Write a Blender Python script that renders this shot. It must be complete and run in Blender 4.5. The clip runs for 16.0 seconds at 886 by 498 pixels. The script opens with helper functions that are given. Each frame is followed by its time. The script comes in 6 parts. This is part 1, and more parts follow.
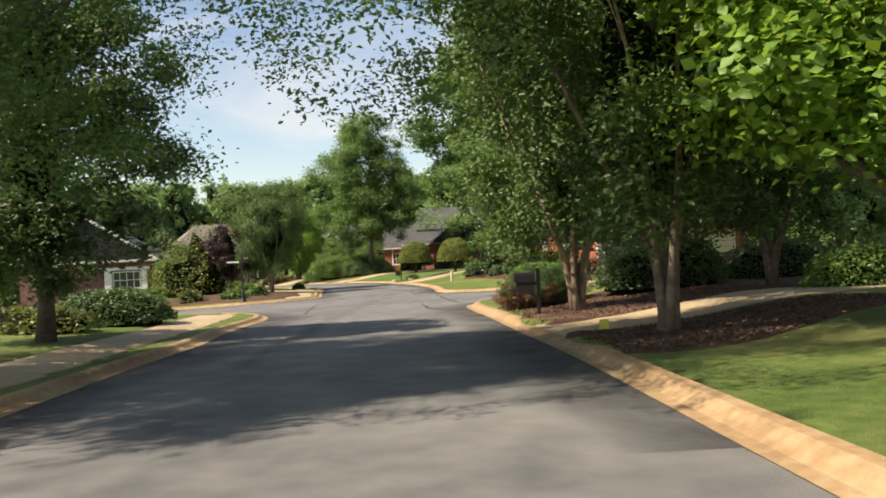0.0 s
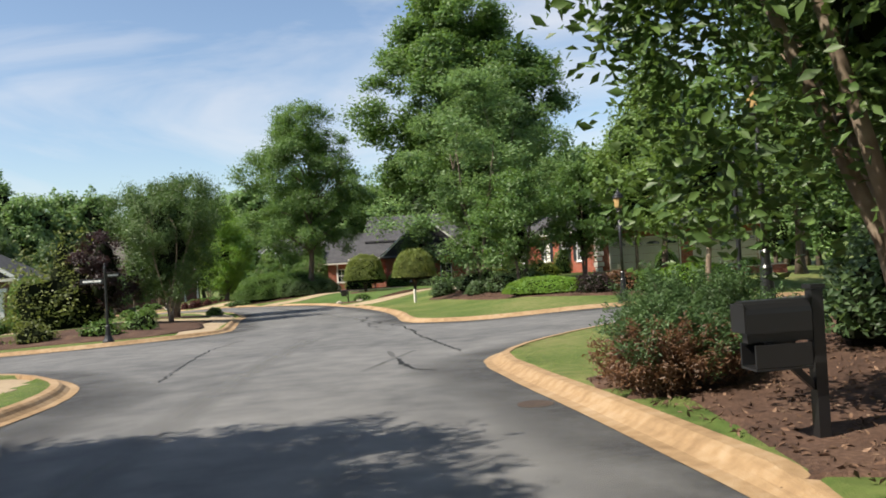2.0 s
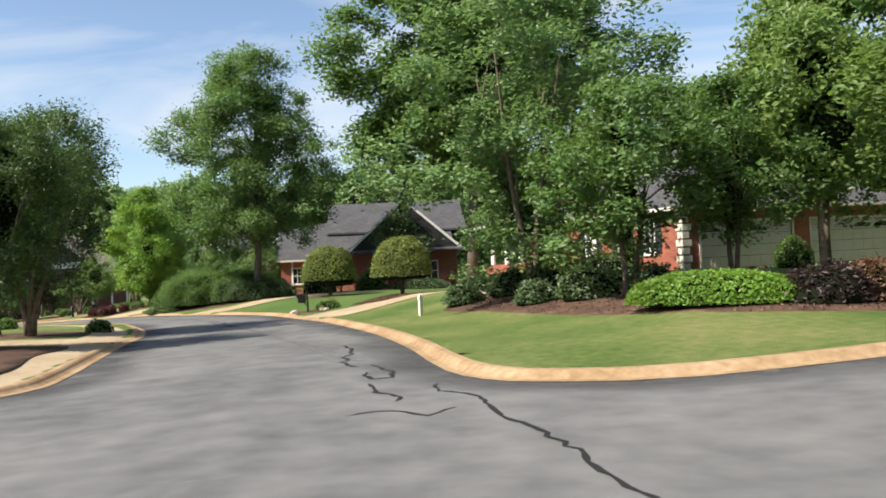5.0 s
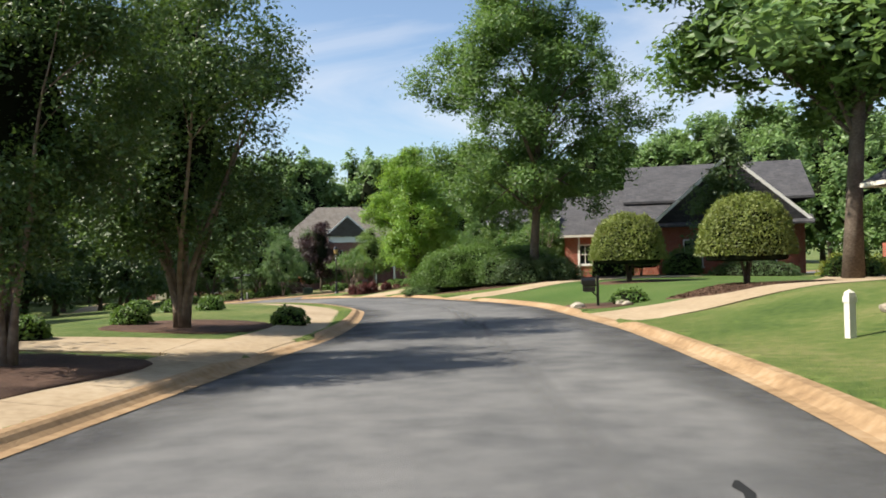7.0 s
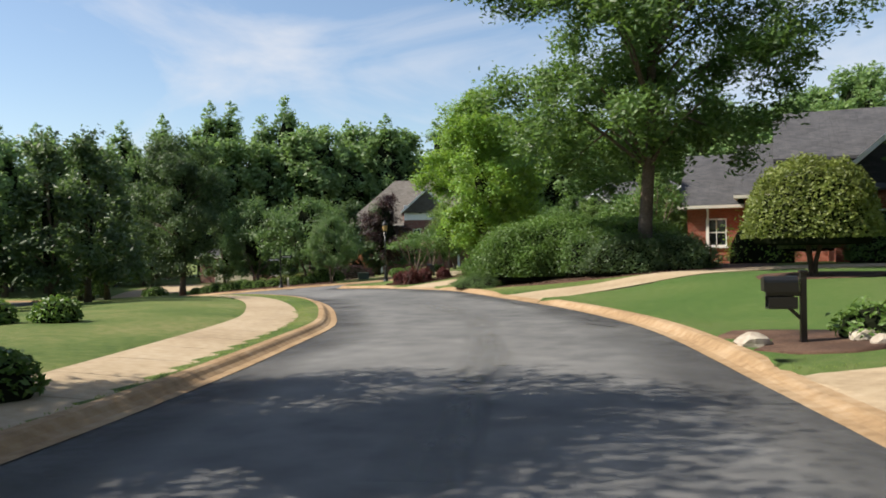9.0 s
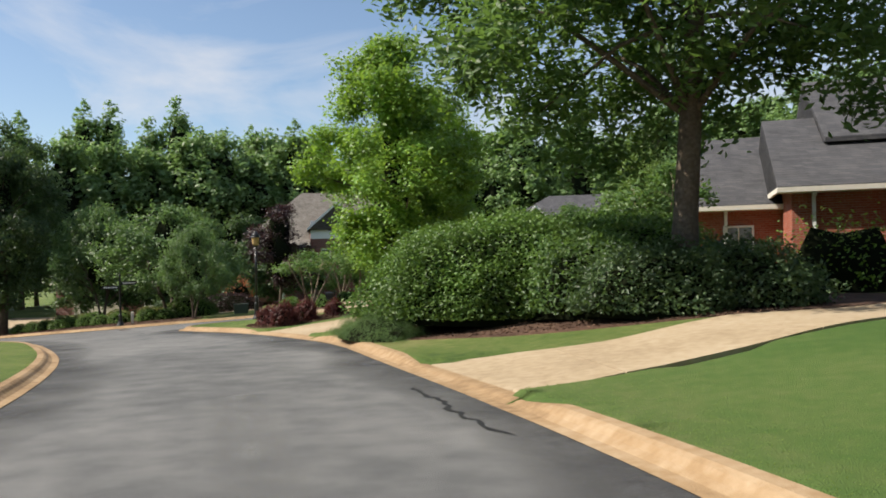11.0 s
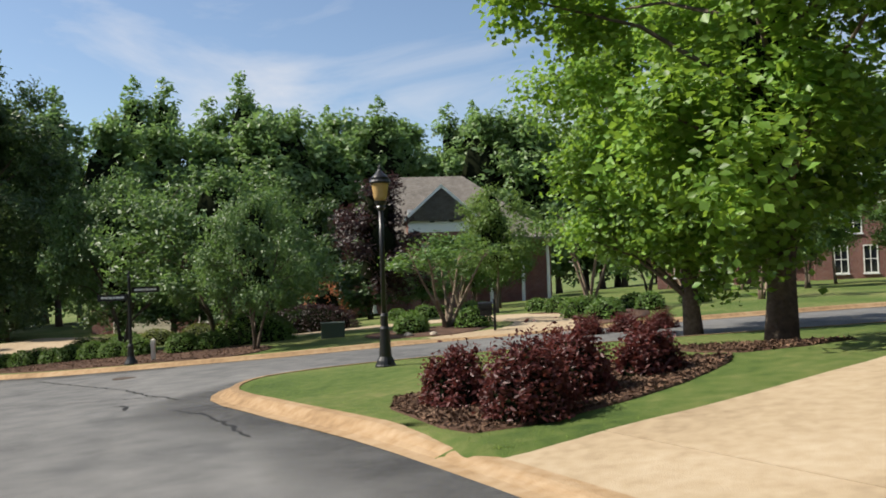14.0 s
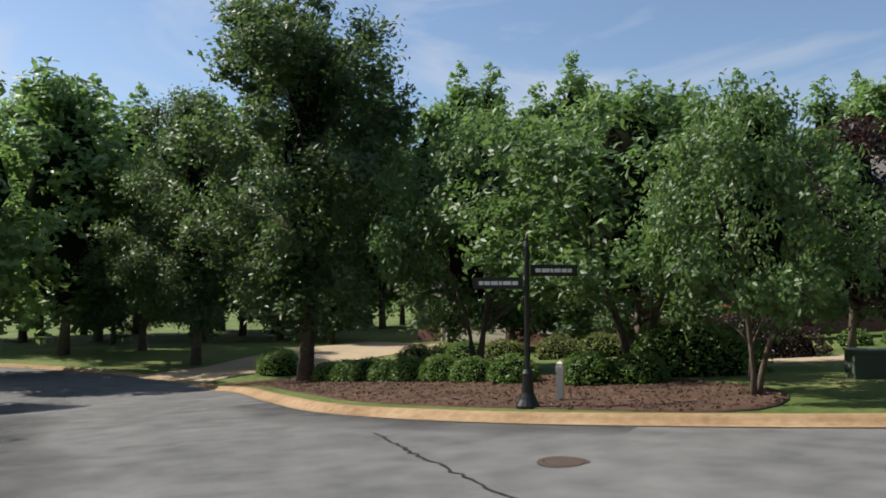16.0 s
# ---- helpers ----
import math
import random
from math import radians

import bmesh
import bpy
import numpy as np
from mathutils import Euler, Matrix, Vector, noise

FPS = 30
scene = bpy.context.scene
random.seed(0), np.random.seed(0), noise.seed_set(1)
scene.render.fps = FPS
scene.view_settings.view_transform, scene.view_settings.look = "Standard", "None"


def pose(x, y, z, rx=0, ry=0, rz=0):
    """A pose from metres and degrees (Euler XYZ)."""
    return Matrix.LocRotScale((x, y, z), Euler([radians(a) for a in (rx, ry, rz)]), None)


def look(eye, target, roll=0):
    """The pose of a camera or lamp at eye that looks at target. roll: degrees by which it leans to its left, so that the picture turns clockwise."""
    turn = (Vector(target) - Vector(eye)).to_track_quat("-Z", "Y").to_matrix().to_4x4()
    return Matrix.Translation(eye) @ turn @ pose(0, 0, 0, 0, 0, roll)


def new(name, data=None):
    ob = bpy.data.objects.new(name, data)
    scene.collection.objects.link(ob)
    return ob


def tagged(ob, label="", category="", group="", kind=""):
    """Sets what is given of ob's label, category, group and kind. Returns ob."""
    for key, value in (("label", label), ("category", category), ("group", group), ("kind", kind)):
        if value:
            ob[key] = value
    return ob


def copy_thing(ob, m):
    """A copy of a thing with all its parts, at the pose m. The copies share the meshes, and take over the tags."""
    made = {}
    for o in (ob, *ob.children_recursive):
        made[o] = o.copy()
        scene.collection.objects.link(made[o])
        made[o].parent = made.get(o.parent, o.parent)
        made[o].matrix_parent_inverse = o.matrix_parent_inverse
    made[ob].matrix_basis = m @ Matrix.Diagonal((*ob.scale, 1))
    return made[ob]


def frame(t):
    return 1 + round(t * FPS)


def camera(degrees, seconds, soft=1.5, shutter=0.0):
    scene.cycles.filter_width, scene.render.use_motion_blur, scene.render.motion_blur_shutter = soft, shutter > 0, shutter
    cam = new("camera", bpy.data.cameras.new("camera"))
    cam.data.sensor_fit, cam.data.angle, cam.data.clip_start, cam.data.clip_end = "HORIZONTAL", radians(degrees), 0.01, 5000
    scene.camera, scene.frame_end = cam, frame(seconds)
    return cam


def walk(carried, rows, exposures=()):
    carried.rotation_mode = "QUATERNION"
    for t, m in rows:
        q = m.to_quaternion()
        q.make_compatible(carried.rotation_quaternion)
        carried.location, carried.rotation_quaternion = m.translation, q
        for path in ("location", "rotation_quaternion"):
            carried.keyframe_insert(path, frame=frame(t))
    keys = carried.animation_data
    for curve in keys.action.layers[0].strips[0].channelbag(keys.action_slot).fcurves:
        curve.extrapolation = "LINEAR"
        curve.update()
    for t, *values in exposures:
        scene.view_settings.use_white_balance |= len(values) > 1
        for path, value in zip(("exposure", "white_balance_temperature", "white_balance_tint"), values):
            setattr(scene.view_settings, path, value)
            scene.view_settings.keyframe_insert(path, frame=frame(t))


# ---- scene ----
cam = camera(58.4, 16.0, soft=1.8)
PATH = [
    (0, (6.069, -31.231, 2.914), (5.812, -29.248, 2.901), -2.68),
    (0.5, (5.405, -28.026, 2.825), (5.274, -26.030, 2.817), -2.25),
    (1, (4.760, -24.791, 2.760), (4.647, -22.794, 2.761), -2.12),
    (1.5, (4.184, -21.521, 2.667), (4.063, -19.525, 2.681), -2.71),
    (2, (3.606, -18.264, 2.574), (3.487, -16.267, 2.597), -3.33),
    (2.5, (3.017, -15.189, 2.491), (2.909, -13.193, 2.526), -3.46),
    (3, (2.515, -12.350, 2.400), (2.427, -10.352, 2.432), -3.30),
    (3.2, (2.321, -11.283, 2.369), (2.248, -9.285, 2.395), -3.31),
    (5.3, (0.071, -0.322, 2.023), (0.064, 1.677, 2.054), -2.72),
    (5.5, (-0.162, 0.918, 1.997), (-0.232, 2.916, 2.035), -2.36),
    (6, (-0.744, 4.076, 1.916), (-1.032, 6.054, 1.962), -1.51),
    (6.5, (-1.307, 7.352, 1.832), (-1.838, 9.280, 1.861), -0.88),
    (7, (-1.878, 10.605, 1.712), (-2.594, 12.473, 1.721), -1.47),
    (7.5, (-2.488, 13.780, 1.630), (-3.313, 15.601, 1.615), -2.07),
    (8, (-3.255, 17.014, 1.571), (-4.160, 18.796, 1.520), -1.34),
    (8.2, (-3.617, 18.308, 1.546), (-4.552, 20.075, 1.488), -0.77),
    (10.3, (-8.915, 32.790, 1.179), (-9.881, 34.541, 1.202), -1.58),
    (10.5, (-9.491, 33.924, 1.147), (-10.386, 35.713, 1.174), -1.39),
    (11, (-10.995, 36.668, 1.070), (-11.784, 38.506, 1.097), -1.24),
    (11.5, (-12.685, 39.339, 0.984), (-13.403, 41.206, 1.003), -1.59),
    (12, (-14.489, 41.925, 0.920), (-15.145, 43.814, 0.940), -1.78),
    (12.5, (-16.334, 44.320, 0.854), (-17.016, 46.200, 0.891), -1.74),
    (13, (-18.366, 46.620, 0.766), (-19.123, 48.471, 0.814), -1.81),
    (13.5, (-20.563, 48.851, 0.647), (-21.409, 50.663, 0.695), -1.91),
    (14, (-22.834, 50.909, 0.513), (-23.774, 52.673, 0.565), -2.01),
    (14.5, (-25.190, 52.866, 0.404), (-26.246, 54.563, 0.459), -1.51),
    (15, (-27.668, 54.638, 0.268), (-28.877, 56.230, 0.339), -0.32),
    (15.5, (-30.388, 56.297, 0.108), (-31.748, 57.761, 0.200), 0.08),
    (16, (-33.113, 57.748, -0.062), (-34.625, 59.053, 0.040), -0.15),
]
walk(cam, [(t, look(eye, target, roll)) for t, eye, target, roll in PATH],
     [(0.0, 0.90, 7400, 12), (1.5, 0.70, 6700, 10), (3.0, 0.80, 6500, 10), (6.0, 0.88, 6500, 10), (8.0, 0.74, 6500, 10), (11.0, 0.56, 6500, 10), (12.5, 0.66, 6500, 10), (13.5, 0.60, 6500, 10), (16.0, 0.42, 6300, 10)])

# ---- light ----
SUN_TO = Vector((-0.80, -0.46, 0.98)).normalized()
sun = new("sun", bpy.data.lights.new("sun", "SUN"))
sun.data.energy, sun.data.angle, sun.data.color = 5.0, radians(0.6), (1.0, 0.925, 0.80)
sun.matrix_world = look(SUN_TO * 60, (0, 0, 0))
world = bpy.data.worlds.new("sky")
scene.world = world
world.use_nodes = True
wn, wl = world.node_tree.nodes, world.node_tree.links
sky = wn.new("ShaderNodeTexSky")
sky.sky_type, sky.sun_disc = "NISHITA", False
sky.sun_elevation = math.asin(SUN_TO.z)
sky.sun_rotation = math.atan2(SUN_TO.x, SUN_TO.y)
sky.air_density, sky.dust_density, sky.ozone_density = 1.0, 0.6, 1.5
wn["Background"].inputs[1].default_value = 0.098
# thin high cloud, streaked across the sky
co, mp = wn.new("ShaderNodeTexCoord"), wn.new("ShaderNodeMapping")
mp.inputs["Rotation"].default_value, mp.inputs["Scale"].default_value = (0.2, 0.3, 0.5), (1.1, 2.6, 5.0)
wl.new(co.outputs["Generated"], mp.inputs[0])
cl = wn.new("ShaderNodeTexNoise")
cl.inputs["Scale"].default_value, cl.inputs["Detail"].default_value, cl.inputs["Roughness"].default_value, cl.inputs["Distortion"].default_value = 1.5, 7.0, 0.55, 0.6
wl.new(mp.outputs[0], cl.inputs["Vector"])
rp = wn.new("ShaderNodeValToRGB")
rp.color_ramp.elements[0].position, rp.color_ramp.elements[0].color = 0.47, (0.02, 0.02, 0.02, 1)
rp.color_ramp.elements[1].position, rp.color_ramp.elements[1].color = 0.70, (0.72, 0.72, 0.72, 1)
wl.new(cl.outputs["Fac"], rp.inputs[0])
mx = wn.new("ShaderNodeMix")
mx.data_type = "RGBA"
mx.inputs[7].default_value = (5.4, 5.5, 5.8, 1)
wl.new(rp.outputs[0], mx.inputs[0])
wl.new(sky.outputs[0], mx.inputs[6])
wl.new(mx.outputs[2], wn["Background"].inputs[0])


# ---- materials ----
def mat(name, base, rough=0.8, metal=0.0, spec=None):
    m = bpy.data.materials.new(name)
    m.use_nodes = True
    b = m.node_tree.nodes["Principled BSDF"]
    b.inputs["Base Color"].default_value = (*base, 1)
    b.inputs["Roughness"].default_value, b.inputs["Metallic"].default_value = rough, metal
    if spec is not None:
        b.inputs["Specular IOR Level"].default_value = spec
    return m


def mottled(name, stops, scales=(0.4, 6.0), rough=0.85, bump=0.0, bump_scale=60.0, detail=4.0, mixf=0.5, island=0.0, spec=0.3):
    """Colour from two sizes of noise through a ramp, with fine relief; island: how far whole pieces differ in value."""
    m = mat(name, stops[0], rough, 0.0, spec)
    n, l = m.node_tree.nodes, m.node_tree.links
    b = n["Principled BSDF"]
    co = n.new("ShaderNodeTexCoord")
    fac = []
    for s in scales:
        t = n.new("ShaderNodeTexNoise")
        t.inputs["Scale"].default_value, t.inputs["Detail"].default_value = s, detail
        l.new(co.outputs["Object"], t.inputs["Vector"])
        fac.append(t.outputs["Fac"])
    mx = n.new("ShaderNodeMix")
    mx.inputs[0].default_value = mixf
    l.new(fac[0], mx.inputs[2])
    l.new(fac[1], mx.inputs[3])
    r = n.new("ShaderNodeValToRGB")
    els = r.color_ramp.elements
    while len(els) < len(stops):
        els.new(0.5)
    for i, c in enumerate(stops):
        els[i].position = 0.32 + 0.36 * i / (len(stops) - 1)
        els[i].color = (*c, 1)
    l.new(mx.outputs[0], r.inputs[0])
    out = r.outputs[0]
    if island:
        g = n.new("ShaderNodeNewGeometry")
        mr = n.new("ShaderNodeMapRange")
        mr.inputs[3].default_value, mr.inputs[4].default_value = 1 - island, 1 + island
        l.new(g.outputs["Random Per Island"], mr.inputs[0])
        h = n.new("ShaderNodeHueSaturation")
        l.new(mr.outputs[0], h.inputs["Value"])
        l.new(out, h.inputs["Color"])
        out = h.outputs[0]
    l.new(out, b.inputs["Base Color"])
    if bump:
        t = n.new("ShaderNodeTexNoise")
        t.inputs["Scale"].default_value, t.inputs["Detail"].default_value = bump_scale, 3.0
        l.new(co.outputs["Object"], t.inputs["Vector"])
        bp = n.new("ShaderNodeBump")
        bp.inputs["Strength"].default_value, bp.inputs["Distance"].default_value = bump, 0.02
        l.new(t.outputs["Fac"], bp.inputs["Height"])
        l.new(bp.outputs[0], b.inputs["Normal"])
    return m


def leafy(name, dark, light, through_col, gloss=0.35, share=0.35):
    """Leaves: each its own tone, partly letting light through."""
    m = mat(name, dark, gloss + 0.12, 0.0, 0.42)
    n, l = m.node_tree.nodes, m.node_tree.links
    b = n["Principled BSDF"]
    g = n.new("ShaderNodeNewGeometry")
    r = n.new("ShaderNodeMix")
    r.data_type = "RGBA"
    r.inputs[6].default_value, r.inputs[7].default_value = (*dark, 1), (*light, 1)
    l.new(g.outputs["Random Per Island"], r.inputs[0])
    co, ns, mr, hs = n.new("ShaderNodeTexCoord"), n.new("ShaderNodeTexNoise"), n.new("ShaderNodeMapRange"), n.new("ShaderNodeHueSaturation")
    ns.inputs["Scale"].default_value, ns.inputs["Detail"].default_value = 0.9, 2.0
    mr.inputs[1].default_value, mr.inputs[2].default_value, mr.inputs[3].default_value, mr.inputs[4].default_value = 0.3, 0.7, 0.62, 1.4
    l.new(co.outputs["Object"], ns.inputs["Vector"])
    l.new(ns.outputs["Fac"], mr.inputs[0])
    l.new(mr.outputs[0], hs.inputs["Value"])
    l.new(r.outputs[2], hs.inputs["Color"])
    l.new(hs.outputs[0], b.inputs["Base Color"])
    t = n.new("ShaderNodeBsdfTranslucent")
    t.inputs[0].default_value = (*through_col, 1)
    mx = n.new("ShaderNodeMixShader")
    mx.inputs[0].default_value = share
    l.new(b.outputs[0], mx.inputs[1])
    l.new(t.outputs[0], mx.inputs[2])
    l.new(mx.outputs[0], n["Material Output"].inputs[0])
    return m


M = {
    "asphalt": mottled("asphalt", [(0.08, 0.081, 0.083), (0.138, 0.137, 0.135), (0.195, 0.192, 0.186)], (0.2, 1.8), 0.85, 0.5, 140.0),
    "kerb": mottled("kerb_concrete", [(0.20, 0.125, 0.065), (0.31, 0.205, 0.11), (0.40, 0.29, 0.18)], (0.6, 7.0), 0.9, 0.4, 60.0),
    "walk": mottled("walk_concrete", [(0.27, 0.20, 0.125), (0.37, 0.285, 0.185), (0.43, 0.345, 0.24)], (0.45, 7.0), 0.9, 0.3, 80.0),
    "grass": mottled("lawn", [(0.046, 0.084, 0.016), (0.082, 0.126, 0.025), (0.135, 0.162, 0.045), (0.205, 0.195, 0.075)], (0.30, 5.0), 0.95, 1.0, 90.0, mixf=0.4),
    "mulch": mottled("bark_mulch", [(0.042, 0.024, 0.017), (0.082, 0.045, 0.03), (0.15, 0.09, 0.06)], (1.5, 22.0), 0.95, 1.0, 60.0),
    "trim": mottled("cream_paint", [(0.62, 0.58, 0.50), (0.70, 0.66, 0.58)], (1.0, 8.0), 0.6),
    "glass": mat("window_glass", (0.02, 0.025, 0.03), 0.05, 0.0, 0.8),
    "iron": mat("black_iron", (0.012, 0.012, 0.013), 0.35),
    "bark": mottled("bark", [(0.06, 0.045, 0.035), (0.11, 0.085, 0.065), (0.17, 0.14, 0.11)], (2.0, 14.0), 0.95, 0.8, 25.0),
    "bark_pale": mottled("crape_bark", [(0.12, 0.085, 0.06), (0.2, 0.15, 0.11), (0.3, 0.24, 0.18)], (1.5, 6.0), 0.8, 0.3, 20.0),
    "leaf_dark": leafy("leaf_dark", (0.045, 0.082, 0.034), (0.09, 0.14, 0.056), (0.13, 0.21, 0.055)),
    "leaf_mid": leafy("leaf_mid", (0.05, 0.105, 0.028), (0.11, 0.185, 0.052), (0.19, 0.32, 0.06)),
    "leaf_bright": leafy("leaf_bright", (0.09, 0.19, 0.025), (0.17, 0.29, 0.045), (0.34, 0.52, 0.06)),
    "leaf_birch": leafy("leaf_birch", (0.075, 0.145, 0.045), (0.165, 0.25, 0.095), (0.24, 0.38, 0.10)),
    "leaf_hedge": leafy("leaf_hedge", (0.05, 0.108, 0.02), (0.125, 0.21, 0.04), (0.17, 0.29, 0.045), 0.36, 0.28),
    "leaf_red": leafy("leaf_red", (0.055, 0.015, 0.015), (0.15, 0.042, 0.038), (0.16, 0.04, 0.03)),
    "leaf_purple": leafy("leaf_purple", (0.022, 0.014, 0.016), (0.05, 0.032, 0.03), (0.07, 0.03, 0.03)),
}



def coursed(name, c1, c2, joint, size, gap, rough=0.9, bump=0.6):
    """Courses of brick or shingle along walls and slopes, by place."""
    m = mat(name, c1, rough, 0.0, 0.25)
    n, l = m.node_tree.nodes, m.node_tree.links
    co, sp, cb, ad = n.new("ShaderNodeTexCoord"), n.new("ShaderNodeSeparateXYZ"), n.new("ShaderNodeCombineXYZ"), n.new("ShaderNodeMath")
    l.new(co.outputs["Object"], sp.inputs[0])
    l.new(sp.outputs[0], ad.inputs[0])
    l.new(sp.outputs[1], ad.inputs[1])
    l.new(ad.outputs[0], cb.inputs[0])
    l.new(sp.outputs[2], cb.inputs[1])
    bt = n.new("ShaderNodeTexBrick")
    bt.inputs["Color1"].default_value, bt.inputs["Color2"].default_value, bt.inputs["Mortar"].default_value = (*c1, 1), (*c2, 1), (*joint, 1)
    bt.inputs["Scale"].default_value = 1.0
    bt.inputs["Mortar Size"].default_value, bt.inputs["Mortar Smooth"].default_value, bt.inputs["Bias"].default_value = gap, 0.1, 0.0
    bt.inputs["Brick Width"].default_value, bt.inputs["Row Height"].default_value = size
    l.new(cb.outputs[0], bt.inputs["Vector"])
    ns = n.new("ShaderNodeTexNoise")
    ns.inputs["Scale"].default_value, ns.inputs["Detail"].default_value = 1.3, 5.0
    l.new(co.outputs["Object"], ns.inputs["Vector"])
    mr = n.new("ShaderNodeMapRange")
    mr.inputs[3].default_value, mr.inputs[4].default_value = 0.65, 1.35
    l.new(ns.outputs["Fac"], mr.inputs[0])
    hs = n.new("ShaderNodeHueSaturation")
    l.new(mr.outputs[0], hs.inputs["Value"])
    l.new(bt.outputs["Color"], hs.inputs["Color"])
    l.new(hs.outputs[0], n["Principled BSDF"].inputs["Base Color"])
    bp = n.new("ShaderNodeBump")
    bp.inputs["Strength"].default_value, bp.inputs["Distance"].default_value = bump, 0.01
    bp.invert = True
    l.new(bt.outputs["Fac"], bp.inputs["Height"])
    l.new(bp.outputs[0], n["Principled BSDF"].inputs["Normal"])
    return m


def greener(m, x, y, reach, colour, share):
    """A yard of deeper green turf round a place, fading at its rim."""
    n, l = m.node_tree.nodes, m.node_tree.links
    b = n["Principled BSDF"]
    src = b.inputs["Base Color"].links[0].from_socket
    co, sub, ln, mr, mx = (n.new("ShaderNode" + k) for k in ("TexCoord", "VectorMath", "VectorMath", "MapRange", "Mix"))
    sub.operation, ln.operation = "SUBTRACT", "LENGTH"
    sub.inputs[1].default_value = (x, y, 0)
    l.new(co.outputs["Object"], sub.inputs[0])
    l.new(sub.outputs[0], ln.inputs[0])
    mr.inputs[1].default_value, mr.inputs[2].default_value, mr.inputs[3].default_value, mr.inputs[4].default_value = reach * 0.8, reach * 1.15, share, 0.0
    l.new(ln.outputs["Value"], mr.inputs[0])
    mx.data_type = "RGBA"
    mx.inputs[7].default_value = (*colour, 1)
    l.new(mr.outputs[0], mx.inputs[0])
    l.new(src, mx.inputs[6])
    l.new(mx.outputs[2], b.inputs["Base Color"])


greener(M["grass"], -5.5, 42.0, 10.0, (0.050, 0.112, 0.020), 0.6)
M["brick"] = coursed("red_brick", (0.25, 0.06, 0.035), (0.34, 0.10, 0.06), (0.30, 0.22, 0.18), (0.21, 0.075), 0.006)
M["brick_dark"] = coursed("brown_brick", (0.15, 0.06, 0.05), (0.22, 0.095, 0.075), (0.24, 0.19, 0.17), (0.21, 0.075), 0.006)
M["roof"] = coursed("roof_shingle", (0.062, 0.062, 0.068), (0.09, 0.088, 0.092), (0.04, 0.04, 0.044), (0.30, 0.09), 0.004, 0.95, 0.8)
M["roof_tan"] = coursed("roof_shingle_tan", (0.16, 0.14, 0.12), (0.21, 0.19, 0.165), (0.1, 0.09, 0.08), (0.30, 0.09), 0.004, 0.95, 0.8)
M["siding"] = mottled("grey_siding", [(0.50, 0.50, 0.48), (0.60, 0.60, 0.57)], (0.8, 8.0), 0.7)
M["white"] = mottled("white_paint", [(0.70, 0.69, 0.66), (0.78, 0.77, 0.74)], (1.0, 9.0), 0.5)
M["garage"] = mottled("garage_door_paint", [(0.50, 0.46, 0.38), (0.58, 0.53, 0.45)], (1.0, 9.0), 0.55)
M["shutter"] = mat("dark_shutter_paint", (0.02, 0.025, 0.03), 0.5)
M["stone"] = mottled("field_stone", [(0.25, 0.21, 0.16), (0.36, 0.31, 0.25), (0.46, 0.41, 0.34)], (1.5, 9.0), 0.9, 0.6, 20.0)
M["lamp_glass"] = mottled("amber_lamp_glass", [(0.42, 0.27, 0.11), (0.55, 0.37, 0.17)], (3.0, 18.0), 0.25)
M["sign"] = mat("sign_lettering", (0.72, 0.72, 0.68), 0.5)
M["tar"] = mottled("crack_sealer", [(0.012, 0.012, 0.012), (0.022, 0.022, 0.022)], (2.0, 30.0), 0.7)
M["leaf_yellow"] = leafy("leaf_yellow", (0.14, 0.18, 0.02), (0.25, 0.28, 0.04), (0.30, 0.34, 0.05))
M["leaf_olive"] = leafy("leaf_olive", (0.085, 0.11, 0.028), (0.18, 0.20, 0.055), (0.20, 0.24, 0.05))
M["leaf_cool"] = leafy("leaf_cool", (0.05, 0.105, 0.034), (0.13, 0.205, 0.07), (0.18, 0.30, 0.075))
M["leaf_lime"] = leafy("leaf_lime", (0.08, 0.14, 0.03), (0.14, 0.215, 0.055), (0.24, 0.36, 0.07))
M["leaf_rust"] = leafy("leaf_rust", (0.10, 0.05, 0.025), (0.20, 0.11, 0.06), (0.18, 0.08, 0.03))
M["leaf_orange"] = leafy("leaf_orange", (0.30, 0.10, 0.04), (0.48, 0.18, 0.08), (0.4, 0.14, 0.05))
# woods leaves lightened so the distance haze sits in their colour
M["leaf_far_hazed"] = leafy("leaf_far_hazed", (0.095, 0.17, 0.062), (0.20, 0.29, 0.105), (0.25, 0.40, 0.11))
M["leaf_crape"] = leafy("leaf_crape", (0.042, 0.085, 0.021), (0.09, 0.148, 0.037), (0.11, 0.19, 0.03), 0.35, 0.25)
M["leaf_clipped"] = leafy("leaf_clipped", (0.10, 0.14, 0.03), (0.23, 0.26, 0.065), (0.22, 0.28, 0.05))
M["leaf_juniper"] = leafy("leaf_juniper", (0.04, 0.085, 0.03), (0.11, 0.185, 0.065), (0.12, 0.2, 0.06))
# near-black colour that stands for shade inside crowns and shrubs
M["core"] = mat("inner_shade_fill", (0.012, 0.015, 0.008), 1.0, 0.0, 0.0)
M["paint_navy"] = mat("navy_car_paint", (0.01, 0.014, 0.03), 0.15, 0.0, 0.6)
M["paint_white"] = mat("white_car_paint", (0.75, 0.75, 0.74), 0.2, 0.0, 0.6)
M["paint_red"] = mat("red_car_paint", (0.5, 0.02, 0.02), 0.2, 0.0, 0.6)
M["rubber"] = mat("tyre_rubber", (0.02, 0.02, 0.02), 0.85)
M["chrome"] = mat("chrome", (0.6, 0.6, 0.6), 0.15, 1.0)
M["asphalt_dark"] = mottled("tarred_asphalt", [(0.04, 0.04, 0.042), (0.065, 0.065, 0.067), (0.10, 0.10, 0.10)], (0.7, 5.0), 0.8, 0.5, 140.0)
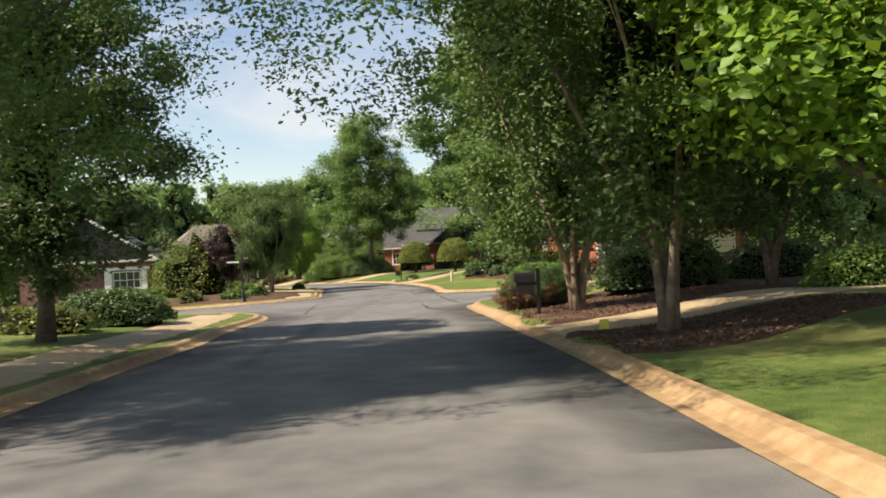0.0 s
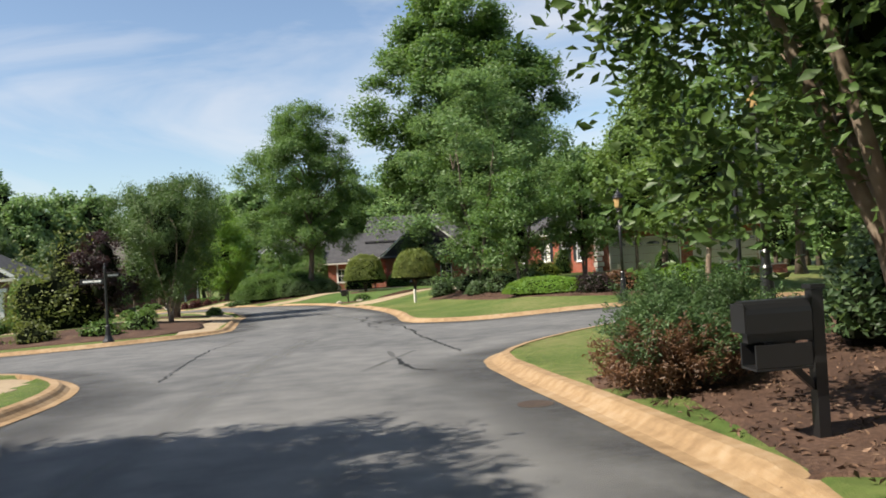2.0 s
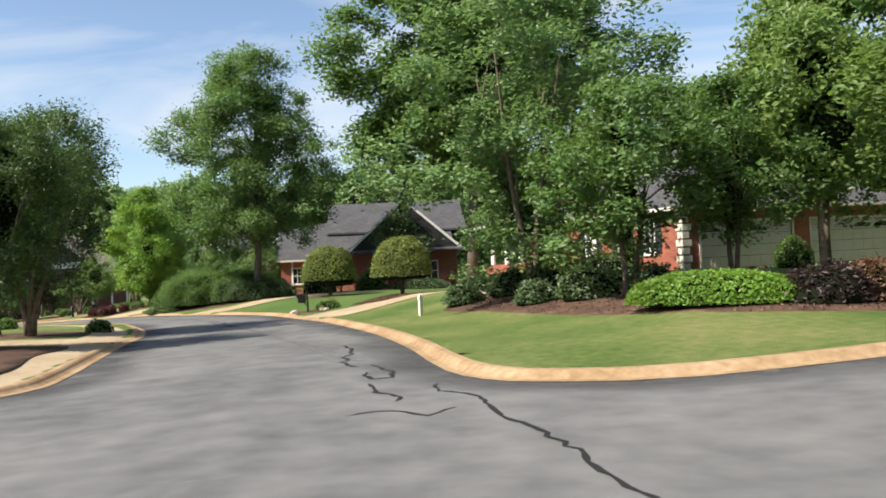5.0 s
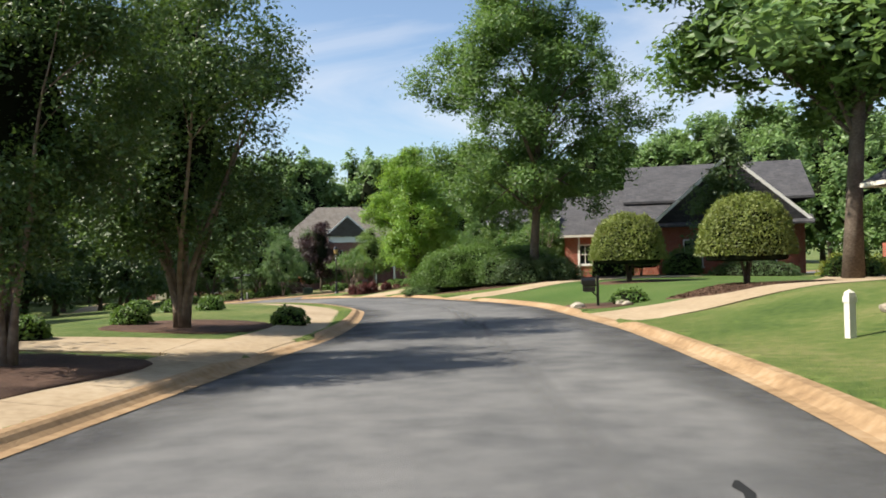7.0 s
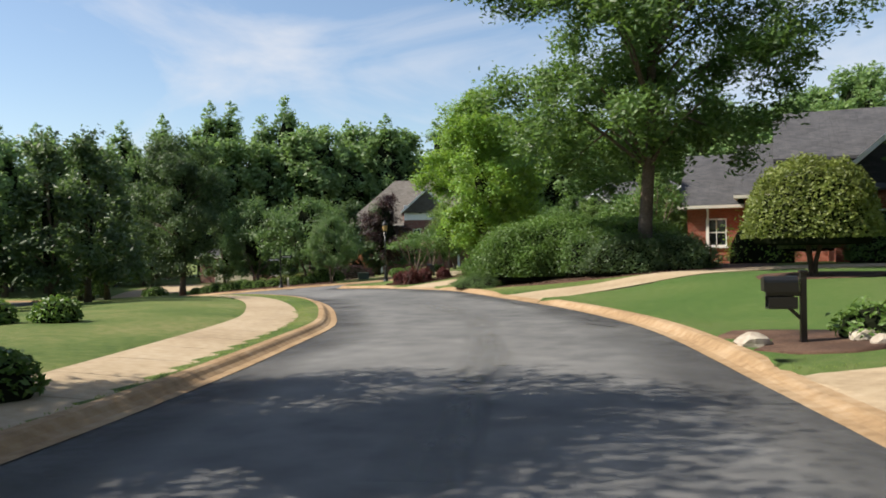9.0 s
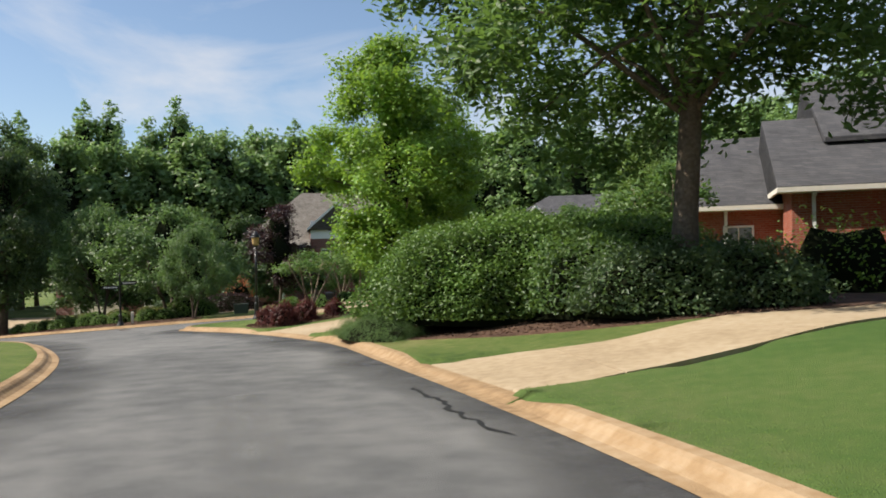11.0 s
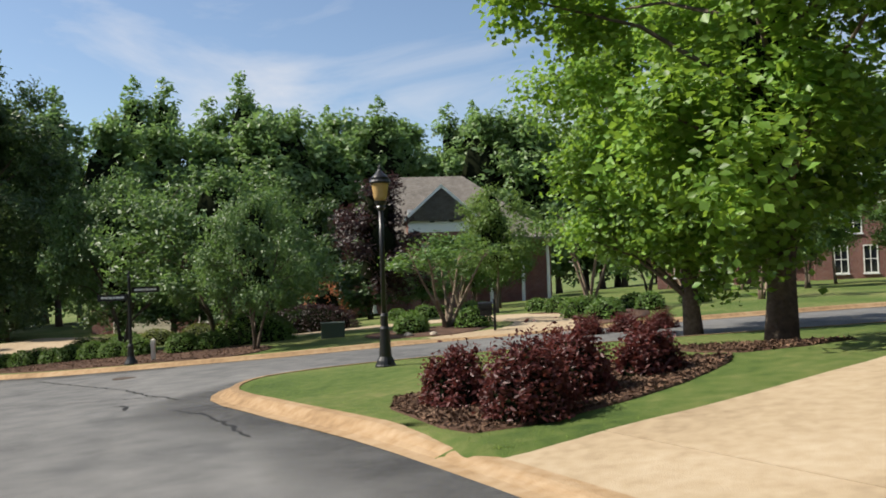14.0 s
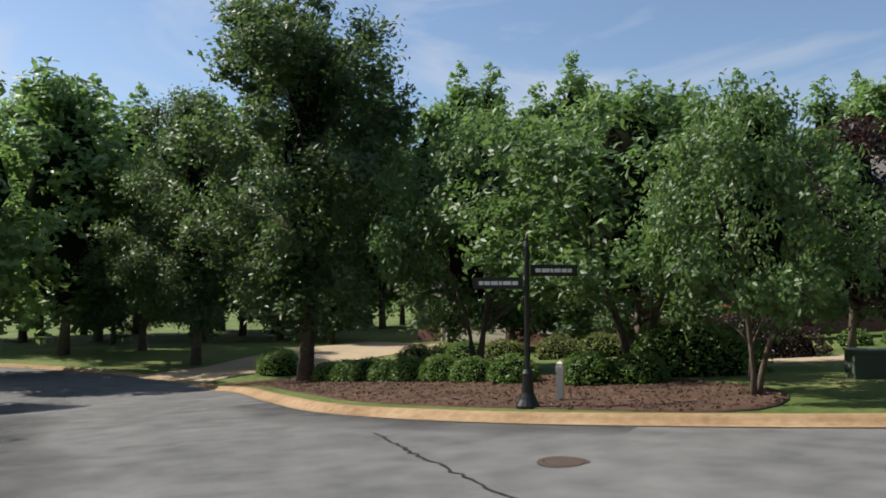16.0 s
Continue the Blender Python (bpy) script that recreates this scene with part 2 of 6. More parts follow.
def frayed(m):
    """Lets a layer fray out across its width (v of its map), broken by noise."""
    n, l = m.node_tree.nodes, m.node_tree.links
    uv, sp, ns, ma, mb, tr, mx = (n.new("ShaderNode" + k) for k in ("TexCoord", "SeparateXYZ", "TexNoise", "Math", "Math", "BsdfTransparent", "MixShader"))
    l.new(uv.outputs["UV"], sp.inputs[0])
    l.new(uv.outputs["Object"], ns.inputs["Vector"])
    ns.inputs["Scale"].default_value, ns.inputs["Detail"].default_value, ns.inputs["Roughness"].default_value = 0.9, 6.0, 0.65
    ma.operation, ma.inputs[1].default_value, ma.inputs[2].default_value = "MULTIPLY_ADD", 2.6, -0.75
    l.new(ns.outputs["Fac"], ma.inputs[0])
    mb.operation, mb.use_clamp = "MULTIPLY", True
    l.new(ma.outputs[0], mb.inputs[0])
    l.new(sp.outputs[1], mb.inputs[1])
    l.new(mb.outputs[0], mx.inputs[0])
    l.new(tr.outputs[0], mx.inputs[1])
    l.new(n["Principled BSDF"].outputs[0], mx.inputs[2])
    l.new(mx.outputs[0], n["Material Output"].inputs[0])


M["asphalt_pale"] = mottled("worn_pale_asphalt", [(0.16, 0.16, 0.158), (0.22, 0.22, 0.215)], (0.7, 5.0), 0.85, 0.4, 140.0)
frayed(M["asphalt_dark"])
frayed(M["asphalt_pale"])
M["blade"] = leafy("grass_blade", (0.11, 0.165, 0.035), (0.17, 0.215, 0.06), (0.26, 0.36, 0.08), 0.5, 0.6)
M["chip"] = mottled("bark_chip", [(0.055, 0.03, 0.02), (0.12, 0.07, 0.045), (0.24, 0.16, 0.11)], (3.0, 30.0), 0.95, island=0.5)
M["tail"] = mat("tail_lamp_red", (0.25, 0.01, 0.01), 0.2)

# ---- the lie of the land ----
ROAD_EDGE = [
    (15, -62), (11.5, -48), (9, -35), (7.5, -26.4), (6.4, -20), (5.2, -14.1), (4.4, -10.2), (3.7, -7), (3.4, -5), (3.55, -4.1), (4.3, -2.5),
    (5.6, -1.0), (6.6, -0.1), (7.9, 1.0), (11, 3.0), (18, 7.2), (40, 20), (60, 32), (57, 38), (37, 25.5), (20, 13.9), (13.2, 10.2), (10.2, 8.9), (7.7, 8.15),
    (4.5, 7.7), (2.6, 7.75), (1.9, 7.95), (1.16, 8.3), (0.6, 9.1), (0.2, 10.6), (-0.3, 13.5), (-0.83, 16.1), (-1.76, 19.8), (-2.9, 23.5),
    (-4.6, 28.4), (-6.6, 33), (-9.1, 38.2), (-11.1, 41.2), (-13.75, 44.55), (-17.5, 48.9), (-20.6, 52.4), (-23.0, 54.4), (-26.7, 57),
    (-30.2, 59), (-31.8, 60), (-32.6, 61), (-33, 62.2), (-32.5, 63.6), (-31, 65.2), (-28.5, 66.9), (-25.5, 68.8), (-17, 74.5), (-2, 85),
    (30, 108), (26, 113), (-6, 90.5), (-21, 80), (-29, 74), (-33.5, 70.7), (-35.3, 69.2), (-36.9, 67.9), (-38.6, 67), (-41.2, 66), (-45, 65.6), (-50.4, 67),
    (-56, 69), (-62, 70.2), (-68, 69.2), (-76, 66), (-96, 55), (-92, 49), (-72, 60), (-62, 62.6), (-50, 61.2), (-42, 59.2), (-35, 56.2), (-30.2, 52.9), (-25.2, 48.9), (-21.5, 45.2),
    (-17.4, 40.2), (-15.6, 37.7), (-14.0, 34.5), (-12.6, 31.5), (-11.5, 28.9), (-10.3, 25.5), (-9.5, 22.3), (-8.5, 18.8), (-7.4, 15),
    (-6.6, 12.2), (-6.35, 11), (-6.6, 9.8), (-7.5, 8.6), (-10.0, 7.0), (-14, 6.5), (-22, 7.2), (-45, 10), (-75, 13), (-75, 6), (-45, 3.4), (-22, 0.7), (-13, -0.2),
    (-8.8, -0.9), (-6.1, -2.2), (-4.56, -3.7), (-3.6, -5), (-3, -6.4), (-2.35, -10.1), (-2.1, -11.8), (-1.3, -15), (-0.68, -18.8), (1.5, -30),
    (4.5, -45), (8, -60),
]


def rounded(pts, step=0.8):
    """Catmull-Rom through the points of a closed line, resampled."""
    p = np.array(pts, float)
    out = []
    for i in range(len(p)):
        a, b, c, d = p[i - 1], p[i], p[(i + 1) % len(p)], p[(i + 2) % len(p)]
        n = max(2, int(np.linalg.norm(c - b) / step))
        # chord-length tangents keep the curve from swinging wide where spacing changes
        lb, lc, la = np.linalg.norm(c - b), np.linalg.norm(d - c), np.linalg.norm(b - a)
        tb = ((b - a) / la * lb + (c - b) / lb * la) / (la + lb) * lb
        tc = ((c - b) / lb * lc + (d - c) / lc * lb) / (lb + lc) * lb
        for k in range(n):
            s = k / n
            out.append((2 * s**3 - 3 * s**2 + 1) * b + (s**3 - 2 * s**2 + s) * tb + (-2 * s**3 + 3 * s**2) * c + (s**3 - s**2) * tc)
    return np.array(out)


EDGE = rounded(ROAD_EDGE)
SEG_A, SEG_B = EDGE, np.roll(EDGE, -1, 0)


def road_z(x, y):
    u = (np.asarray(x, float) + 10) / 40
    v = (np.asarray(y, float) - 20) / 40
    u, v = np.clip(u, -1.25, 0.7), np.clip(v, -1.7, 2.2)
    s, w = np.clip((np.asarray(x, float) - 2.5) / 5, 0, 1), np.clip((np.asarray(y, float) + 8) / 8, 0, 1)
    return G0 * u + G1 * v + G2 * u * u + G3 * u * v + G4 * v * v + 0.18 * s * s * (3 - 2 * s) * w * w * (3 - 2 * w)


G0, G1, G2, G3, G4 = 1.018, -0.765, -1.51, -0.498, 0.114


def road_dist(x, y):
    """Distance from the road's edge in metres: negative on the road."""
    x, y = np.atleast_1d(np.asarray(x, float)), np.atleast_1d(np.asarray(y, float))
    best, inside = np.full(x.shape, 1e9), np.zeros(x.shape, bool)
    for a, b in zip(SEG_A, SEG_B):
        d = b - a
        s = np.clip(((x - a[0]) * d[0] + (y - a[1]) * d[1]) / (d @ d), 0, 1)
        best = np.minimum(best, np.hypot(x - a[0] - s * d[0], y - a[1] - s * d[1]))
        if a[1] != b[1]:
            inside ^= ((a[1] > y) != (b[1] > y)) & (x < (b[0] - a[0]) * (y - a[1]) / (b[1] - a[1]) + a[0])
    return np.where(inside, -best, best)


def land_z(x, y, dist=None):
    """Height of the lawns: a step above the road at the kerb, rising gently away from it."""
    x, y = np.atleast_1d(np.asarray(x, float)), np.atleast_1d(np.asarray(y, float))
    d = road_dist(x, y) if dist is None else dist
    s = np.clip((d - 0.4) / 6.0, 0, 1)
    lift = np.where(y > 62, 0.1, 0.32)
    knoll = 0.72 * np.exp(-((x - 11) ** 2 + (y - 31) ** 2) / 150.0) + 0.25 * np.exp(-((x + 4) ** 2 + (y - 56) ** 2) / 200.0)
    knoll = knoll + 0.22 * np.exp(-((x - 8.3) ** 2 + (y + 5) ** 2) / 9.0)
    up = np.where(d > 0.34, 0.115 + (lift + knoll) * s * s * (3 - 2 * s), -0.25)
    return road_z(x, y) + up


def lz(x, y):
    return float(land_z(x, y)[0])


# ---- mesh helpers ----
def mesh(name, verts, faces, material, smooth=False):
    me = bpy.data.meshes.new(name)
    me.from_pydata([tuple(v) for v in verts], [], [tuple(f) for f in faces])
    me.materials.append(material)
    if smooth:
        me.polygons.foreach_set("use_smooth", [True] * len(me.polygons))
    me.update()
    return me


def child(name, me, parent, label=""):
    ob = new(name, me)
    ob.parent = parent
    return tagged(ob, label)


def thing(name, label, category, place=(0, 0, 0), turn=0, group="", kind=""):
    ob = new(name)
    ob.matrix_basis = pose(*place, 0, 0, turn)
    return tagged(ob, label, category, group, kind)


class Build:
    """Collects boxes, prisms and tubes into one mesh."""

    def __init__(self):
        self.v, self.f = [], []

    def add(self, verts, faces):
        o = len(self.v)
        self.v += [tuple(p) for p in verts]
        self.f += [tuple(i + o for i in q) for q in faces]
        return self

    def box(self, x0, y0, z0, x1, y1, z1):
        v = [(x, y, z) for z in (z0, z1) for y in (y0, y1) for x in (x0, x1)]
        return self.add(v, [(0, 2, 3, 1), (4, 5, 7, 6), (0, 1, 5, 4), (2, 6, 7, 3), (0, 4, 6, 2), (1, 3, 7, 5)])

    def tube(self, pts, radii, n=8, cap=True):
        rings = []
        up = Vector((0.1, 0.2, 1)).normalized()
        for i, p in enumerate(pts):
            p = Vector(p)
            a = Vector(pts[max(i - 1, 0)])
            b = Vector(pts[min(i + 1, len(pts) - 1)])
            t = (b - a).normalized()
            s = t.orthogonal() if abs(t.dot(up)) > 0.99 else t.cross(Vector((0.0, 1.0, 0.0)) if abs(t.y) < 0.9 else Vector((1.0, 0, 0))).normalized()
            w = t.cross(s)
            rings.append([p + radii[i] * (math.cos(k * math.tau / n) * s + math.sin(k * math.tau / n) * w) for k in range(n)])
        v = [q for r in rings for q in r]
        f = []
        for i in range(len(rings) - 1):
            for k in range(n):
                k2 = (k + 1) % n
                f.append((i * n + k, i * n + k2, (i + 1) * n + k2, (i + 1) * n + k))
        if cap:
            f.append(tuple(reversed(range(n))))
            f.append(tuple(range((len(rings) - 1) * n, len(rings) * n)))
        return self.add(v, f)

    def lathe(self, profile, n=16, centre=(0, 0)):
        """profile: (radius, z) upward."""
        v, f = [], []
        for r, z in profile:
            v += [(centre[0] + r * math.cos(k * math.tau / n), centre[1] + r * math.sin(k * math.tau / n), z) for k in range(n)]
        for i in range(len(profile) - 1):
            for k in range(n):
                k2 = (k + 1) % n
                f.append((i * n + k, i * n + k2, (i + 1) * n + k2, (i + 1) * n + k))
        f.append(tuple(reversed(range(n))))
        f.append(tuple(range((len(profile) - 1) * n, len(profile) * n)))
        return self.add(v, f)

    def mesh(self, name, material, smooth=False):
        return mesh(name, self.v, self.f, material, smooth)


# ---- ground, roads, kerbs ----
def grid_lines(lo, hi, fine_lo, fine_hi, fine, grow=1.35):
    mid = list(np.arange(fine_lo, fine_hi + 1e-6, fine))
    left, s = [fine_lo], fine
    while left[-1] > lo:
        s *= grow
        left.append(left[-1] - s)
    right, s = [mid[-1]], fine
    while right[-1] < hi:
        s *= grow
        right.append(right[-1] + s)
    return np.array(left[:0:-1] + mid + right[1:])


PAVED, BEDS = [], []


def within(ring, x, y):
    """Which places lie inside a closed line."""
    ring = np.asarray(ring)
    lo, hi = ring.min(0), ring.max(0)
    out = np.zeros(x.shape, bool)
    k = np.nonzero((x > lo[0]) & (x < hi[0]) & (y > lo[1]) & (y < hi[1]))[0]
    px, py, ins = x[k], y[k], np.zeros(len(k), bool)
    for a, c in zip(ring, np.roll(ring, -1, 0)):
        if a[1] != c[1]:
            ins ^= ((a[1] > py) != (c[1] > py)) & (px < (c[0] - a[0]) * (py - a[1]) / (c[1] - a[1]) + a[0])
    out[k] = ins
    return out


def build_ground():
    gx, gy = grid_lines(-900, 900, -64, 26, 0.36), grid_lines(-500, 1200, -36, 96, 0.36)
    xx, yy = np.meshgrid(gx, gy)
    near = (xx > -116) & (xx < 64) & (yy > -66) & (yy < 118)
    d = np.full(xx.shape, 50.0)
    d[near] = road_dist(xx[near], yy[near])
    # the turf ends at the back of the kerb
    e = 0.02
    rim = near & (d > -0.14) & (d < 0.41)
    rx, ry, rd = xx[rim], yy[rim], d[rim]
    ax = (road_dist(rx + e, ry) - road_dist(rx - e, ry)) / (2 * e)
    ay = (road_dist(rx, ry + e) - road_dist(rx, ry - e)) / (2 * e)
    xx[rim], yy[rim], d[rim] = rx + ax * (0.41 - rd), ry + ay * (0.41 - rd), 0.41
    zz = land_z(xx.ravel(), yy.ravel(), d.ravel())
    sunk = np.zeros(xx.size, bool)
    for ring in PAVED:
        sunk |= within(ring, xx.ravel(), yy.ravel())
    zz = zz - sunk * (0.055 + 0.05 * np.clip((1.7 - d.ravel()) / 1.2, 0, 1))
    nx, ny = len(gx), len(gy)
    i = (np.arange(ny - 1)[:, None] * nx + np.arange(nx - 1)[None, :]).ravel()
    faces = np.stack([i, i + 1, i + nx + 1, i + nx], 1)
    me = bpy.data.meshes.new("ground")
    me.from_pydata(np.stack([xx.ravel(), yy.ravel(), zz], 1).tolist(), [], faces.tolist())
    me.materials.append(M["grass"])
    me.polygons.foreach_set("use_smooth", [True] * len(me.polygons))
    tagged(new("ground", me), "mown green lawn with paler dry patches", "lawn", kind="structure")


def draped(name, outline, material, lift, step=0.7, on_road=False, label="", category="", kind="structure", thick=0.0):
    """A flat area with the given outline laid over the land."""
    bm = bmesh.new()
    vs = [bm.verts.new((p[0], p[1], 0)) for p in outline]
    bm.faces.new(vs)
    bmesh.ops.triangulate(bm, faces=bm.faces[:])
    lo, hi = np.min(outline, 0), np.max(outline, 0)
    for axis in (0, 1):
        for c in np.arange(lo[axis] + step, hi[axis], step):
            co, no = [0, 0, 0], [0, 0, 0]
            co[axis], no[axis] = float(c), 1
            bmesh.ops.bisect_plane(bm, geom=bm.verts[:] + bm.edges[:] + bm.faces[:], plane_co=co, plane_no=no)
    xy = np.array([v.co[:2] for v in bm.verts])
    z = road_z(xy[:, 0], xy[:, 1]) if on_road else np.maximum(land_z(xy[:, 0], xy[:, 1]), road_z(xy[:, 0], xy[:, 1]) + 0.03)
    if not on_road:
        z = np.where(road_dist(xy[:, 0], xy[:, 1]) < 0.4, road_z(xy[:, 0], xy[:, 1]) - 0.2, z)
    for v, h in zip(bm.verts, z):
        v.co.z = h + lift
    for f in bm.faces:
        if f.normal.z < 0:
            f.normal_flip()
    if thick:
        edge = [e for e in bm.edges if e.is_boundary]
        r = bmesh.ops.extrude_edge_only(bm, edges=edge)
        for v in r["geom"]:
            if isinstance(v, bmesh.types.BMVert):
                v.co.z -= thick
    me = bpy.data.meshes.new(name)
    bm.to_mesh(me)
    bm.free()
    me.materials.append(material)
    me.polygons.foreach_set("use_smooth", [True] * len(me.polygons))
    return tagged(new(name, me), label, category, kind=kind)


DRIVES_AT = []


def build_road():
    bm_out = [tuple(p) for p in EDGE]
    draped("road", bm_out, M["asphalt"], 0.0, 3.0, True, "worn grey asphalt residential street with dark patched cracks", "road")


KERB = [(-0.02, 0.012), (0.12, 0.02), (0.19, 0.055), (0.24, 0.10), (0.29, 0.125), (0.42, 0.13), (0.42, -0.1)]


def build_kerbs():
    d = np.roll(EDGE, -1, 0) - np.roll(EDGE, 1, 0)
    d /= np.linalg.norm(d, axis=1)[:, None]
    nor = np.stack([d[:, 1], -d[:, 0]], 1)
    probe = road_dist(EDGE[:, 0] + nor[:, 0] * 0.3, EDGE[:, 1] + nor[:, 1] * 0.3)
    if np.median(probe) < 0:
        nor = -nor
    root = tagged(new("kerb"), "stained tan concrete rolled kerb along the street", "kerb", kind="structure")
    n = len(EDGE)
    run, start = 0.0, 0
    length = np.linalg.norm(np.roll(EDGE, -1, 0) - EDGE, axis=1)
    i = 0
    while i < n:
        j, run = i, 0.0
        while j < n and run < 3.0:
            run += length[j]
            j += 1
        idx = [k % n for k in range(i, j + 1)]
        verts, faces = [], []
        for k in idx:
            x, y = EDGE[k]
            low = 1.0
            for cx, cy, half in DRIVES_AT:
                q = math.hypot(x - cx, y - cy)
                low = min(low, max(0.42, min(1.0, (q - half) / 1.0)))
            for off, h in KERB:
                px, py = x + nor[k, 0] * off, y + nor[k, 1] * off
                verts.append((px, py, float(road_z(px, py)) + (h * low if h > 0 else h)))
        m = len(KERB)
        for a in range(len(idx) - 1):
            for b in range(m - 1):
                faces.append((a * m + b, a * m + b + 1, (a + 1) * m + b + 1, (a + 1) * m + b))
        child("kerb_length", mesh("kerb_length", verts, faces, M["kerb"], False), root)
        i = j


def strip(name, line, widths, material, lift, label, category, step=0.45, slab=3.0):
    """A paved strip along a smoothed line, laid over the land and ending at the kerb; its edges go down into the ground."""
    p = np.array(line, float)
    out = []
    for i in range(len(p) - 1):
        a, b = p[max(i - 1, 0)], p[i]
        c, d = p[i + 1], p[min(i + 2, len(p) - 1)]
        n = max(2, int(np.linalg.norm(c - b) / step))
        for k in range(n):
            s = k / n
            out.append(0.5 * ((2 * b) + (c - a) * s + (2 * a - 5 * b + 4 * c - d) * s * s + (3 * b - a - 3 * c + d) * s**3))
    out.append(p[-1])
    out = np.array(out)
    seg = np.concatenate([[0], np.cumsum(np.linalg.norm(np.diff(out, axis=0), axis=1))])
    knots = [seg[np.argmin(np.hypot(*(out - q).T))] for q in p] if len(widths) == len(p) else np.linspace(0, seg[-1], len(widths))
    t = np.gradient(out, axis=0)
    t /= np.linalg.norm(t, axis=1)[:, None]
    nn = np.stack([-t[:, 1], t[:, 0]], 1)
    m = max(4, int(max(widths) / step))
    us = np.concatenate([[-0.5], np.linspace(-0.5, 0.5, m + 1), [0.5]])
    root = tagged(new(name), label, category, kind="structure")
    slabs = max(1, round(seg[-1] / slab))
    sides = [[], []]
    for q in range(slabs):
        s0, s1 = seg[-1] * q / slabs + 0.009, seg[-1] * (q + 1) / slabs - 0.009
        rows = np.linspace(s0, s1, max(3, int((s1 - s0) / step) + 1))
        rows = np.concatenate([[s0], rows, [s1]])
        c = np.stack([np.interp(rows, seg, out[:, 0]), np.interp(rows, seg, out[:, 1])], 1)
        n2 = np.stack([np.interp(rows, seg, nn[:, 0]), np.interp(rows, seg, nn[:, 1])], 1)
        w = np.interp(rows, knots, widths)
        xy = c[:, None, :] + n2[:, None, :] * (us[None, :, None] * w[:, None, None])
        x, y = xy[..., 0].ravel(), xy[..., 1].ravel()
        d = road_dist(x, y)
        low = np.where(d < 0.05, -0.2, -0.03 + 0.085 * np.clip(d / 0.42, 0, 1))
        full = np.where(d > 0.36, land_z(x, y, d) - road_z(x, y), 0.115) + lift
        k = np.clip((d - 0.42) / 1.2, 0, 1)
        z = (road_z(x, y) + low + (full - low) * k * (d > 0.05)).reshape(xy.shape[:2])
        z[:, 0] -= 0.15
        z[:, -1] -= 0.15
        z[0] -= 0.15
        z[-1] -= 0.15
        sides[0] += xy[:, 0].tolist()
        sides[1] += xy[:, -1].tolist()
        k = len(us)
        v = np.stack([x, y, z.ravel()], 1)
        f = [(i * k + j, (i + 1) * k + j, (i + 1) * k + j + 1, i * k + j + 1) for i in range(len(rows) - 1) for j in range(k - 1)]
        me = mesh("slab", v, f, material)
        if me.polygons[len(f) // 2].normal.z < 0:
            me.flip_normals()
        child("slab", me, root)
    PAVED.append(sides[0] + sides[1][::-1])
    return root


# ---- plants ----
def leaf_mesh(name, centres, normals_up, size, material, rng, squash=0.55, stray=0.8):
    """Many small leaves: each a folded diamond at its own angle."""
    n = len(centres)
    u = rng.normal(size=(n, 3))
    u[:, 2] *= 0.6
    u /= np.linalg.norm(u, axis=1)[:, None]
    w = stray * rng.normal(size=(n, 3)) + normals_up
    w -= (w * u).sum(1)[:, None] * u
    w /= np.linalg.norm(w, axis=1)[:, None] + 1e-9
    s = np.cross(u, w)
    le = size * rng.uniform(0.7, 1.35, n)[:, None]
    wi = le * squash
    c = np.asarray(centres)
    v = np.empty((n, 4, 3))
    v[:, 0] = c - u * le
    v[:, 1] = c + s * wi + w * le * 0.18
    v[:, 2] = c + u * le - w * le * 0.15
    v[:, 3] = c - s * wi + w * le * 0.18
    me = bpy.data.meshes.new(name)
    me.vertices.add(4 * n)
    me.vertices.foreach_set("co", v.ravel())
    tri = (np.arange(n)[:, None] * 4 + np.array([0, 1, 2, 0, 2, 3])).ravel()
    me.loops.add(6 * n)
    me.loops.foreach_set("vertex_index", tri)
    me.polygons.add(2 * n)
    me.polygons.foreach_set("loop_start", np.arange(0, 6 * n, 3))
    me.polygons.foreach_set("loop_total", np.full(2 * n, 3))
    me.materials.append(material)
    me.update(calc_edges=True)
    return me


def clump_points(rng, centres, radii, per, flat=0.75, lean=None):
    """Leaf places filling clumps, thinning out at their rims; lean: the way each clump faces."""
    out, up = [], []
    for i, (c, r) in enumerate(zip(centres, radii)):
        k = max(6, int(1.3 * per * (r / 0.8) ** 2))
        d = rng.normal(size=(k, 3))
        d /= np.linalg.norm(d, axis=1)[:, None]
        rad = r * np.minimum(1.25, np.abs(rng.normal(0.62, 0.26, k)))
        q = d * rad[:, None]
        q[:, 2] *= flat
        out.append(c + q)
        up.append(0.7 * d + (0 if lean is None else 0.9 * lean[i]) + np.array([0, 0, 0.55]))
    return np.concatenate(out), np.concatenate(up)


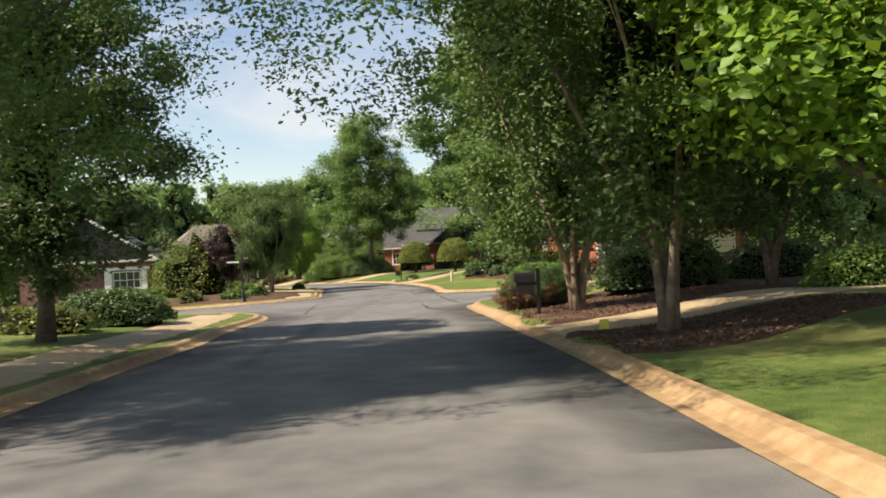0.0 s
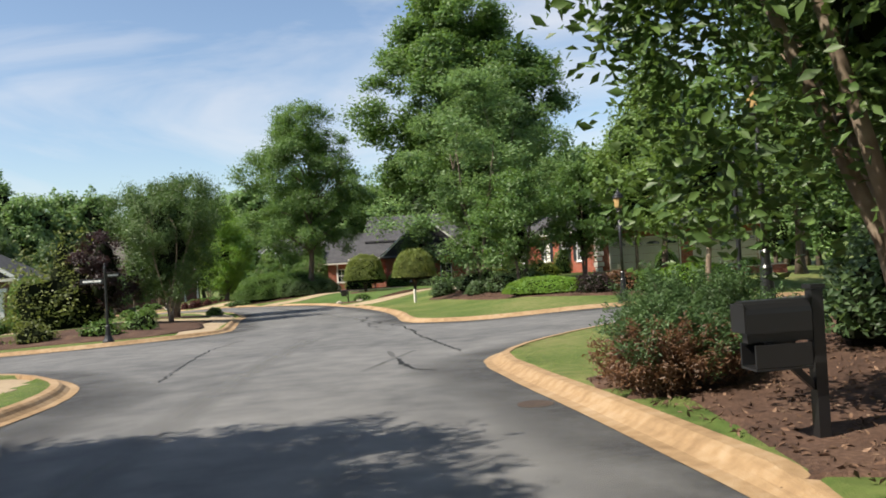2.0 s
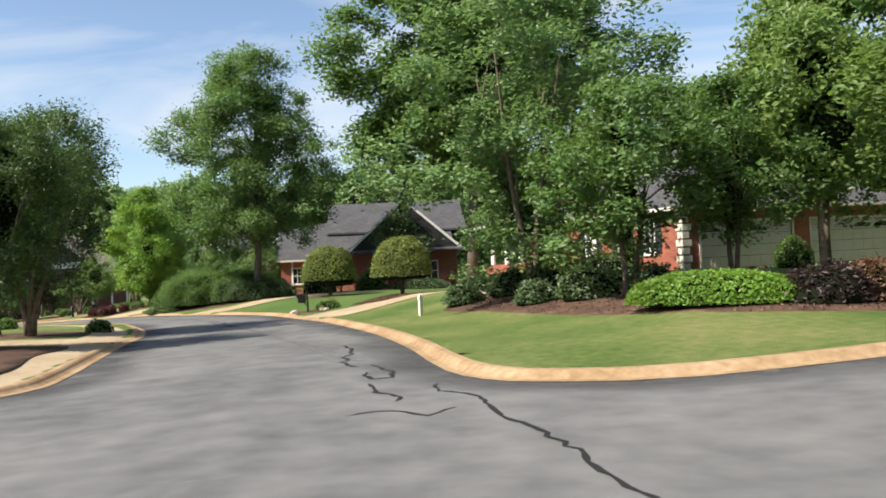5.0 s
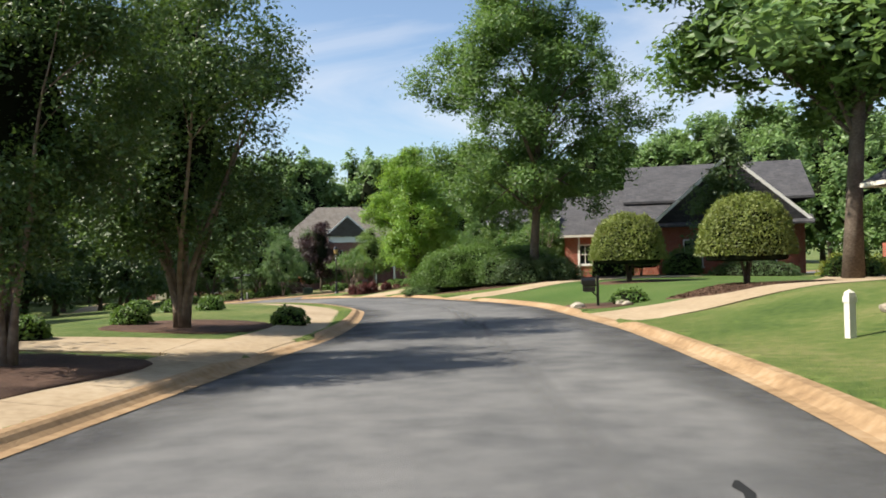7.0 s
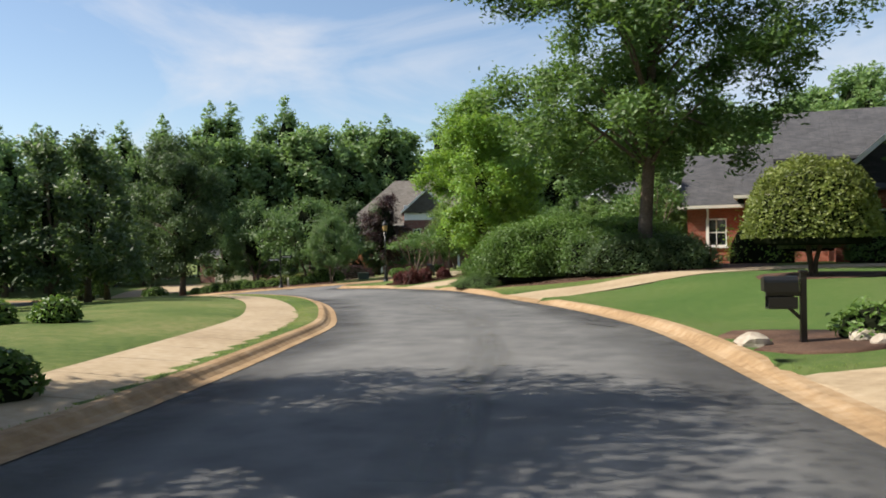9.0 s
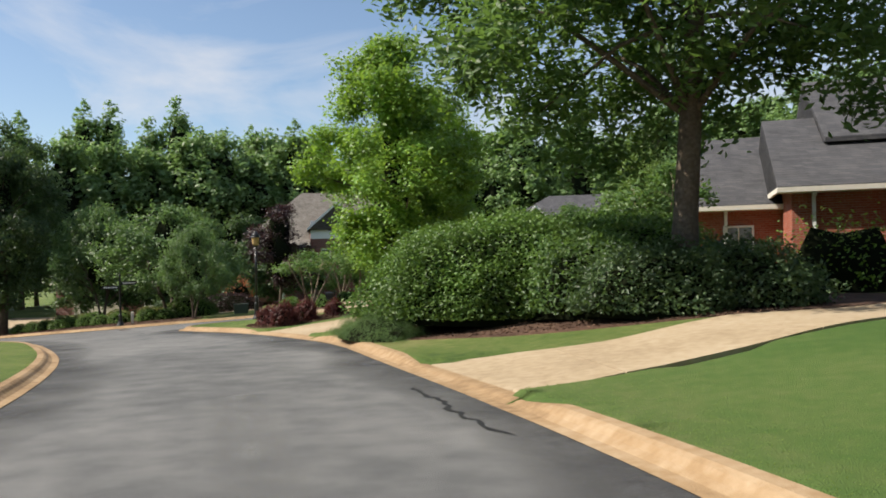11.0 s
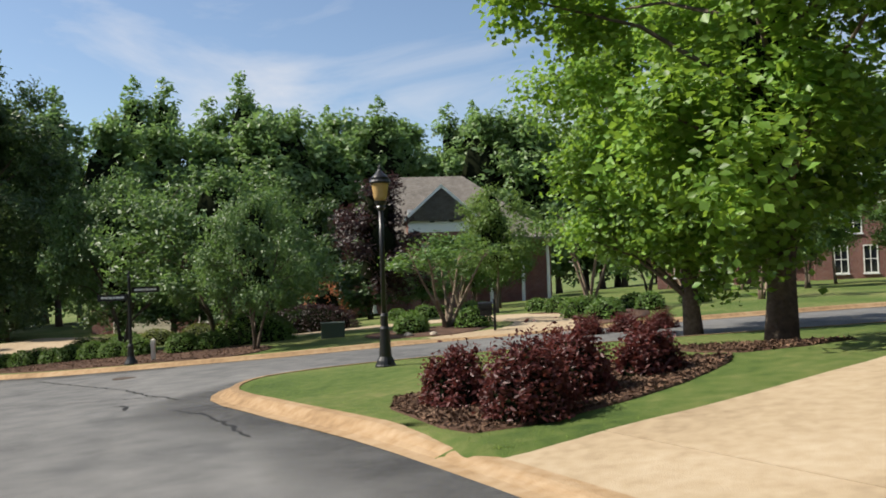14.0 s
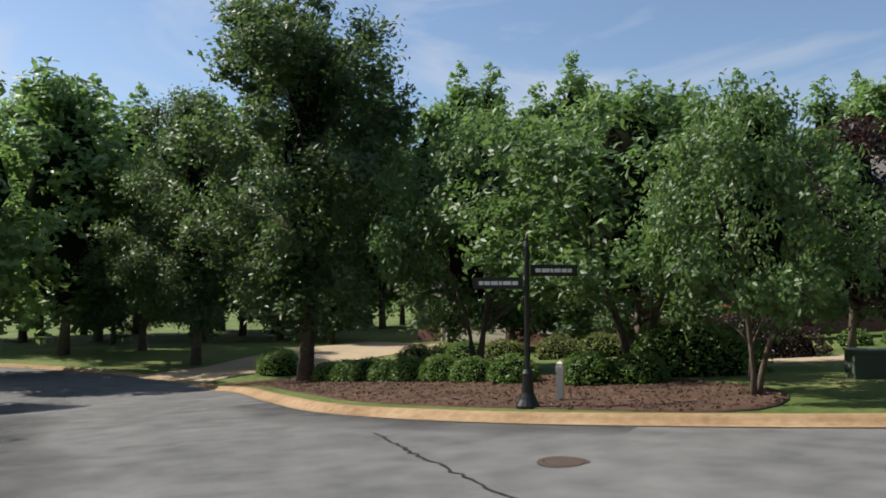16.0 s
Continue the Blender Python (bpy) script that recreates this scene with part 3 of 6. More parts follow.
def crown_points(rng, shape, count, height, base, radius, lobe=0.24, spray=5):
    """Clump centres over the boughs of a crown, and the way each faces. shape: profile radius by height share 0..1."""
    pts, face, k = [], [], rng.uniform(0, 1)
    turn = rng.uniform(0, math.tau)
    while len(pts) < count:
        k += 0.6180340
        h = min(1.0, max(0.0, k % 1.0 + rng.normal(0, 0.02)))
        r = shape(h)
        if rng.uniform() > r + 0.15:
            continue
        turn += 2.39996 + rng.normal(0, 0.5)
        wob = 1 + 0.10 * math.sin(2 * turn + 5 * h) + 0.08 * math.sin(3 * turn - 9 * h)
        lr = radius * lobe * rng.uniform(0.6, 1.35)
        share = rng.uniform(0.15, 0.6) if rng.uniform() < 0.3 else rng.uniform(0.78, 1.12)
        q = max(0.0, r * radius * wob * share - lr * 0.6)
        c = np.array((q * math.cos(turn), q * math.sin(turn), base + h * (height - base)))
        out = np.array((math.cos(turn) * r, math.sin(turn) * r, 0.2 + 0.5 * h))
        for _ in range(spray):
            d = rng.normal(size=3) + 0.5 * out
            d[2] = abs(d[2]) if d[2] < -0.7 else d[2] + 0.15
            d /= np.linalg.norm(d)
            e = c + d * lr * rng.uniform(0.45, 1.1) * np.array([1, 1, 1.15])
            pts.append((e[0], e[1], min(max(e[2], base * 0.85), height + 0.25 * lr)))
            face.append(0.6 * d + 0.5 * out)
    return np.array(pts[:count]), np.array(face[:count])


def make_tree(name, label, height, radius, base, shape, stems, leaf, bark, leaf_size, clumps, per, clump_r, seed, trunk_r=0.16, spread=0.25, limbs=26, flat=0.78, squash=0.5, fork=0.0, lobe=0.24, spray=5, core=0.12):
    """A tree at the origin: trunk with limbs, and a crown of leaves."""
    rng = np.random.default_rng(seed)
    centres, face = crown_points(rng, shape, clumps, height - clump_r * 0.6, base, radius - clump_r * 0.4, lobe, spray)
    root = thing(name, label, "tree")
    tops = []
    for s in range(stems):
        a = math.tau * s / stems + rng.uniform(-0.4, 0.4)
        lean = spread * rng.uniform(0.7, 1.2) if stems > 1 else spread * 0.1
        top = Vector((math.cos(a) * radius * lean * 2, math.sin(a) * radius * lean * 2, base + (height - base) * (0.62 if stems > 1 else 0.86)))
        start = Vector((math.cos(a) * trunk_r * 1.1, math.sin(a) * trunk_r * 1.1, -0.15)) if stems > 1 else Vector((0, 0, -0.15))
        line, rad = [], []
        for k in range(9):
            t = k / 8
            p = start.lerp(top, t)
            if stems > 1:
                bend = max(0.0, (p.z - fork) / (top.z - fork)) ** 1.25
                p.x, p.y = start.x + (top.x - start.x) * bend, start.y + (top.y - start.y) * bend
            p.x += math.sin(3 * t + s) * 0.08 * radius * t * (1 - t) * 2
            p.y += math.cos(4 * t + s * 2) * 0.08 * radius * t * (1 - t) * 2
            line.append(p)
            rad.append(trunk_r * (1.25 if k == 0 else 1.0) * (1 - 0.85 * t))
        child("trunk" if stems == 1 else "stem", Build().tube(line, rad, 9).mesh("trunk", bark, True), root)
        tops.append(line)
    order = rng.permutation(len(centres))[:limbs]
    for i in order:
        c = Vector(centres[i])
        line = min(tops, key=lambda ln: (ln[5] - c).length)
        cand = [p for p in line if p.z < c.z - 0.12 * (height - base)] or [line[3]]
        st = cand[-1]
        if st.z < base * 0.6:
            st = line[3]
        mid = st.lerp(c, 0.5) + Vector((0, 0, 0.10 * (c - st).length))
        r0 = trunk_r * 0.4 * max(0.35, 1 - st.z / height)
        lb = Build().tube([st, st.lerp(mid, 0.5) + Vector((0, 0, 0.03)), mid, mid.lerp(c, 0.6), c], [r0, r0 * 0.8, r0 * 0.6, r0 * 0.4, r0 * 0.18], 5, False)
        child("limb", lb.mesh("limb", bark, True), root)
    rr = clump_r * rng.uniform(0.5, 1.15, len(centres))
    pts, up = clump_points(rng, centres, rr, per, flat, face)
    child("crown", leaf_mesh("crown", pts, up, leaf_size, leaf, rng, squash, 0.5), root)
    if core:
        # solid near-black shape standing in for the shade deep inside the crown
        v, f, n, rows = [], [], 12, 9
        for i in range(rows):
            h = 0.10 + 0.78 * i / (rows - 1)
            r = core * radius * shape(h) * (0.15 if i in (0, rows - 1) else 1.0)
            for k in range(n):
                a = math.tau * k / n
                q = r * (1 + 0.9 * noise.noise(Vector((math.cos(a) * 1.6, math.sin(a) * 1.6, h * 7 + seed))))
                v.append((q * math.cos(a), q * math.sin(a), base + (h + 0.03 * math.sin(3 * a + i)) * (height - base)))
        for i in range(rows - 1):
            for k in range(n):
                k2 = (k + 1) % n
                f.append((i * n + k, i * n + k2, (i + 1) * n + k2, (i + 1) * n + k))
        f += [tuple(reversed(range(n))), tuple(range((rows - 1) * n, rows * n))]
        child("shade_core", mesh("shade_core", v, f, M["core"], True), root)
    return root


def oval(h):
    return math.sqrt(max(0.0, 1 - (2 * h - 1) ** 2)) * (1.08 - 0.25 * h)


def cone(h):
    return min(1.0, h * 6 + 0.25) * (1 - h) ** 0.75


def vase(h):
    return (0.44 + 0.68 * h) * min(1.0, (1.02 - h) * 4.0) ** 0.5


def tall(h):
    return min(1.0, 0.45 + h * 2.2) * (1 - h**2.2) ** 0.6


def dome(h):
    return math.sqrt(max(0.0, 1 - h * h)) * min(1.0, 0.75 + h)


def spire(h):
    return min(1.0, 0.55 + h * 1.8) * min(1.0, (1.0 - h) * 2.1 + 0.06) ** 0.8


def put(tree, x, y, scale=1.0, turn=0.0, label="", dz=0.0):
    ob = copy_thing(tree, pose(x, y, lz(x, y) + dz, 0, 0, turn))
    ob.scale = (scale, scale, scale) if isinstance(scale, (int, float)) else scale
    if label:
        tagged(ob, label)
    return ob


def home(tree, x, y, scale=1.0, turn=0.0, dz=0.0):
    """Sets the first of its kind in place."""
    tree.matrix_basis = pose(x, y, lz(x, y) + dz, 0, 0, turn)
    tree.scale = (scale, scale, scale) if isinstance(scale, (int, float)) else scale
    return tree


# ---- drives, walks, beds ----
DRIVES_AT += [(-4.7, 31.4, 1.9), (-14.9, 46.6, 1.9), (-24.3, 55.3, 2.2), (5.6, -16.5, 2.0), (-31.4, 71.9, 1.8), (-9.6, 23.6, 1.6), (-64, 69.6, 2.0)]
build_road()
build_kerbs()


def drive(line, widths, label, name="driveway", lift=0.012):
    return strip(name, line, widths, M["walk"], lift, label, name)


drive([(4.9, -16.6), (6.6, -16.2), (9.2, -14.0), (14.2, -9.4), (26, 1)], [4.6, 3.2, 2.8, 2.7, 2.7], "pale tan concrete driveway crossing to the street")
drive([(-5.5, 31.0), (-3.0, 32.8), (0.5, 36.5), (3.0, 43.5), (4.5, 51)], [4.2, 3.0, 3.2, 5.0, 6.0], "pale tan concrete driveway curving to a brick house")
drive([(-15.9, 45.9), (-14.7, 46.8), (-12.7, 48.1), (-11.2, 49.8), (-8.8, 52.2), (-4.5, 54.0)], [4.6, 3.5, 2.6, 2.6, 2.8, 3.2], "pale tan concrete driveway curving past a hedge")
drive([(-24.9, 54.0), (-24.1, 55.6), (-23.0, 57.2), (-21.65, 59.5), (-19.9, 62.4), (-17.0, 66.2), (-10, 71)], [4.6, 3.6, 3.2, 2.6, 2.9, 4.2, 5.0], "wide sunlit tan concrete driveway beside a lawn")
drive([(-32.4, 70.4), (-31.4, 73.6), (-32.6, 77.6), (-37.2, 80.6), (-42, 79.0), (-46, 76.5)], [4.6, 3.2, 3.4, 4.0, 3.4, 3.2], "pale looped concrete driveway before a house")
drive([(-64.0, 69.2), (-65, 73.5), (-67.0, 78), (-69, 82), (-71, 88)], [4.6, 3.6, 6.0, 7.0, 7.0], "pale concrete driveway behind clipped shrubs")
drive([(-8.9, 23.7), (-11.5, 22.9), (-14, 21.7), (-20, 18.5)], [3.6, 2.6, 2.5, 2.5], "pale concrete driveway crossing the sidewalk")


def walkway(line, width, label):
    return strip("pavement", line, [width] * 2, M["walk"], 0.014, label, "pavement", slab=1.4)


walkway([(-7.0, 8.9), (-7.9, 12.5), (-8.9, 16.0), (-9.8, 19.6), (-10.9, 23.0), (-11.9, 26.5), (-13.2, 29.6), (-15.2, 33.6), (-17.0, 36.9), (-18.8, 39.4), (-22.9, 43.9), (-26.8, 47.5), (-32, 51.6), (-40, 56.2), (-52, 59.6)], 1.35,
        "pale tan concrete sidewalk beside a grass verge")
walkway([(0.2, -31), (-2.3, -19.0), (-3.5, -13), (-4.5, -8.2), (-5.3, -5.0), (-6.2, -2.9)], 1.3, "pale tan concrete sidewalk ending at the corner")


def bed(outline, label="dark shredded bark mulch bed", mat_key="mulch"):
    pts = rounded(outline, 0.6)
    BEDS.append(pts)
    return draped("mulch_bed", [tuple(p) for p in pts], M[mat_key], 0.022, 0.8, False, label, "mulch bed", "structure", 0.1)


bed([(4.3, -11.6), (4.5, -13.2), (4.9, -14.7), (6.8, -15.0), (8.6, -13.6), (11, -11.0), (15, -7.4), (16, -4), (13, -3), (9.5, -5.4), (7.2, -7.6), (5.2, -8.3), (3.9, -9.6)], "red-brown shredded bark mulch bed under trees")
bed([(6.2, -20.6), (7.6, -20.9), (10.5, -18.5), (13, -15.2), (12.0, -14.4), (9.4, -16.2), (7.4, -17.4), (5.7, -17.6)], "dark mulch bed beside the driveway")
bed([(1.0, 25.6), (0.2, 24.0), (1.3, 21.4), (2.7, 17.6), (3.9, 14.6), (5.2, 12.6), (7.5, 11.6), (11, 12.0), (13.2, 13.2), (12.5, 15.0), (9.5, 16.5), (7.5, 21), (5, 27), (2.5, 28)], "dark mulch bed under trees and shrubs")
bed([(-3.6, 36.6), (-4.2, 35.2), (-2.8, 34.3), (-0.9, 36.2), (0.8, 39.6), (0.6, 41.6), (-1.4, 40.8)], "oval brown mulch bed round a clipped tree")
bed([(-19.9, 53.0), (-18.6, 51.7), (-17.4, 51.4), (-15.8, 50.9), (-13.6, 50.7), (-12.2, 50.9), (-10.4, 51.7), (-8.6, 56.5), (-12, 61), (-17, 60), (-20, 56)], "dark mulch under the large hedge")
bed([(-26.9, 57.9), (-26.0, 57.3), (-25.2, 58.3), (-24.4, 60.0), (-24.3, 61.0), (-25.4, 61.0), (-27.2, 60.2), (-28.0, 59.2)], "dark mulch bed with red barberry bushes")
bed([(-25.3, 61.9), (-24.2, 61.2), (-23.0, 62.0), (-22.9, 63.6), (-24.4, 63.9), (-25.6, 62.9)], "ring of mulch round a maple trunk")
bed([(-28.0, 68.9), (-26.4, 68.3), (-24.6, 69.6), (-24.9, 71.2), (-26.8, 71.4), (-28.2, 70.4)], "ring of mulch round a maple trunk")
bed([(-38.5, 68.0), (-41.3, 66.9), (-45, 66.5), (-50.2, 67.9), (-56.0, 69.9), (-60.5, 71.0), (-60.0, 73.0), (-52.5, 73.0), (-46, 72.3), (-41.5, 71.4), (-39, 69.9)], "sunflecked brown mulch bed along the kerb")
bed([(-12.6, 8.3), (-8.4, 9.6), (-8.0, 11.5), (-9.6, 17.0), (-10.8, 20.6), (-12.6, 20.4), (-12.6, 16.5), (-12.4, 11.2), (-20, 10.2), (-24, 9.4), (-18, 8.4)], "red-brown mulch bed at the street corner")
bed([(-12.9, 27.0), (-12.9, 25.2), (-15.4, 24.4), (-16.6, 26.6), (-15.6, 29.0), (-14.2, 29.0)], "dark mulch bed under a crape myrtle")
bed([(-33.6, 73.6), (-33.8, 72.2), (-36.0, 71.4), (-37.6, 73.0), (-36.6, 75.6), (-34.6, 75.8)], "mulch bed at the drive entrance")
bed([(-29.7, 73.9), (-29.2, 76.6), (-30.6, 80.6), (-33.4, 82.6), (-35.3, 81.6), (-33.4, 80.2), (-31.0, 77.2), (-30.2, 74.4)], "mulch bed inside the looped drive")
bed([(-7.3, 36.6), (-7.1, 34.9), (-6.2, 34.1), (-5.1, 34.6), (-5.5, 36.0)], "small mulch patch round a mailbox")
bed([(-8.2, 46.6), (-7.6, 45.2), (-5.8, 45.2), (-4.8, 47.5), (-6.2, 48.6), (-7.8, 48.0)], "mulch round clipped shrubs before a house")


build_ground()


# ---- crack sealer on the road ----
def crack(pts, width=0.07):
    rng = random.Random(len(pts) * 7 + int(pts[0][0] * 31))
    p = np.array(pts, float)
    fine = []
    for a, b in zip(p[:-1], p[1:]):
        n = max(2, int(np.linalg.norm(b - a) / 0.14))
        d = (b - a) / (np.linalg.norm(b - a) + 1e-9)
        for k in range(n):
            j = rng.uniform(-0.05, 0.05)
            fine.append(a + (b - a) * k / n + np.array([-d[1], d[0]]) * j)
    fine.append(p[-1])
    fine = np.array(fine)
    t = np.gradient(fine, axis=0)
    t /= np.linalg.norm(t, axis=1)[:, None] + 1e-9
    v, f = [], []
    for i, (q, d) in enumerate(zip(fine, t)):
        w = width * rng.uniform(0.35, 1.0) * (0.25 if i in (0, len(fine) - 1) else 1) / 2
        for s in (-1, 1):
            x, y = q[0] - s * d[1] * w, q[1] + s * d[0] * w
            v.append((x, y, float(road_z(x, y)) + 0.006))
        if i:
            f.append((2 * i - 2, 2 * i, 2 * i + 1, 2 * i - 1))
    tagged(new("crack_sealer", mesh("crack_sealer", v, f, M["tar"])), "dark tar seal along a road crack", "crack sealer", kind="structure")


crack([(-1.95, 15.9), (-1.65, 14.5), (-1.56, 13.74), (-1.67, 13.24), (-1.51, 12.53), (-1.55, 12.16), (-1.3, 11.45), (-1.15, 11.17)], 0.1)
crack([(-0.98, 11.44), (-0.49, 10.08), (-0.44, 9.48), (-0.8, 9.4), (-0.95, 10.35)], 0.09)
crack([(-0.76, 8.88), (-0.61, 8.13), (-0.18, 7.33), (-0.27, 7.15)], 0.09)
crack([(0.2, 8.49), (0.24, 7.81), (0.67, 7.27), (0.77, 6.68), (0.88, 5.91), (1.3, 4.4), (1.56, 2.69), (2.33, -0.35), (2.92, -2.73)], 0.075)
crack([(-0.74, 6.31), (-0.44, 6.48), (-0.09, 6.38), (0.12, 6.06), (0.46, 6.49)], 0.07)
crack([(1.74, -3.34), (1.9, -4.34), (2.2, -5.07), (2.2, -5.31), (2.67, -5.78)], 0.1)
crack([(-15.42, 45.89), (-14.58, 44.87), (-14.22, 44.34), (-13.58, 43.61), (-13.17, 43.25)], 0.09)
crack([(-10.92, 39.73), (-10.68, 39.86), (-10.5, 39.41), (-10.11, 39.2)], 0.07)
crack([(-10.38, 38.74), (-10.21, 38.67), (-9.8, 38.3), (-9.57, 38.1)], 0.08)
crack([(-42.2, 64.3), (-39.88, 63.29), (-37.29, 62.24), (-35.7, 61.62), (-33.87, 60.65), (-33.09, 60.38), (-32.6, 60.18)], 0.06)
crack([(-35.08, 59.85), (-34.22, 60.27), (-33.45, 60.5)], 0.05)
crack([(-33.39, 59.48), (-33.29, 59.61), (-32.69, 59.13)], 0.09)
crack([(-31.67, 59.14), (-30.64, 58.74), (-29.35, 57.87), (-28.72, 57.43)], 0.07)
crack([(-3.91, 5.2), (-3.9, 2.42), (-3.16, -1.21), (-2.2, -5)], 0.05)


def fade(me, value):
    """Writes how solid a layer is at each vertex into v of its map."""
    uv = me.uv_layers.new(name="fade")
    for lp in me.loops:
        uv.data[lp.index].uv = (0.0, value(lp.vertex_index))


def patch(a, c, width):
    crack_like = np.array([a, c], float)
    d = (crack_like[1] - crack_like[0]) / np.linalg.norm(crack_like[1] - crack_like[0])
    rng = random.Random(int(width * 100))
    v, f, n = [], [], 14
    for i in range(n + 1):
        q = crack_like[0] + (crack_like[1] - crack_like[0]) * i / n
        w = width * (0.6 + 0.4 * math.sin(math.pi * i / n)) * rng.uniform(0.7, 1.0) / 2
        for s in (-1, 1):
            x, y = q[0] - s * d[1] * w, q[1] + s * d[0] * w
            v.append((x, y, float(road_z(x, y)) + 0.004))
        if i:
            f.append((2 * i - 2, 2 * i, 2 * i + 1, 2 * i - 1))
    me = mesh("asphalt_patch", v, f, M["asphalt_dark"])
    fade(me, lambda i: 0.5)
    tagged(new("asphalt_patch", me), "narrow dark asphalt patch in the street", "asphalt patch", kind="structure")


patch((1.92, -1.95), (1.39, -5.32), 0.16)
patch((1.36, -1.73), (1.64, -3.15), 0.14)


def worn_track(pts, width):
    """A pale worn streak along the wheel track."""
    p = rounded_line(pts, 0.4)
    d = np.gradient(p, axis=0)
    d /= np.linalg.norm(d, axis=1)[:, None]
    v, f = [], []
    for i, (q, e) in enumerate(zip(p, d)):
        for s in (-1, 0, 1):
            x, y = q[0] - s * e[1] * width, q[1] + s * e[0] * width
            v.append((x, y, float(road_z(x, y)) + 0.004))
        if i:
            k = 3 * i
            f += [(k - 3, k, k + 1, k - 2), (k - 2, k + 1, k + 2, k - 1)]
    me = mesh("worn_track", v, f, M["asphalt_pale"])
    if me.polygons[0].normal.z < 0:
        me.flip_normals()
    fade(me, lambda i: (0.0, 0.75, 0.0)[i % 3])
    tagged(new("worn_track", me), "pale worn streak along the street", "worn track", kind="structure")


def rounded_line(pts, step):
    p = np.array(pts, float)
    s = np.concatenate([[0], np.cumsum(np.linalg.norm(np.diff(p, axis=0), axis=1))])
    q = np.arange(0, s[-1], step)
    return np.stack([np.interp(q, s, p[:, 0]), np.interp(q, s, p[:, 1])], 1)


worn_track([(-9.5, 33.0), (-11.47, 36.68), (-7.04, 26.72), (-4.83, 21.37), (-3.72, 18.39), (-1.2, 12.0)], 0.22)
worn_track([(-17.5, 45.0), (-13.0, 39.6), (-10.2, 34.0), (-7.9, 28.0)], 0.4)
worn_track([(1.4, -20.0), (0.2, -12.0), (-0.9, -4.0), (-1.6, 4.0)], 0.35)


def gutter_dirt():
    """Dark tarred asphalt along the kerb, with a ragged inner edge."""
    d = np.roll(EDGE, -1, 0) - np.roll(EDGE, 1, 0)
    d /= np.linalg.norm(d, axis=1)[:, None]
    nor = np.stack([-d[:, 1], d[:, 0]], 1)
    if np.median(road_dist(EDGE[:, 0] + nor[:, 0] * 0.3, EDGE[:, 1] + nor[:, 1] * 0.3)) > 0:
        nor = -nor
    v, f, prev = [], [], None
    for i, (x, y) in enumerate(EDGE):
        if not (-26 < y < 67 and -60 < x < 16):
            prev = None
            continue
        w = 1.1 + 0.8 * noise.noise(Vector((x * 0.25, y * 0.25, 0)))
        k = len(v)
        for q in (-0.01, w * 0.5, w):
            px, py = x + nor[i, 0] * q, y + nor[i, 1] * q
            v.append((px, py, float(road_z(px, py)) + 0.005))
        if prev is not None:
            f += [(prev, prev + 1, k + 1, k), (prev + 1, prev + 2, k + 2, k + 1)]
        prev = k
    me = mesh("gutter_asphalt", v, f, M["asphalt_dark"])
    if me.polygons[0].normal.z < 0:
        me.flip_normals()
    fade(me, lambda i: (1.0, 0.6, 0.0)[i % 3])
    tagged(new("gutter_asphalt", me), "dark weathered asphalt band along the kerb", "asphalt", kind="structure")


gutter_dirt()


def grass_blades(count):
    """Blades standing on the lawns beside the kerb."""
    rng = np.random.default_rng(12)
    x, y = rng.uniform(-36, 16, count * 14), rng.uniform(-26, 66, count * 14)
    # distance from a table, then kept between the kerb and the open lawn
    gx, gy = np.arange(-37, 17.6, 0.5), np.arange(-27, 67.6, 0.5)
    xx, yy = np.meshgrid(gx, gy)
    tab = road_dist(xx.ravel(), yy.ravel()).reshape(xx.shape)
    i, j = (x + 37) / 0.5, (y + 27) / 0.5
    i0, j0 = i.astype(int), j.astype(int)
    a, c = i - i0, j - j0
    d = (tab[j0, i0] * (1 - a) + tab[j0, i0 + 1] * a) * (1 - c) + (tab[j0 + 1, i0] * (1 - a) + tab[j0 + 1, i0 + 1] * a) * c
    keep = (d > 0.40) & (d < 3.0) & (rng.uniform(size=len(x)) < np.exp(-(d - 0.40) / 0.7))
    for ring in PAVED + BEDS:
        keep &= ~within(ring, x, y)
    x, y, d = x[keep][:count], y[keep][:count], d[keep][:count]
    z = land_z(x, y, d)
    n = len(x)
    h, ang = rng.uniform(0.007, 0.017, n), rng.uniform(0, math.tau, n)
    lean = rng.normal(size=(n, 2)) * 0.7
    v = np.empty((n, 3, 3))
    w = 0.007
    v[:, 0] = np.stack([x - w * np.cos(ang), y - w * np.sin(ang), z - 0.01], 1)
    v[:, 1] = np.stack([x + w * np.cos(ang), y + w * np.sin(ang), z - 0.01], 1)
    v[:, 2] = np.stack([x + lean[:, 0] * h, y + lean[:, 1] * h, z + h], 1)
    me = bpy.data.meshes.new("grass")
    me.vertices.add(3 * n)
    me.vertices.foreach_set("co", v.ravel())
    me.loops.add(3 * n)
    me.loops.foreach_set("vertex_index", np.arange(3 * n))
    me.polygons.add(n)
    me.polygons.foreach_set("loop_start", np.arange(0, 3 * n, 3))
    me.polygons.foreach_set("loop_total", np.full(n, 3))
    me.materials.append(M["blade"])
    me.update(calc_edges=True)
    tagged(new("grass", me), "short mown grass blades along the lawn edges", "grass", kind="stuff")


grass_blades(130000)


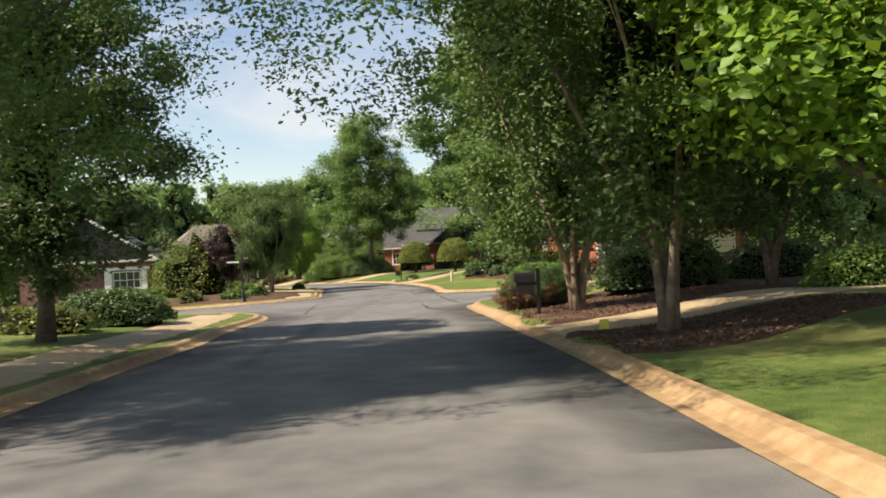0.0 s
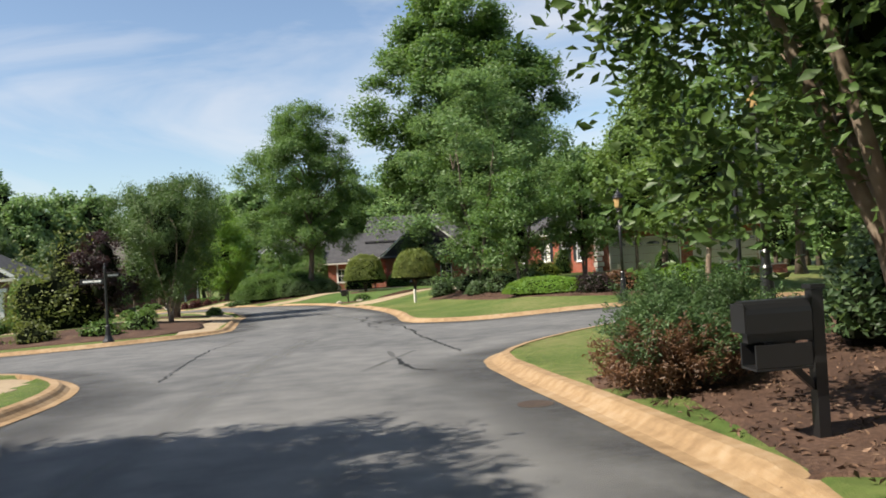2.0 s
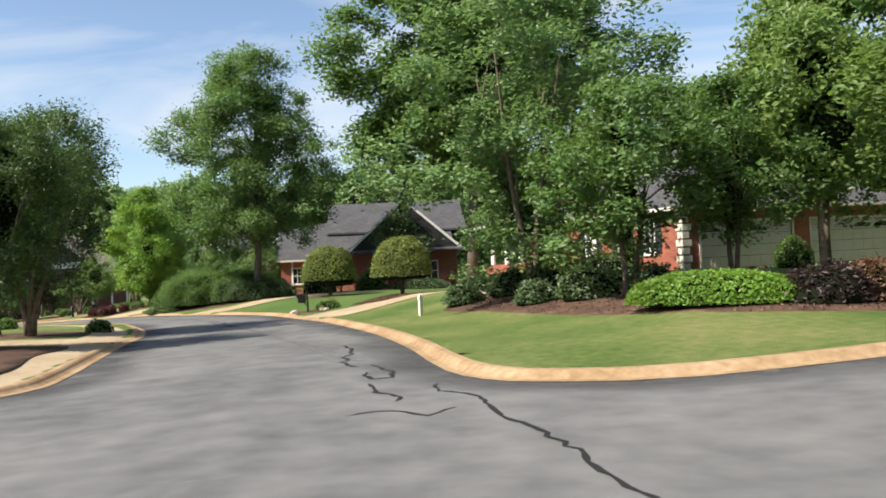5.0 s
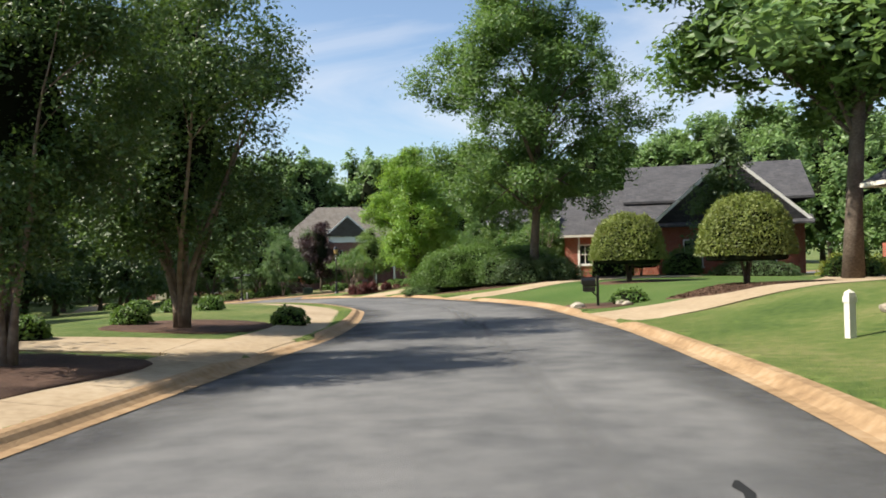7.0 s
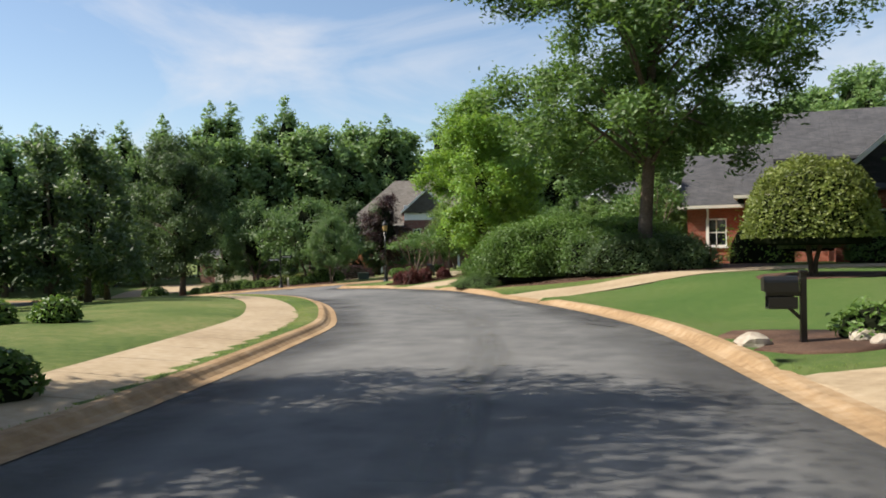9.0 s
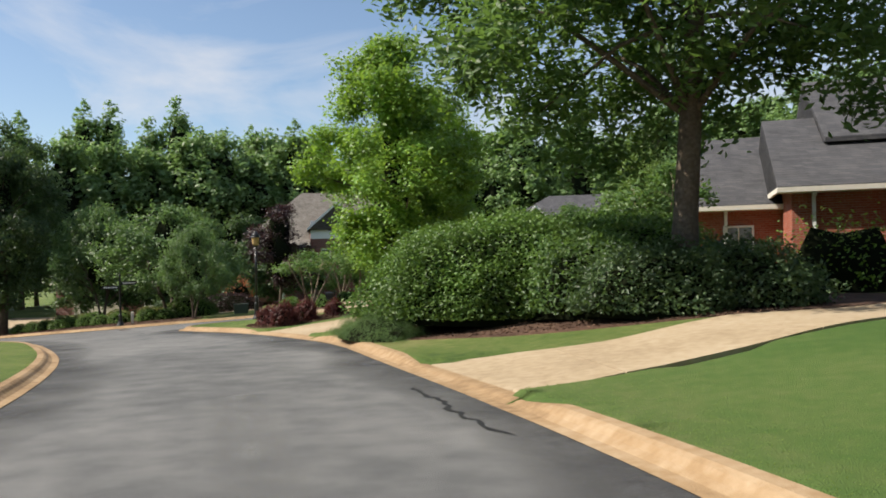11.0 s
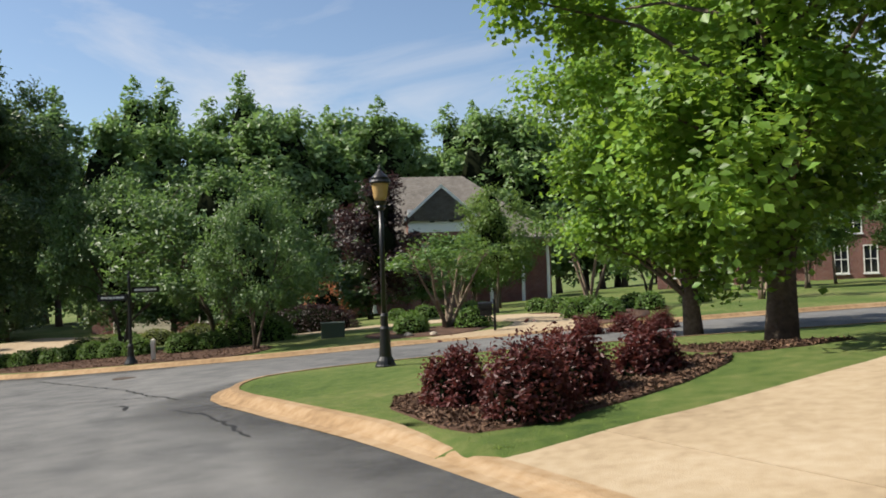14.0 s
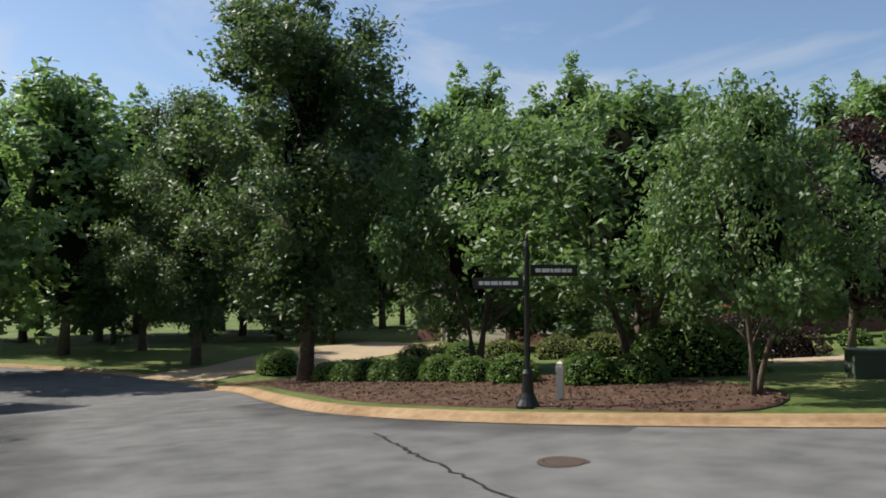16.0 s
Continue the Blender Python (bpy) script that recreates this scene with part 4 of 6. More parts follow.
def mulch_chips(count):
    """Loose bark lying on the beds nearest the street."""
    rng = np.random.default_rng(21)
    pts = []
    for ring in BEDS[:9]:
        lo, hi = ring.min(0), ring.max(0)
        x, y = rng.uniform(lo[0], hi[0], count), rng.uniform(lo[1], hi[1], count)
        k = within(ring, x, y) & (road_dist(x, y) > 0.5) & (road_dist(x, y) < 7)
        pts.append(np.stack([x[k], y[k]], 1))
    p = np.concatenate(pts)
    z = land_z(p[:, 0], p[:, 1]) + 0.03
    up = np.tile(np.array([0.0, 0.0, 1.2]), (len(p), 1))
    me = leaf_mesh("bark_chips", np.column_stack([p, z]), up, 0.04, M["chip"], rng, 0.35, 0.6)
    tagged(new("bark_chips", me), "loose shredded bark chips on the beds", "bark chips", kind="stuff")


mulch_chips(9000)


def cover(x, y, r, label):
    b = Build()
    z = float(road_z(x, y))
    b.lathe([(r + 0.06, z), (r + 0.06, z + 0.012), (r, z + 0.014), (r, z + 0.006), (r * 0.96, z + 0.006), (r * 0.96, z + 0.016), (0.02, z + 0.018)], 24, (x, y))
    tagged(new("manhole_cover", b.mesh("manhole_cover", mottled("rusted_iron", [(0.05, 0.035, 0.028), (0.09, 0.065, 0.05)], (3, 20), 0.8), False)), label, "manhole cover")


cover(-38.4, 63.9, 0.21, "round rusted iron manhole cover in asphalt")
cover(4.0, -9.6, 0.14, "small pale valve cover in asphalt")


# ---- houses ----
def sheet(b, xs, zs, solid, y0, y1):
    """A plate in the xz plane between y0 and y1, whose cells are solid or open; one connected shell."""
    ids, o = {}, len(b.v)

    def vid(i, j, k):
        if (i, j, k) not in ids:
            ids[i, j, k] = len(b.v)
            b.v.append((xs[i], (y0, y1)[k], zs[j]))
        return ids[i, j, k]

    nx, nz = len(xs) - 1, len(zs) - 1
    full = [[solid((xs[i] + xs[i + 1]) / 2, (zs[j] + zs[j + 1]) / 2) for j in range(nz)] for i in range(nx)]
    for i in range(nx):
        for j in range(nz):
            if not full[i][j]:
                continue
            q = [(i, j), (i + 1, j), (i + 1, j + 1), (i, j + 1)]
            b.f.append(tuple(vid(*p, 0) for p in q))
            b.f.append(tuple(vid(*p, 1) for p in reversed(q)))
            for (di, dj), (p0, p1) in {(0, -1): (q[0], q[1]), (1, 0): (q[1], q[2]), (0, 1): (q[2], q[3]), (-1, 0): (q[3], q[0])}.items():
                a, c = i + di, j + dj
                if not (0 <= a < nx and 0 <= c < nz and full[a][c]):
                    b.f.append((vid(*p0, 0), vid(*p0, 1), vid(*p1, 1), vid(*p1, 0)))
    return b


def wall_mesh(length, height, openings, material, thick=0.25, gable=0.0):
    """A wall along x from 0 to length, outer face at y = 0, with openings (x0, z0, x1, z1); gable: extra height at mid-length."""
    xs = sorted({0.0, length, *[o[0] for o in openings], *[o[2] for o in openings], *([length / 2] if gable else [])})
    zs = sorted({0.0, height, *[o[1] for o in openings], *[o[3] for o in openings]})
    b = sheet(Build(), xs, zs, lambda x, z: not any(o[0] < x < o[2] and o[1] < z < o[3] for o in openings), 0.0, thick)
    if gable:
        b.f = [q for q in b.f if not all(abs(b.v[i][2] - height) < 1e-6 for i in q)]
        m = length / 2
        lo = [i for i, p in enumerate(b.v) if abs(p[2] - height) < 1e-6]
        front = sorted([i for i in lo if b.v[i][1] == 0.0], key=lambda i: b.v[i][0])
        back = sorted([i for i in lo if b.v[i][1] != 0.0], key=lambda i: b.v[i][0])
        n = len(b.v)
        b.v += [(m, 0.0, height + gable), (m, thick, height + gable)]
        b.f += [(*front, n), (*reversed(back), n + 1), (front[-1], back[-1], n + 1, n), (front[0], n, n + 1, back[0])]
    return b.mesh("wall", material)


def place(ob, m):
    ob.matrix_basis = m
    return ob


def add_wall(house, x, y, turn, length, height, windows=(), material=None, gable=0.0, doors=(), z=0.0, shutters=False, grid=(2, 2)):
    """A wall of the house from (x, y) at an angle, with its windows (x, z, w, h)."""
    ops = [(wx, wz, wx + ww, wz + wh) for wx, wz, ww, wh in (*windows, *doors)]
    wall = child("wall", wall_mesh(length, height, ops, material or M["brick"], gable=gable), house)
    base = pose(x, y, z, 0, 0, turn)
    wall.matrix_basis = base
    for wx, wz, ww, wh in windows:
        bars = [ww * k / grid[0] for k in range(1, grid[0])]
        rails = [wh * k / grid[1] for k in range(1, grid[1])]
        gx = sorted({0.0, 0.07, ww - 0.07, ww, *[q + e for q in bars for e in (-0.018, 0.018)]})
        gz = sorted({0.0, 0.07, wh - 0.07, wh, *[q + e for q in rails for e in (-0.024, 0.024)]})
        f = sheet(Build(), gx, gz, lambda x, z: x < 0.07 or x > ww - 0.07 or z < 0.07 or z > wh - 0.07 or any(abs(x - q) < 0.018 for q in bars) or any(abs(z - q) < 0.024 for q in rails), -0.03, 0.045)
        win = child("window", f.mesh("window_frame", M["white"]), house)
        win.matrix_basis = base @ pose(wx, 0, wz)
        child("pane", Build().box(0.05, 0.055, 0.05, ww - 0.05, 0.065, wh - 0.05).mesh("pane", M["glass"]), win, "dark reflecting glass pane")
        child("sill", Build().box(-0.06, -0.09, -0.08, ww + 0.06, 0.05, -0.004).mesh("sill", M["white"]), win)
        child("back", Build().box(0.02, 0.2, 0.02, ww - 0.02, 0.24, wh - 0.02).mesh("blind", M["trim"]), win, "pale drawn blind")
        if shutters:
            for sx in (-0.42, ww + 0.04):
                s = Build().box(sx, -0.035, 0.0, sx + 0.38, -0.004, wh)
                for k in range(int(wh / 0.09)):
                    s.box(sx + 0.05, -0.045, 0.05 + k * 0.09, sx + 0.33, -0.035, 0.10 + k * 0.09)
                child("shutter", s.mesh("shutter", M["shutter"]), win, "dark louvred shutter")
    for wx, wz, ww, wh in doors:
        d = Build()
        n = 4
        for k in range(n):
            d.box(0.0, 0.06, wh * k / n + 0.008, ww, 0.10, wh * (k + 1) / n - 0.008)
        for k in range(n - 1):
            for j in range(8):
                d.box(ww * j / 8 + 0.06, 0.045, wh * k / n + 0.08, ww * (j + 1) / 8 - 0.06, 0.06, wh * (k + 1) / n - 0.08)
        dr = child("garage_door", d.mesh("garage_door", M["garage"]), house, "cream panelled garage door")
        dr.matrix_basis = base @ pose(wx, 0, wz)
        for j in range(4):
            g = Build()
            for i in range(6):
                a0, a1 = math.pi * i / 6, math.pi * (i + 1) / 6
                cx, cz, rx, rz = ww * (j + 0.5) / 4, wh * 0.80, ww / 8 * 0.8, wh * 0.11
                g.add([(cx, 0.05, cz), (cx + rx * math.cos(a0), 0.05, cz + rz * math.sin(a0)), (cx + rx * math.cos(a1), 0.05, cz + rz * math.sin(a1)),
                       (cx, 0.058, cz), (cx + rx * math.cos(a0), 0.058, cz + rz * math.sin(a0)), (cx + rx * math.cos(a1), 0.058, cz + rz * math.sin(a1))],
                      [(0, 1, 2), (3, 5, 4), (1, 4, 5, 2)])
            child("pane", g.mesh("pane", M["glass"]), dr, "fan-shaped dark glass")
        fr = Build().box(-0.1, -0.02, 0, -0.004, 0.1, wh + 0.1).box(ww + 0.004, -0.02, 0, ww + 0.1, 0.1, wh + 0.1).box(-0.1, -0.02, wh + 0.004, ww + 0.1, 0.1, wh + 0.12)
        child("frame", fr.mesh("frame", M["trim"]), dr)
    return wall


def roof_mesh(x0, y0, x1, y1, eave, rise, over=0.4, hip=(True, True), along="x", thick=0.16, material=None):
    """A gabled or hipped roof over a rectangle; hip: at the low and the high end."""
    x0, y0, x1, y1 = x0 - over, y0 - over, x1 + over, y1 + over
    flip = along == "y"
    if flip:
        x0, y0, x1, y1 = y0, x0, y1, x1
    half = (y1 - y0) / 2
    ym = (y0 + y1) / 2
    a = x0 + (half if hip[0] else 0)
    b_ = x1 - (half if hip[1] else 0)
    top = [(x0, y0, eave), (x1, y0, eave), (x1, y1, eave), (x0, y1, eave), (a, ym, eave + rise), (b_, ym, eave + rise)]
    bot = [(x, y, z - thick) for x, y, z in top]
    faces = [(0, 1, 5, 4), (2, 3, 4, 5), (1, 2, 5), (3, 0, 4)]
    v = top + bot
    f = list(faces) + [tuple(i + 6 for i in reversed(q)) for q in faces]
    f += [(0, 6, 7, 1), (1, 7, 8, 2), (2, 8, 9, 3), (3, 9, 6, 0)]
    if flip:
        v = [(y, x, z) for x, y, z in v]
        f = [tuple(reversed(q)) for q in f]
    return mesh("roof", v, f, material or M["roof"])


def add_roof(house, *a, fascia=True, **k):
    r = child("roof", roof_mesh(*a, **k), house)
    if fascia:
        x0, y0, x1, y1, eave = a[:5]
        o = k.get("over", 0.4)
        z0 = eave - 0.20
        for q in ((x0 - o - 0.02, y0 - o - 0.02, x1 + o + 0.02, y0 - o + 0.06), (x0 - o - 0.02, y1 + o - 0.06, x1 + o + 0.02, y1 + o + 0.02),
                  (x0 - o - 0.02, y0 - o + 0.064, x0 - o + 0.06, y1 + o - 0.064), (x1 + o - 0.06, y0 - o + 0.064, x1 + o + 0.02, y1 + o - 0.064)):
            child("eaves_board", Build().box(q[0], q[1], z0 + 0.02, q[2], q[3], eave - 0.03).mesh("eaves_board", M["trim"]), house, "cream painted eaves board")
        for ya, yb in ((y0 - o + 0.064, y0), (y1, y1 + o - 0.064)):
            child("soffit", Build().box(x0 - o + 0.064, ya, z0, x1 + o - 0.064, yb, z0 + 0.04).mesh("soffit", M["trim"]), house)
    return r


def quoins(house, x, y, turn, height, n=8):
    for k in range(n):
        z = height * k / n
        w = 0.42 if k % 2 else 0.30
        q = child("quoin", Build().box(-0.03, -0.03, z + 0.03, w, w, z + height / n - 0.03).mesh("quoin", M["trim"]), house)
        q.matrix_basis = pose(x, y, 0, 0, 0, turn)


def rake(house, p, q, w=0.22, d=0.12):
    """A white board along a gable's slope between two points."""
    p, q = Vector(p), Vector(q)
    b = Build()
    up = Vector((0, 0, w))
    ax = (q - p).normalized()
    side = ax.cross(Vector((0, 0, 1))).normalized() * d
    b.add([p, q, q + up, p + up, p + side, q + side, q + up + side, p + up + side], [(0, 1, 2, 3), (7, 6, 5, 4), (0, 4, 5, 1), (1, 5, 6, 2), (2, 6, 7, 3), (3, 7, 4, 0)])
    child("rake_board", b.mesh("rake_board", M["white"]), house)


def downspout(house, x, y, z0, z1):
    b = Build().box(x - 0.05, y - 0.09, z0 + 0.15, x + 0.05, y - 0.01, z1 - 0.25).box(x - 0.05, y - 0.30, z0 + 0.06, x + 0.05, y - 0.01, z0 + 0.148).box(x - 0.05, y - 0.35, z1 - 0.248, x + 0.05, y - 0.01, z1 - 0.15)
    child("downspout", b.mesh("downspout", M["white"]), house, "white downspout")


def column(house, x, y, z0, z1, r=0.13):
    b = Build().lathe([(r * 1.5, z0), (r * 1.5, z0 + 0.12), (r * 1.1, z0 + 0.16), (r, z0 + 0.3), (r * 0.85, z1 - 0.3), (r * 1.1, z1 - 0.16), (r * 1.45, z1 - 0.12), (r * 1.45, z1)], 14, (x, y))
    child("column", b.mesh("column", M["white"], False), house, "white round porch column")


# the brick house behind the willow oak: local x along its front, y to its back
hn = thing("house", "red brick house with grey gabled roof and cream eaves", "house", (-10.73, 63.20, lz(-10.73, 63.2) - 0.05), 6.0)
add_wall(hn, 0, 0, 0, 3.5, 3.4)
add_wall(hn, 0, 8.8, -90, 8.79, 3.4, gable=2.6)
add_wall(hn, -2.8, 2.6, 0, 2.79, 3.05, [(0.9, 1.0, 1.0, 1.4)])
add_wall(hn, -2.8, 11.4, -90, 8.79, 3.05, gable=2.7)
add_wall(hn, 3.5, -4.8, 0, 8.0, 3.4, [(1.4, 0.9, 1.1, 1.6), (5.4, 0.9, 1.1, 1.6)], gable=3.7)
add_wall(hn, 3.504, 0.0, -90, 4.79, 3.4)
add_wall(hn, 11.5, -4.796, 90, 13.6, 3.4)
add_roof(hn, 0, 0, 11.5, 8.8, 3.45, 2.75, hip=(False, False), over=0.42)
add_roof(hn, -2.8, 2.6, 0.5, 11.4, 3.1, 2.9, hip=(False, False), over=0.42)
add_roof(hn, 1.6, 2.4, 13.0, 11.6, 5.2, 2.8, hip=(False, False), over=0.3, fascia=False)
add_roof(hn, 3.5, -4.8, 11.5, 4.0, 3.45, 3.85, hip=(False, False), over=0.42, along="y", fascia=False)
for a in (3.06, 11.94):
    rake(hn, (a, -5.24, 3.2), (7.5, -5.24, 7.12), 0.24)
child("pent_roof", mesh("pent_roof", [(3.1, -4.804, 3.75), (11.9, -4.804, 3.75), (11.9, -5.5, 3.32), (3.1, -5.5, 3.32), (3.1, -4.804, 3.24), (11.9, -4.804, 3.24), (11.9, -5.5, 3.22), (3.1, -5.5, 3.22)],
      [(0, 3, 2, 1), (4, 5, 6, 7), (0, 4, 7, 3), (1, 2, 6, 5), (2, 3, 7, 6)], M["roof"]), hn)
downspout(hn, 0.62, 0, 0.3, 3.4)
downspout(hn, -1.8, 2.6, 0, 3.05)
child("vent", Build().box(0.35, -0.05, 0.5, 1.1, -0.004, 0.62).mesh("vent", M["shutter"]), hn, "dark foundation vent")

# the brick house with the garage, beyond the side road; local x along the garage front
he = thing("house", "red brick house with cream quoins and panelled garage", "house", (10.05, 30.2, lz(10.05, 30.2) - 0.05), 21.8)
add_wall(he, 0, 0, 0, 12.5, 2.65, [], doors=[(0.9, 0.02, 4.9, 1.9), (6.9, 0.02, 4.9, 1.9)])
add_wall(he, 0, 14.0, -90, 13.996, 2.65, [(2.6, 0.75, 1.0, 1.5), (6.6, 0.75, 1.0, 1.5), (9.4, 0.75, 0.8, 1.55), (11.4, 0.75, 0.8, 1.55)], shutters=True)
quoins(he, -0.01, -0.01, 0, 2.6)
q2 = 6.4
for k in range(8):
    w = 0.5 if k % 2 else 0.34
    q = child("quoin", Build().box(-0.05, q2, 2.6 * k / 8 + 0.03, 0.1, q2 + w, 2.6 * (k + 1) / 8 - 0.03).mesh("quoin", M["trim"]), he)
for cx, cy in ((-2.0, 13.9), (-1.6, 13.0), (-1.2, 12.1)):
    column(he, cx, cy, 0, 2.5)
child("porch_wall", Build().box(-2.2, 11.6, 0, -0.02, 14.4, 0.5).mesh("porch_wall", M["brick"]), he, "low red brick porch wall")
add_roof(he, 0, 0, 12.5, 13.99, 2.67, 3.6, along="y")
add_roof(he, -2.2, 11.6, 2.0, 14.6, 2.72, 1.4)
add_wall(he, 12.5, 0.004, 90, 13.99, 2.65)

# the brick house with the white bay window, on the side street
hw = thing("house", "dark red brick house with white gable trim and window", "house", (-22.1, 22.9, lz(-22, 23) - 0.05), 18.0)
# local x runs away from the corner to the viewer's side
add_wall(hw, -9.0, 0, 0, 9.0, 2.95, [(6.2, 0.85, 1.9, 1.25)], material=M["brick_dark"], gable=2.9, grid=(4, 2))
add_wall(hw, 0, 0.004, 90, 6.99, 2.95, [(3, 0.9, 1, 1.4)], material=M["brick_dark"])
add_roof(hw, -9.0, 0, 0, 7, 2.97, 3.2, hip=(False, True), along="y")
rake(hw, (0.42, -0.44, 2.72), (-4.5, -0.44, 6.0))
rake(hw, (-9.42, -0.44, 2.72), (-4.5, -0.44, 6.0))
for bx, bz, by in (((-3.35, -2.85), (0.62, 2.2), 0.10), ((-0.85, -0.45), (0.62, 2.2), 0.10), ((-3.6, -0.25), (2.204, 2.42), 0.25)):
    child("window_surround", Build().box(bx[0], -by, bz[0], bx[1], -0.004, bz[1]).mesh("window_surround", M["white"]), hw, "white panelled window surround")

# the far house with the gabled dormer
hf = thing("house", "brick house with tan hipped roof and pale gabled dormer", "house", (-52.3, 105.2, lz(-52, 105) + 2.4), 34.0)
add_wall(hf, -9, 0, 0, 18, 5.6, [(1.5, 3.3, 1.0, 1.7), (4.5, 3.3, 1.0, 1.7), (12.2, 3.3, 1.0, 1.7), (15.0, 3.3, 1.0, 1.7)], material=M["brick_dark"], z=-2.6)
add_wall(hf, -9, 12, -90, 11.99, 5.6, material=M["brick_dark"], z=-2.6)
add_wall(hf, 9, 0.004, 90, 11.99, 5.6, material=M["brick_dark"], z=-2.6)
add_roof(hf, -9, 0, 9, 12, 3.02, 5.6, material=M["roof_tan"])
add_wall(hf, -2.3, -1.6, 0, 5.2, 6.1, [(1.0, 3.2, 0.9, 1.9), (3.2, 3.2, 0.9, 1.9)], material=M["brick_dark"], z=-2.6)
add_wall(hf, -2.3, -1.62, 0, 5.2, 1.0, [(2.1, 0.75, 1.0, 1.0)], material=M["white"], gable=2.4, z=3.5, shutters=True, grid=(2, 1))
add_wall(hf, 2.9, -1.59, 90, 6.0, 7.1, material=M["brick_dark"], z=-2.6)
add_wall(hf, -2.3, 4.4, -90, 5.99, 7.1, material=M["brick_dark"], z=-2.6)
add_roof(hf, -2.3, -1.6, 2.9, 4.5, 4.5, 2.5, hip=(False, True), along="y", material=M["roof_tan"], over=0.3, fascia=False)
for a in (-2.62, 3.22):
    rake(hf, (a, -1.92, 4.28), (0.3, -1.92, 6.86), 0.26)
for cx in (-7.5, -5.0, 4.0, 6.5, 8.5):
    column(hf, cx, -1.2, -2.5, 2.8, 0.14)
child("porch_roof", roof_mesh(-9, -2.0, -2.8, 0.2, 2.9, 0.7, hip=(False, False), material=M["roof_tan"]), hf)
child("porch_roof", roof_mesh(3.4, -2.0, 9.5, 0.2, 2.9, 0.7, hip=(False, False), material=M["roof_tan"]), hf)

# two-storey brick house beyond the second drive
hg = thing("house", "two-storey brown brick house with white windows and gables", "house", (-36.5, 110, lz(-36, 110)), 10.0)
add_wall(hg, 0, 0, 0, 16, 5.6, [(1.2, 0.8, 1.0, 1.9), (4, 0.8, 1.0, 1.9), (8.2, 0.8, 1.0, 1.9), (12.6, 0.8, 1.2, 1.9), (1.2, 3.6, 1.0, 1.4), (8.2, 3.6, 1.0, 1.4), (12.6, 3.6, 1.2, 1.4)], material=M["brick_dark"])
add_wall(hg, 10.5, -1.2, 0, 5.0, 5.6, [(1.2, 0.8, 0.9, 1.9), (3.0, 0.8, 0.9, 1.9), (2.0, 3.5, 1.0, 1.4)], material=M["brick_dark"], gable=2.2)
add_wall(hg, 2.0, -1.2, 0, 3.6, 5.6, [(1.2, 0.2, 1.2, 2.3)], material=M["brick_dark"], gable=1.8)
add_roof(hg, 0, 0, 16, 9, 5.62, 3.2)
add_roof(hg, 10.5, -1.2, 15.5, 5, 5.64, 2.2, hip=(False, True), along="y", over=0.25)
add_roof(hg, 2.0, -1.2, 5.6, 5, 5.64, 1.8, hip=(False, True), along="y", over=0.25)
for a, b_ in ((10.2, 13.0), (15.8, 13.0)):
    rake(hg, (a, -1.5, 5.5), (b_, -1.5, 7.75))
for a, b_ in ((1.7, 3.8), (5.9, 3.8)):
    rake(hg, (a, -1.5, 5.5), (b_, -1.5, 7.35))

# the house deep in the shade behind the clipped shrubs
hs = thing("house", "low house in deep shade with pale garage doors", "house", (-73, 90, lz(-70, 88)), 12)
add_wall(hs, 0, 0, 0, 12, 3.0, [(9.0, 0.8, 1.2, 1.5)], doors=[(2.0, 0.02, 4.6, 2.1)], material=M["brick_dark"])
add_wall(hs, 12, 0.004, 90, 9, 3.0, material=M["brick_dark"])
add_roof(hs, 0, 0, 12, 9, 3.02, 3.4)
# the sides and backs of the houses
add_wall(hw, -0.004, 7.25, 180, 8.992, 2.95, material=M["brick_dark"])
add_wall(hw, -9.0, 6.99, -90, 6.98, 2.95, material=M["brick_dark"])
add_wall(he, 12.24, 14.25, 180, 12.2, 2.65)
add_wall(hn, 11.496, 9.05, 180, 11.49, 3.4)
add_wall(hn, -0.004, 11.65, 180, 2.79, 3.05)
add_wall(hf, 9.0, 12.26, 180, 18.0, 5.6, material=M["brick_dark"], z=-2.6)
add_wall(hg, 16.0, 0.26, 90, 8.7, 5.6, material=M["brick_dark"])
add_wall(hg, 0.0, 8.96, -90, 8.7, 5.6, material=M["brick_dark"])
add_wall(hg, 16.0, 9.22, 180, 16.0, 5.6, material=M["brick_dark"])
add_wall(hs, 0.0, 9.0, -90, 8.74, 3.0, material=M["brick_dark"])
add_wall(hs, 12.0, 9.27, 180, 12.0, 3.0, material=M["brick_dark"])

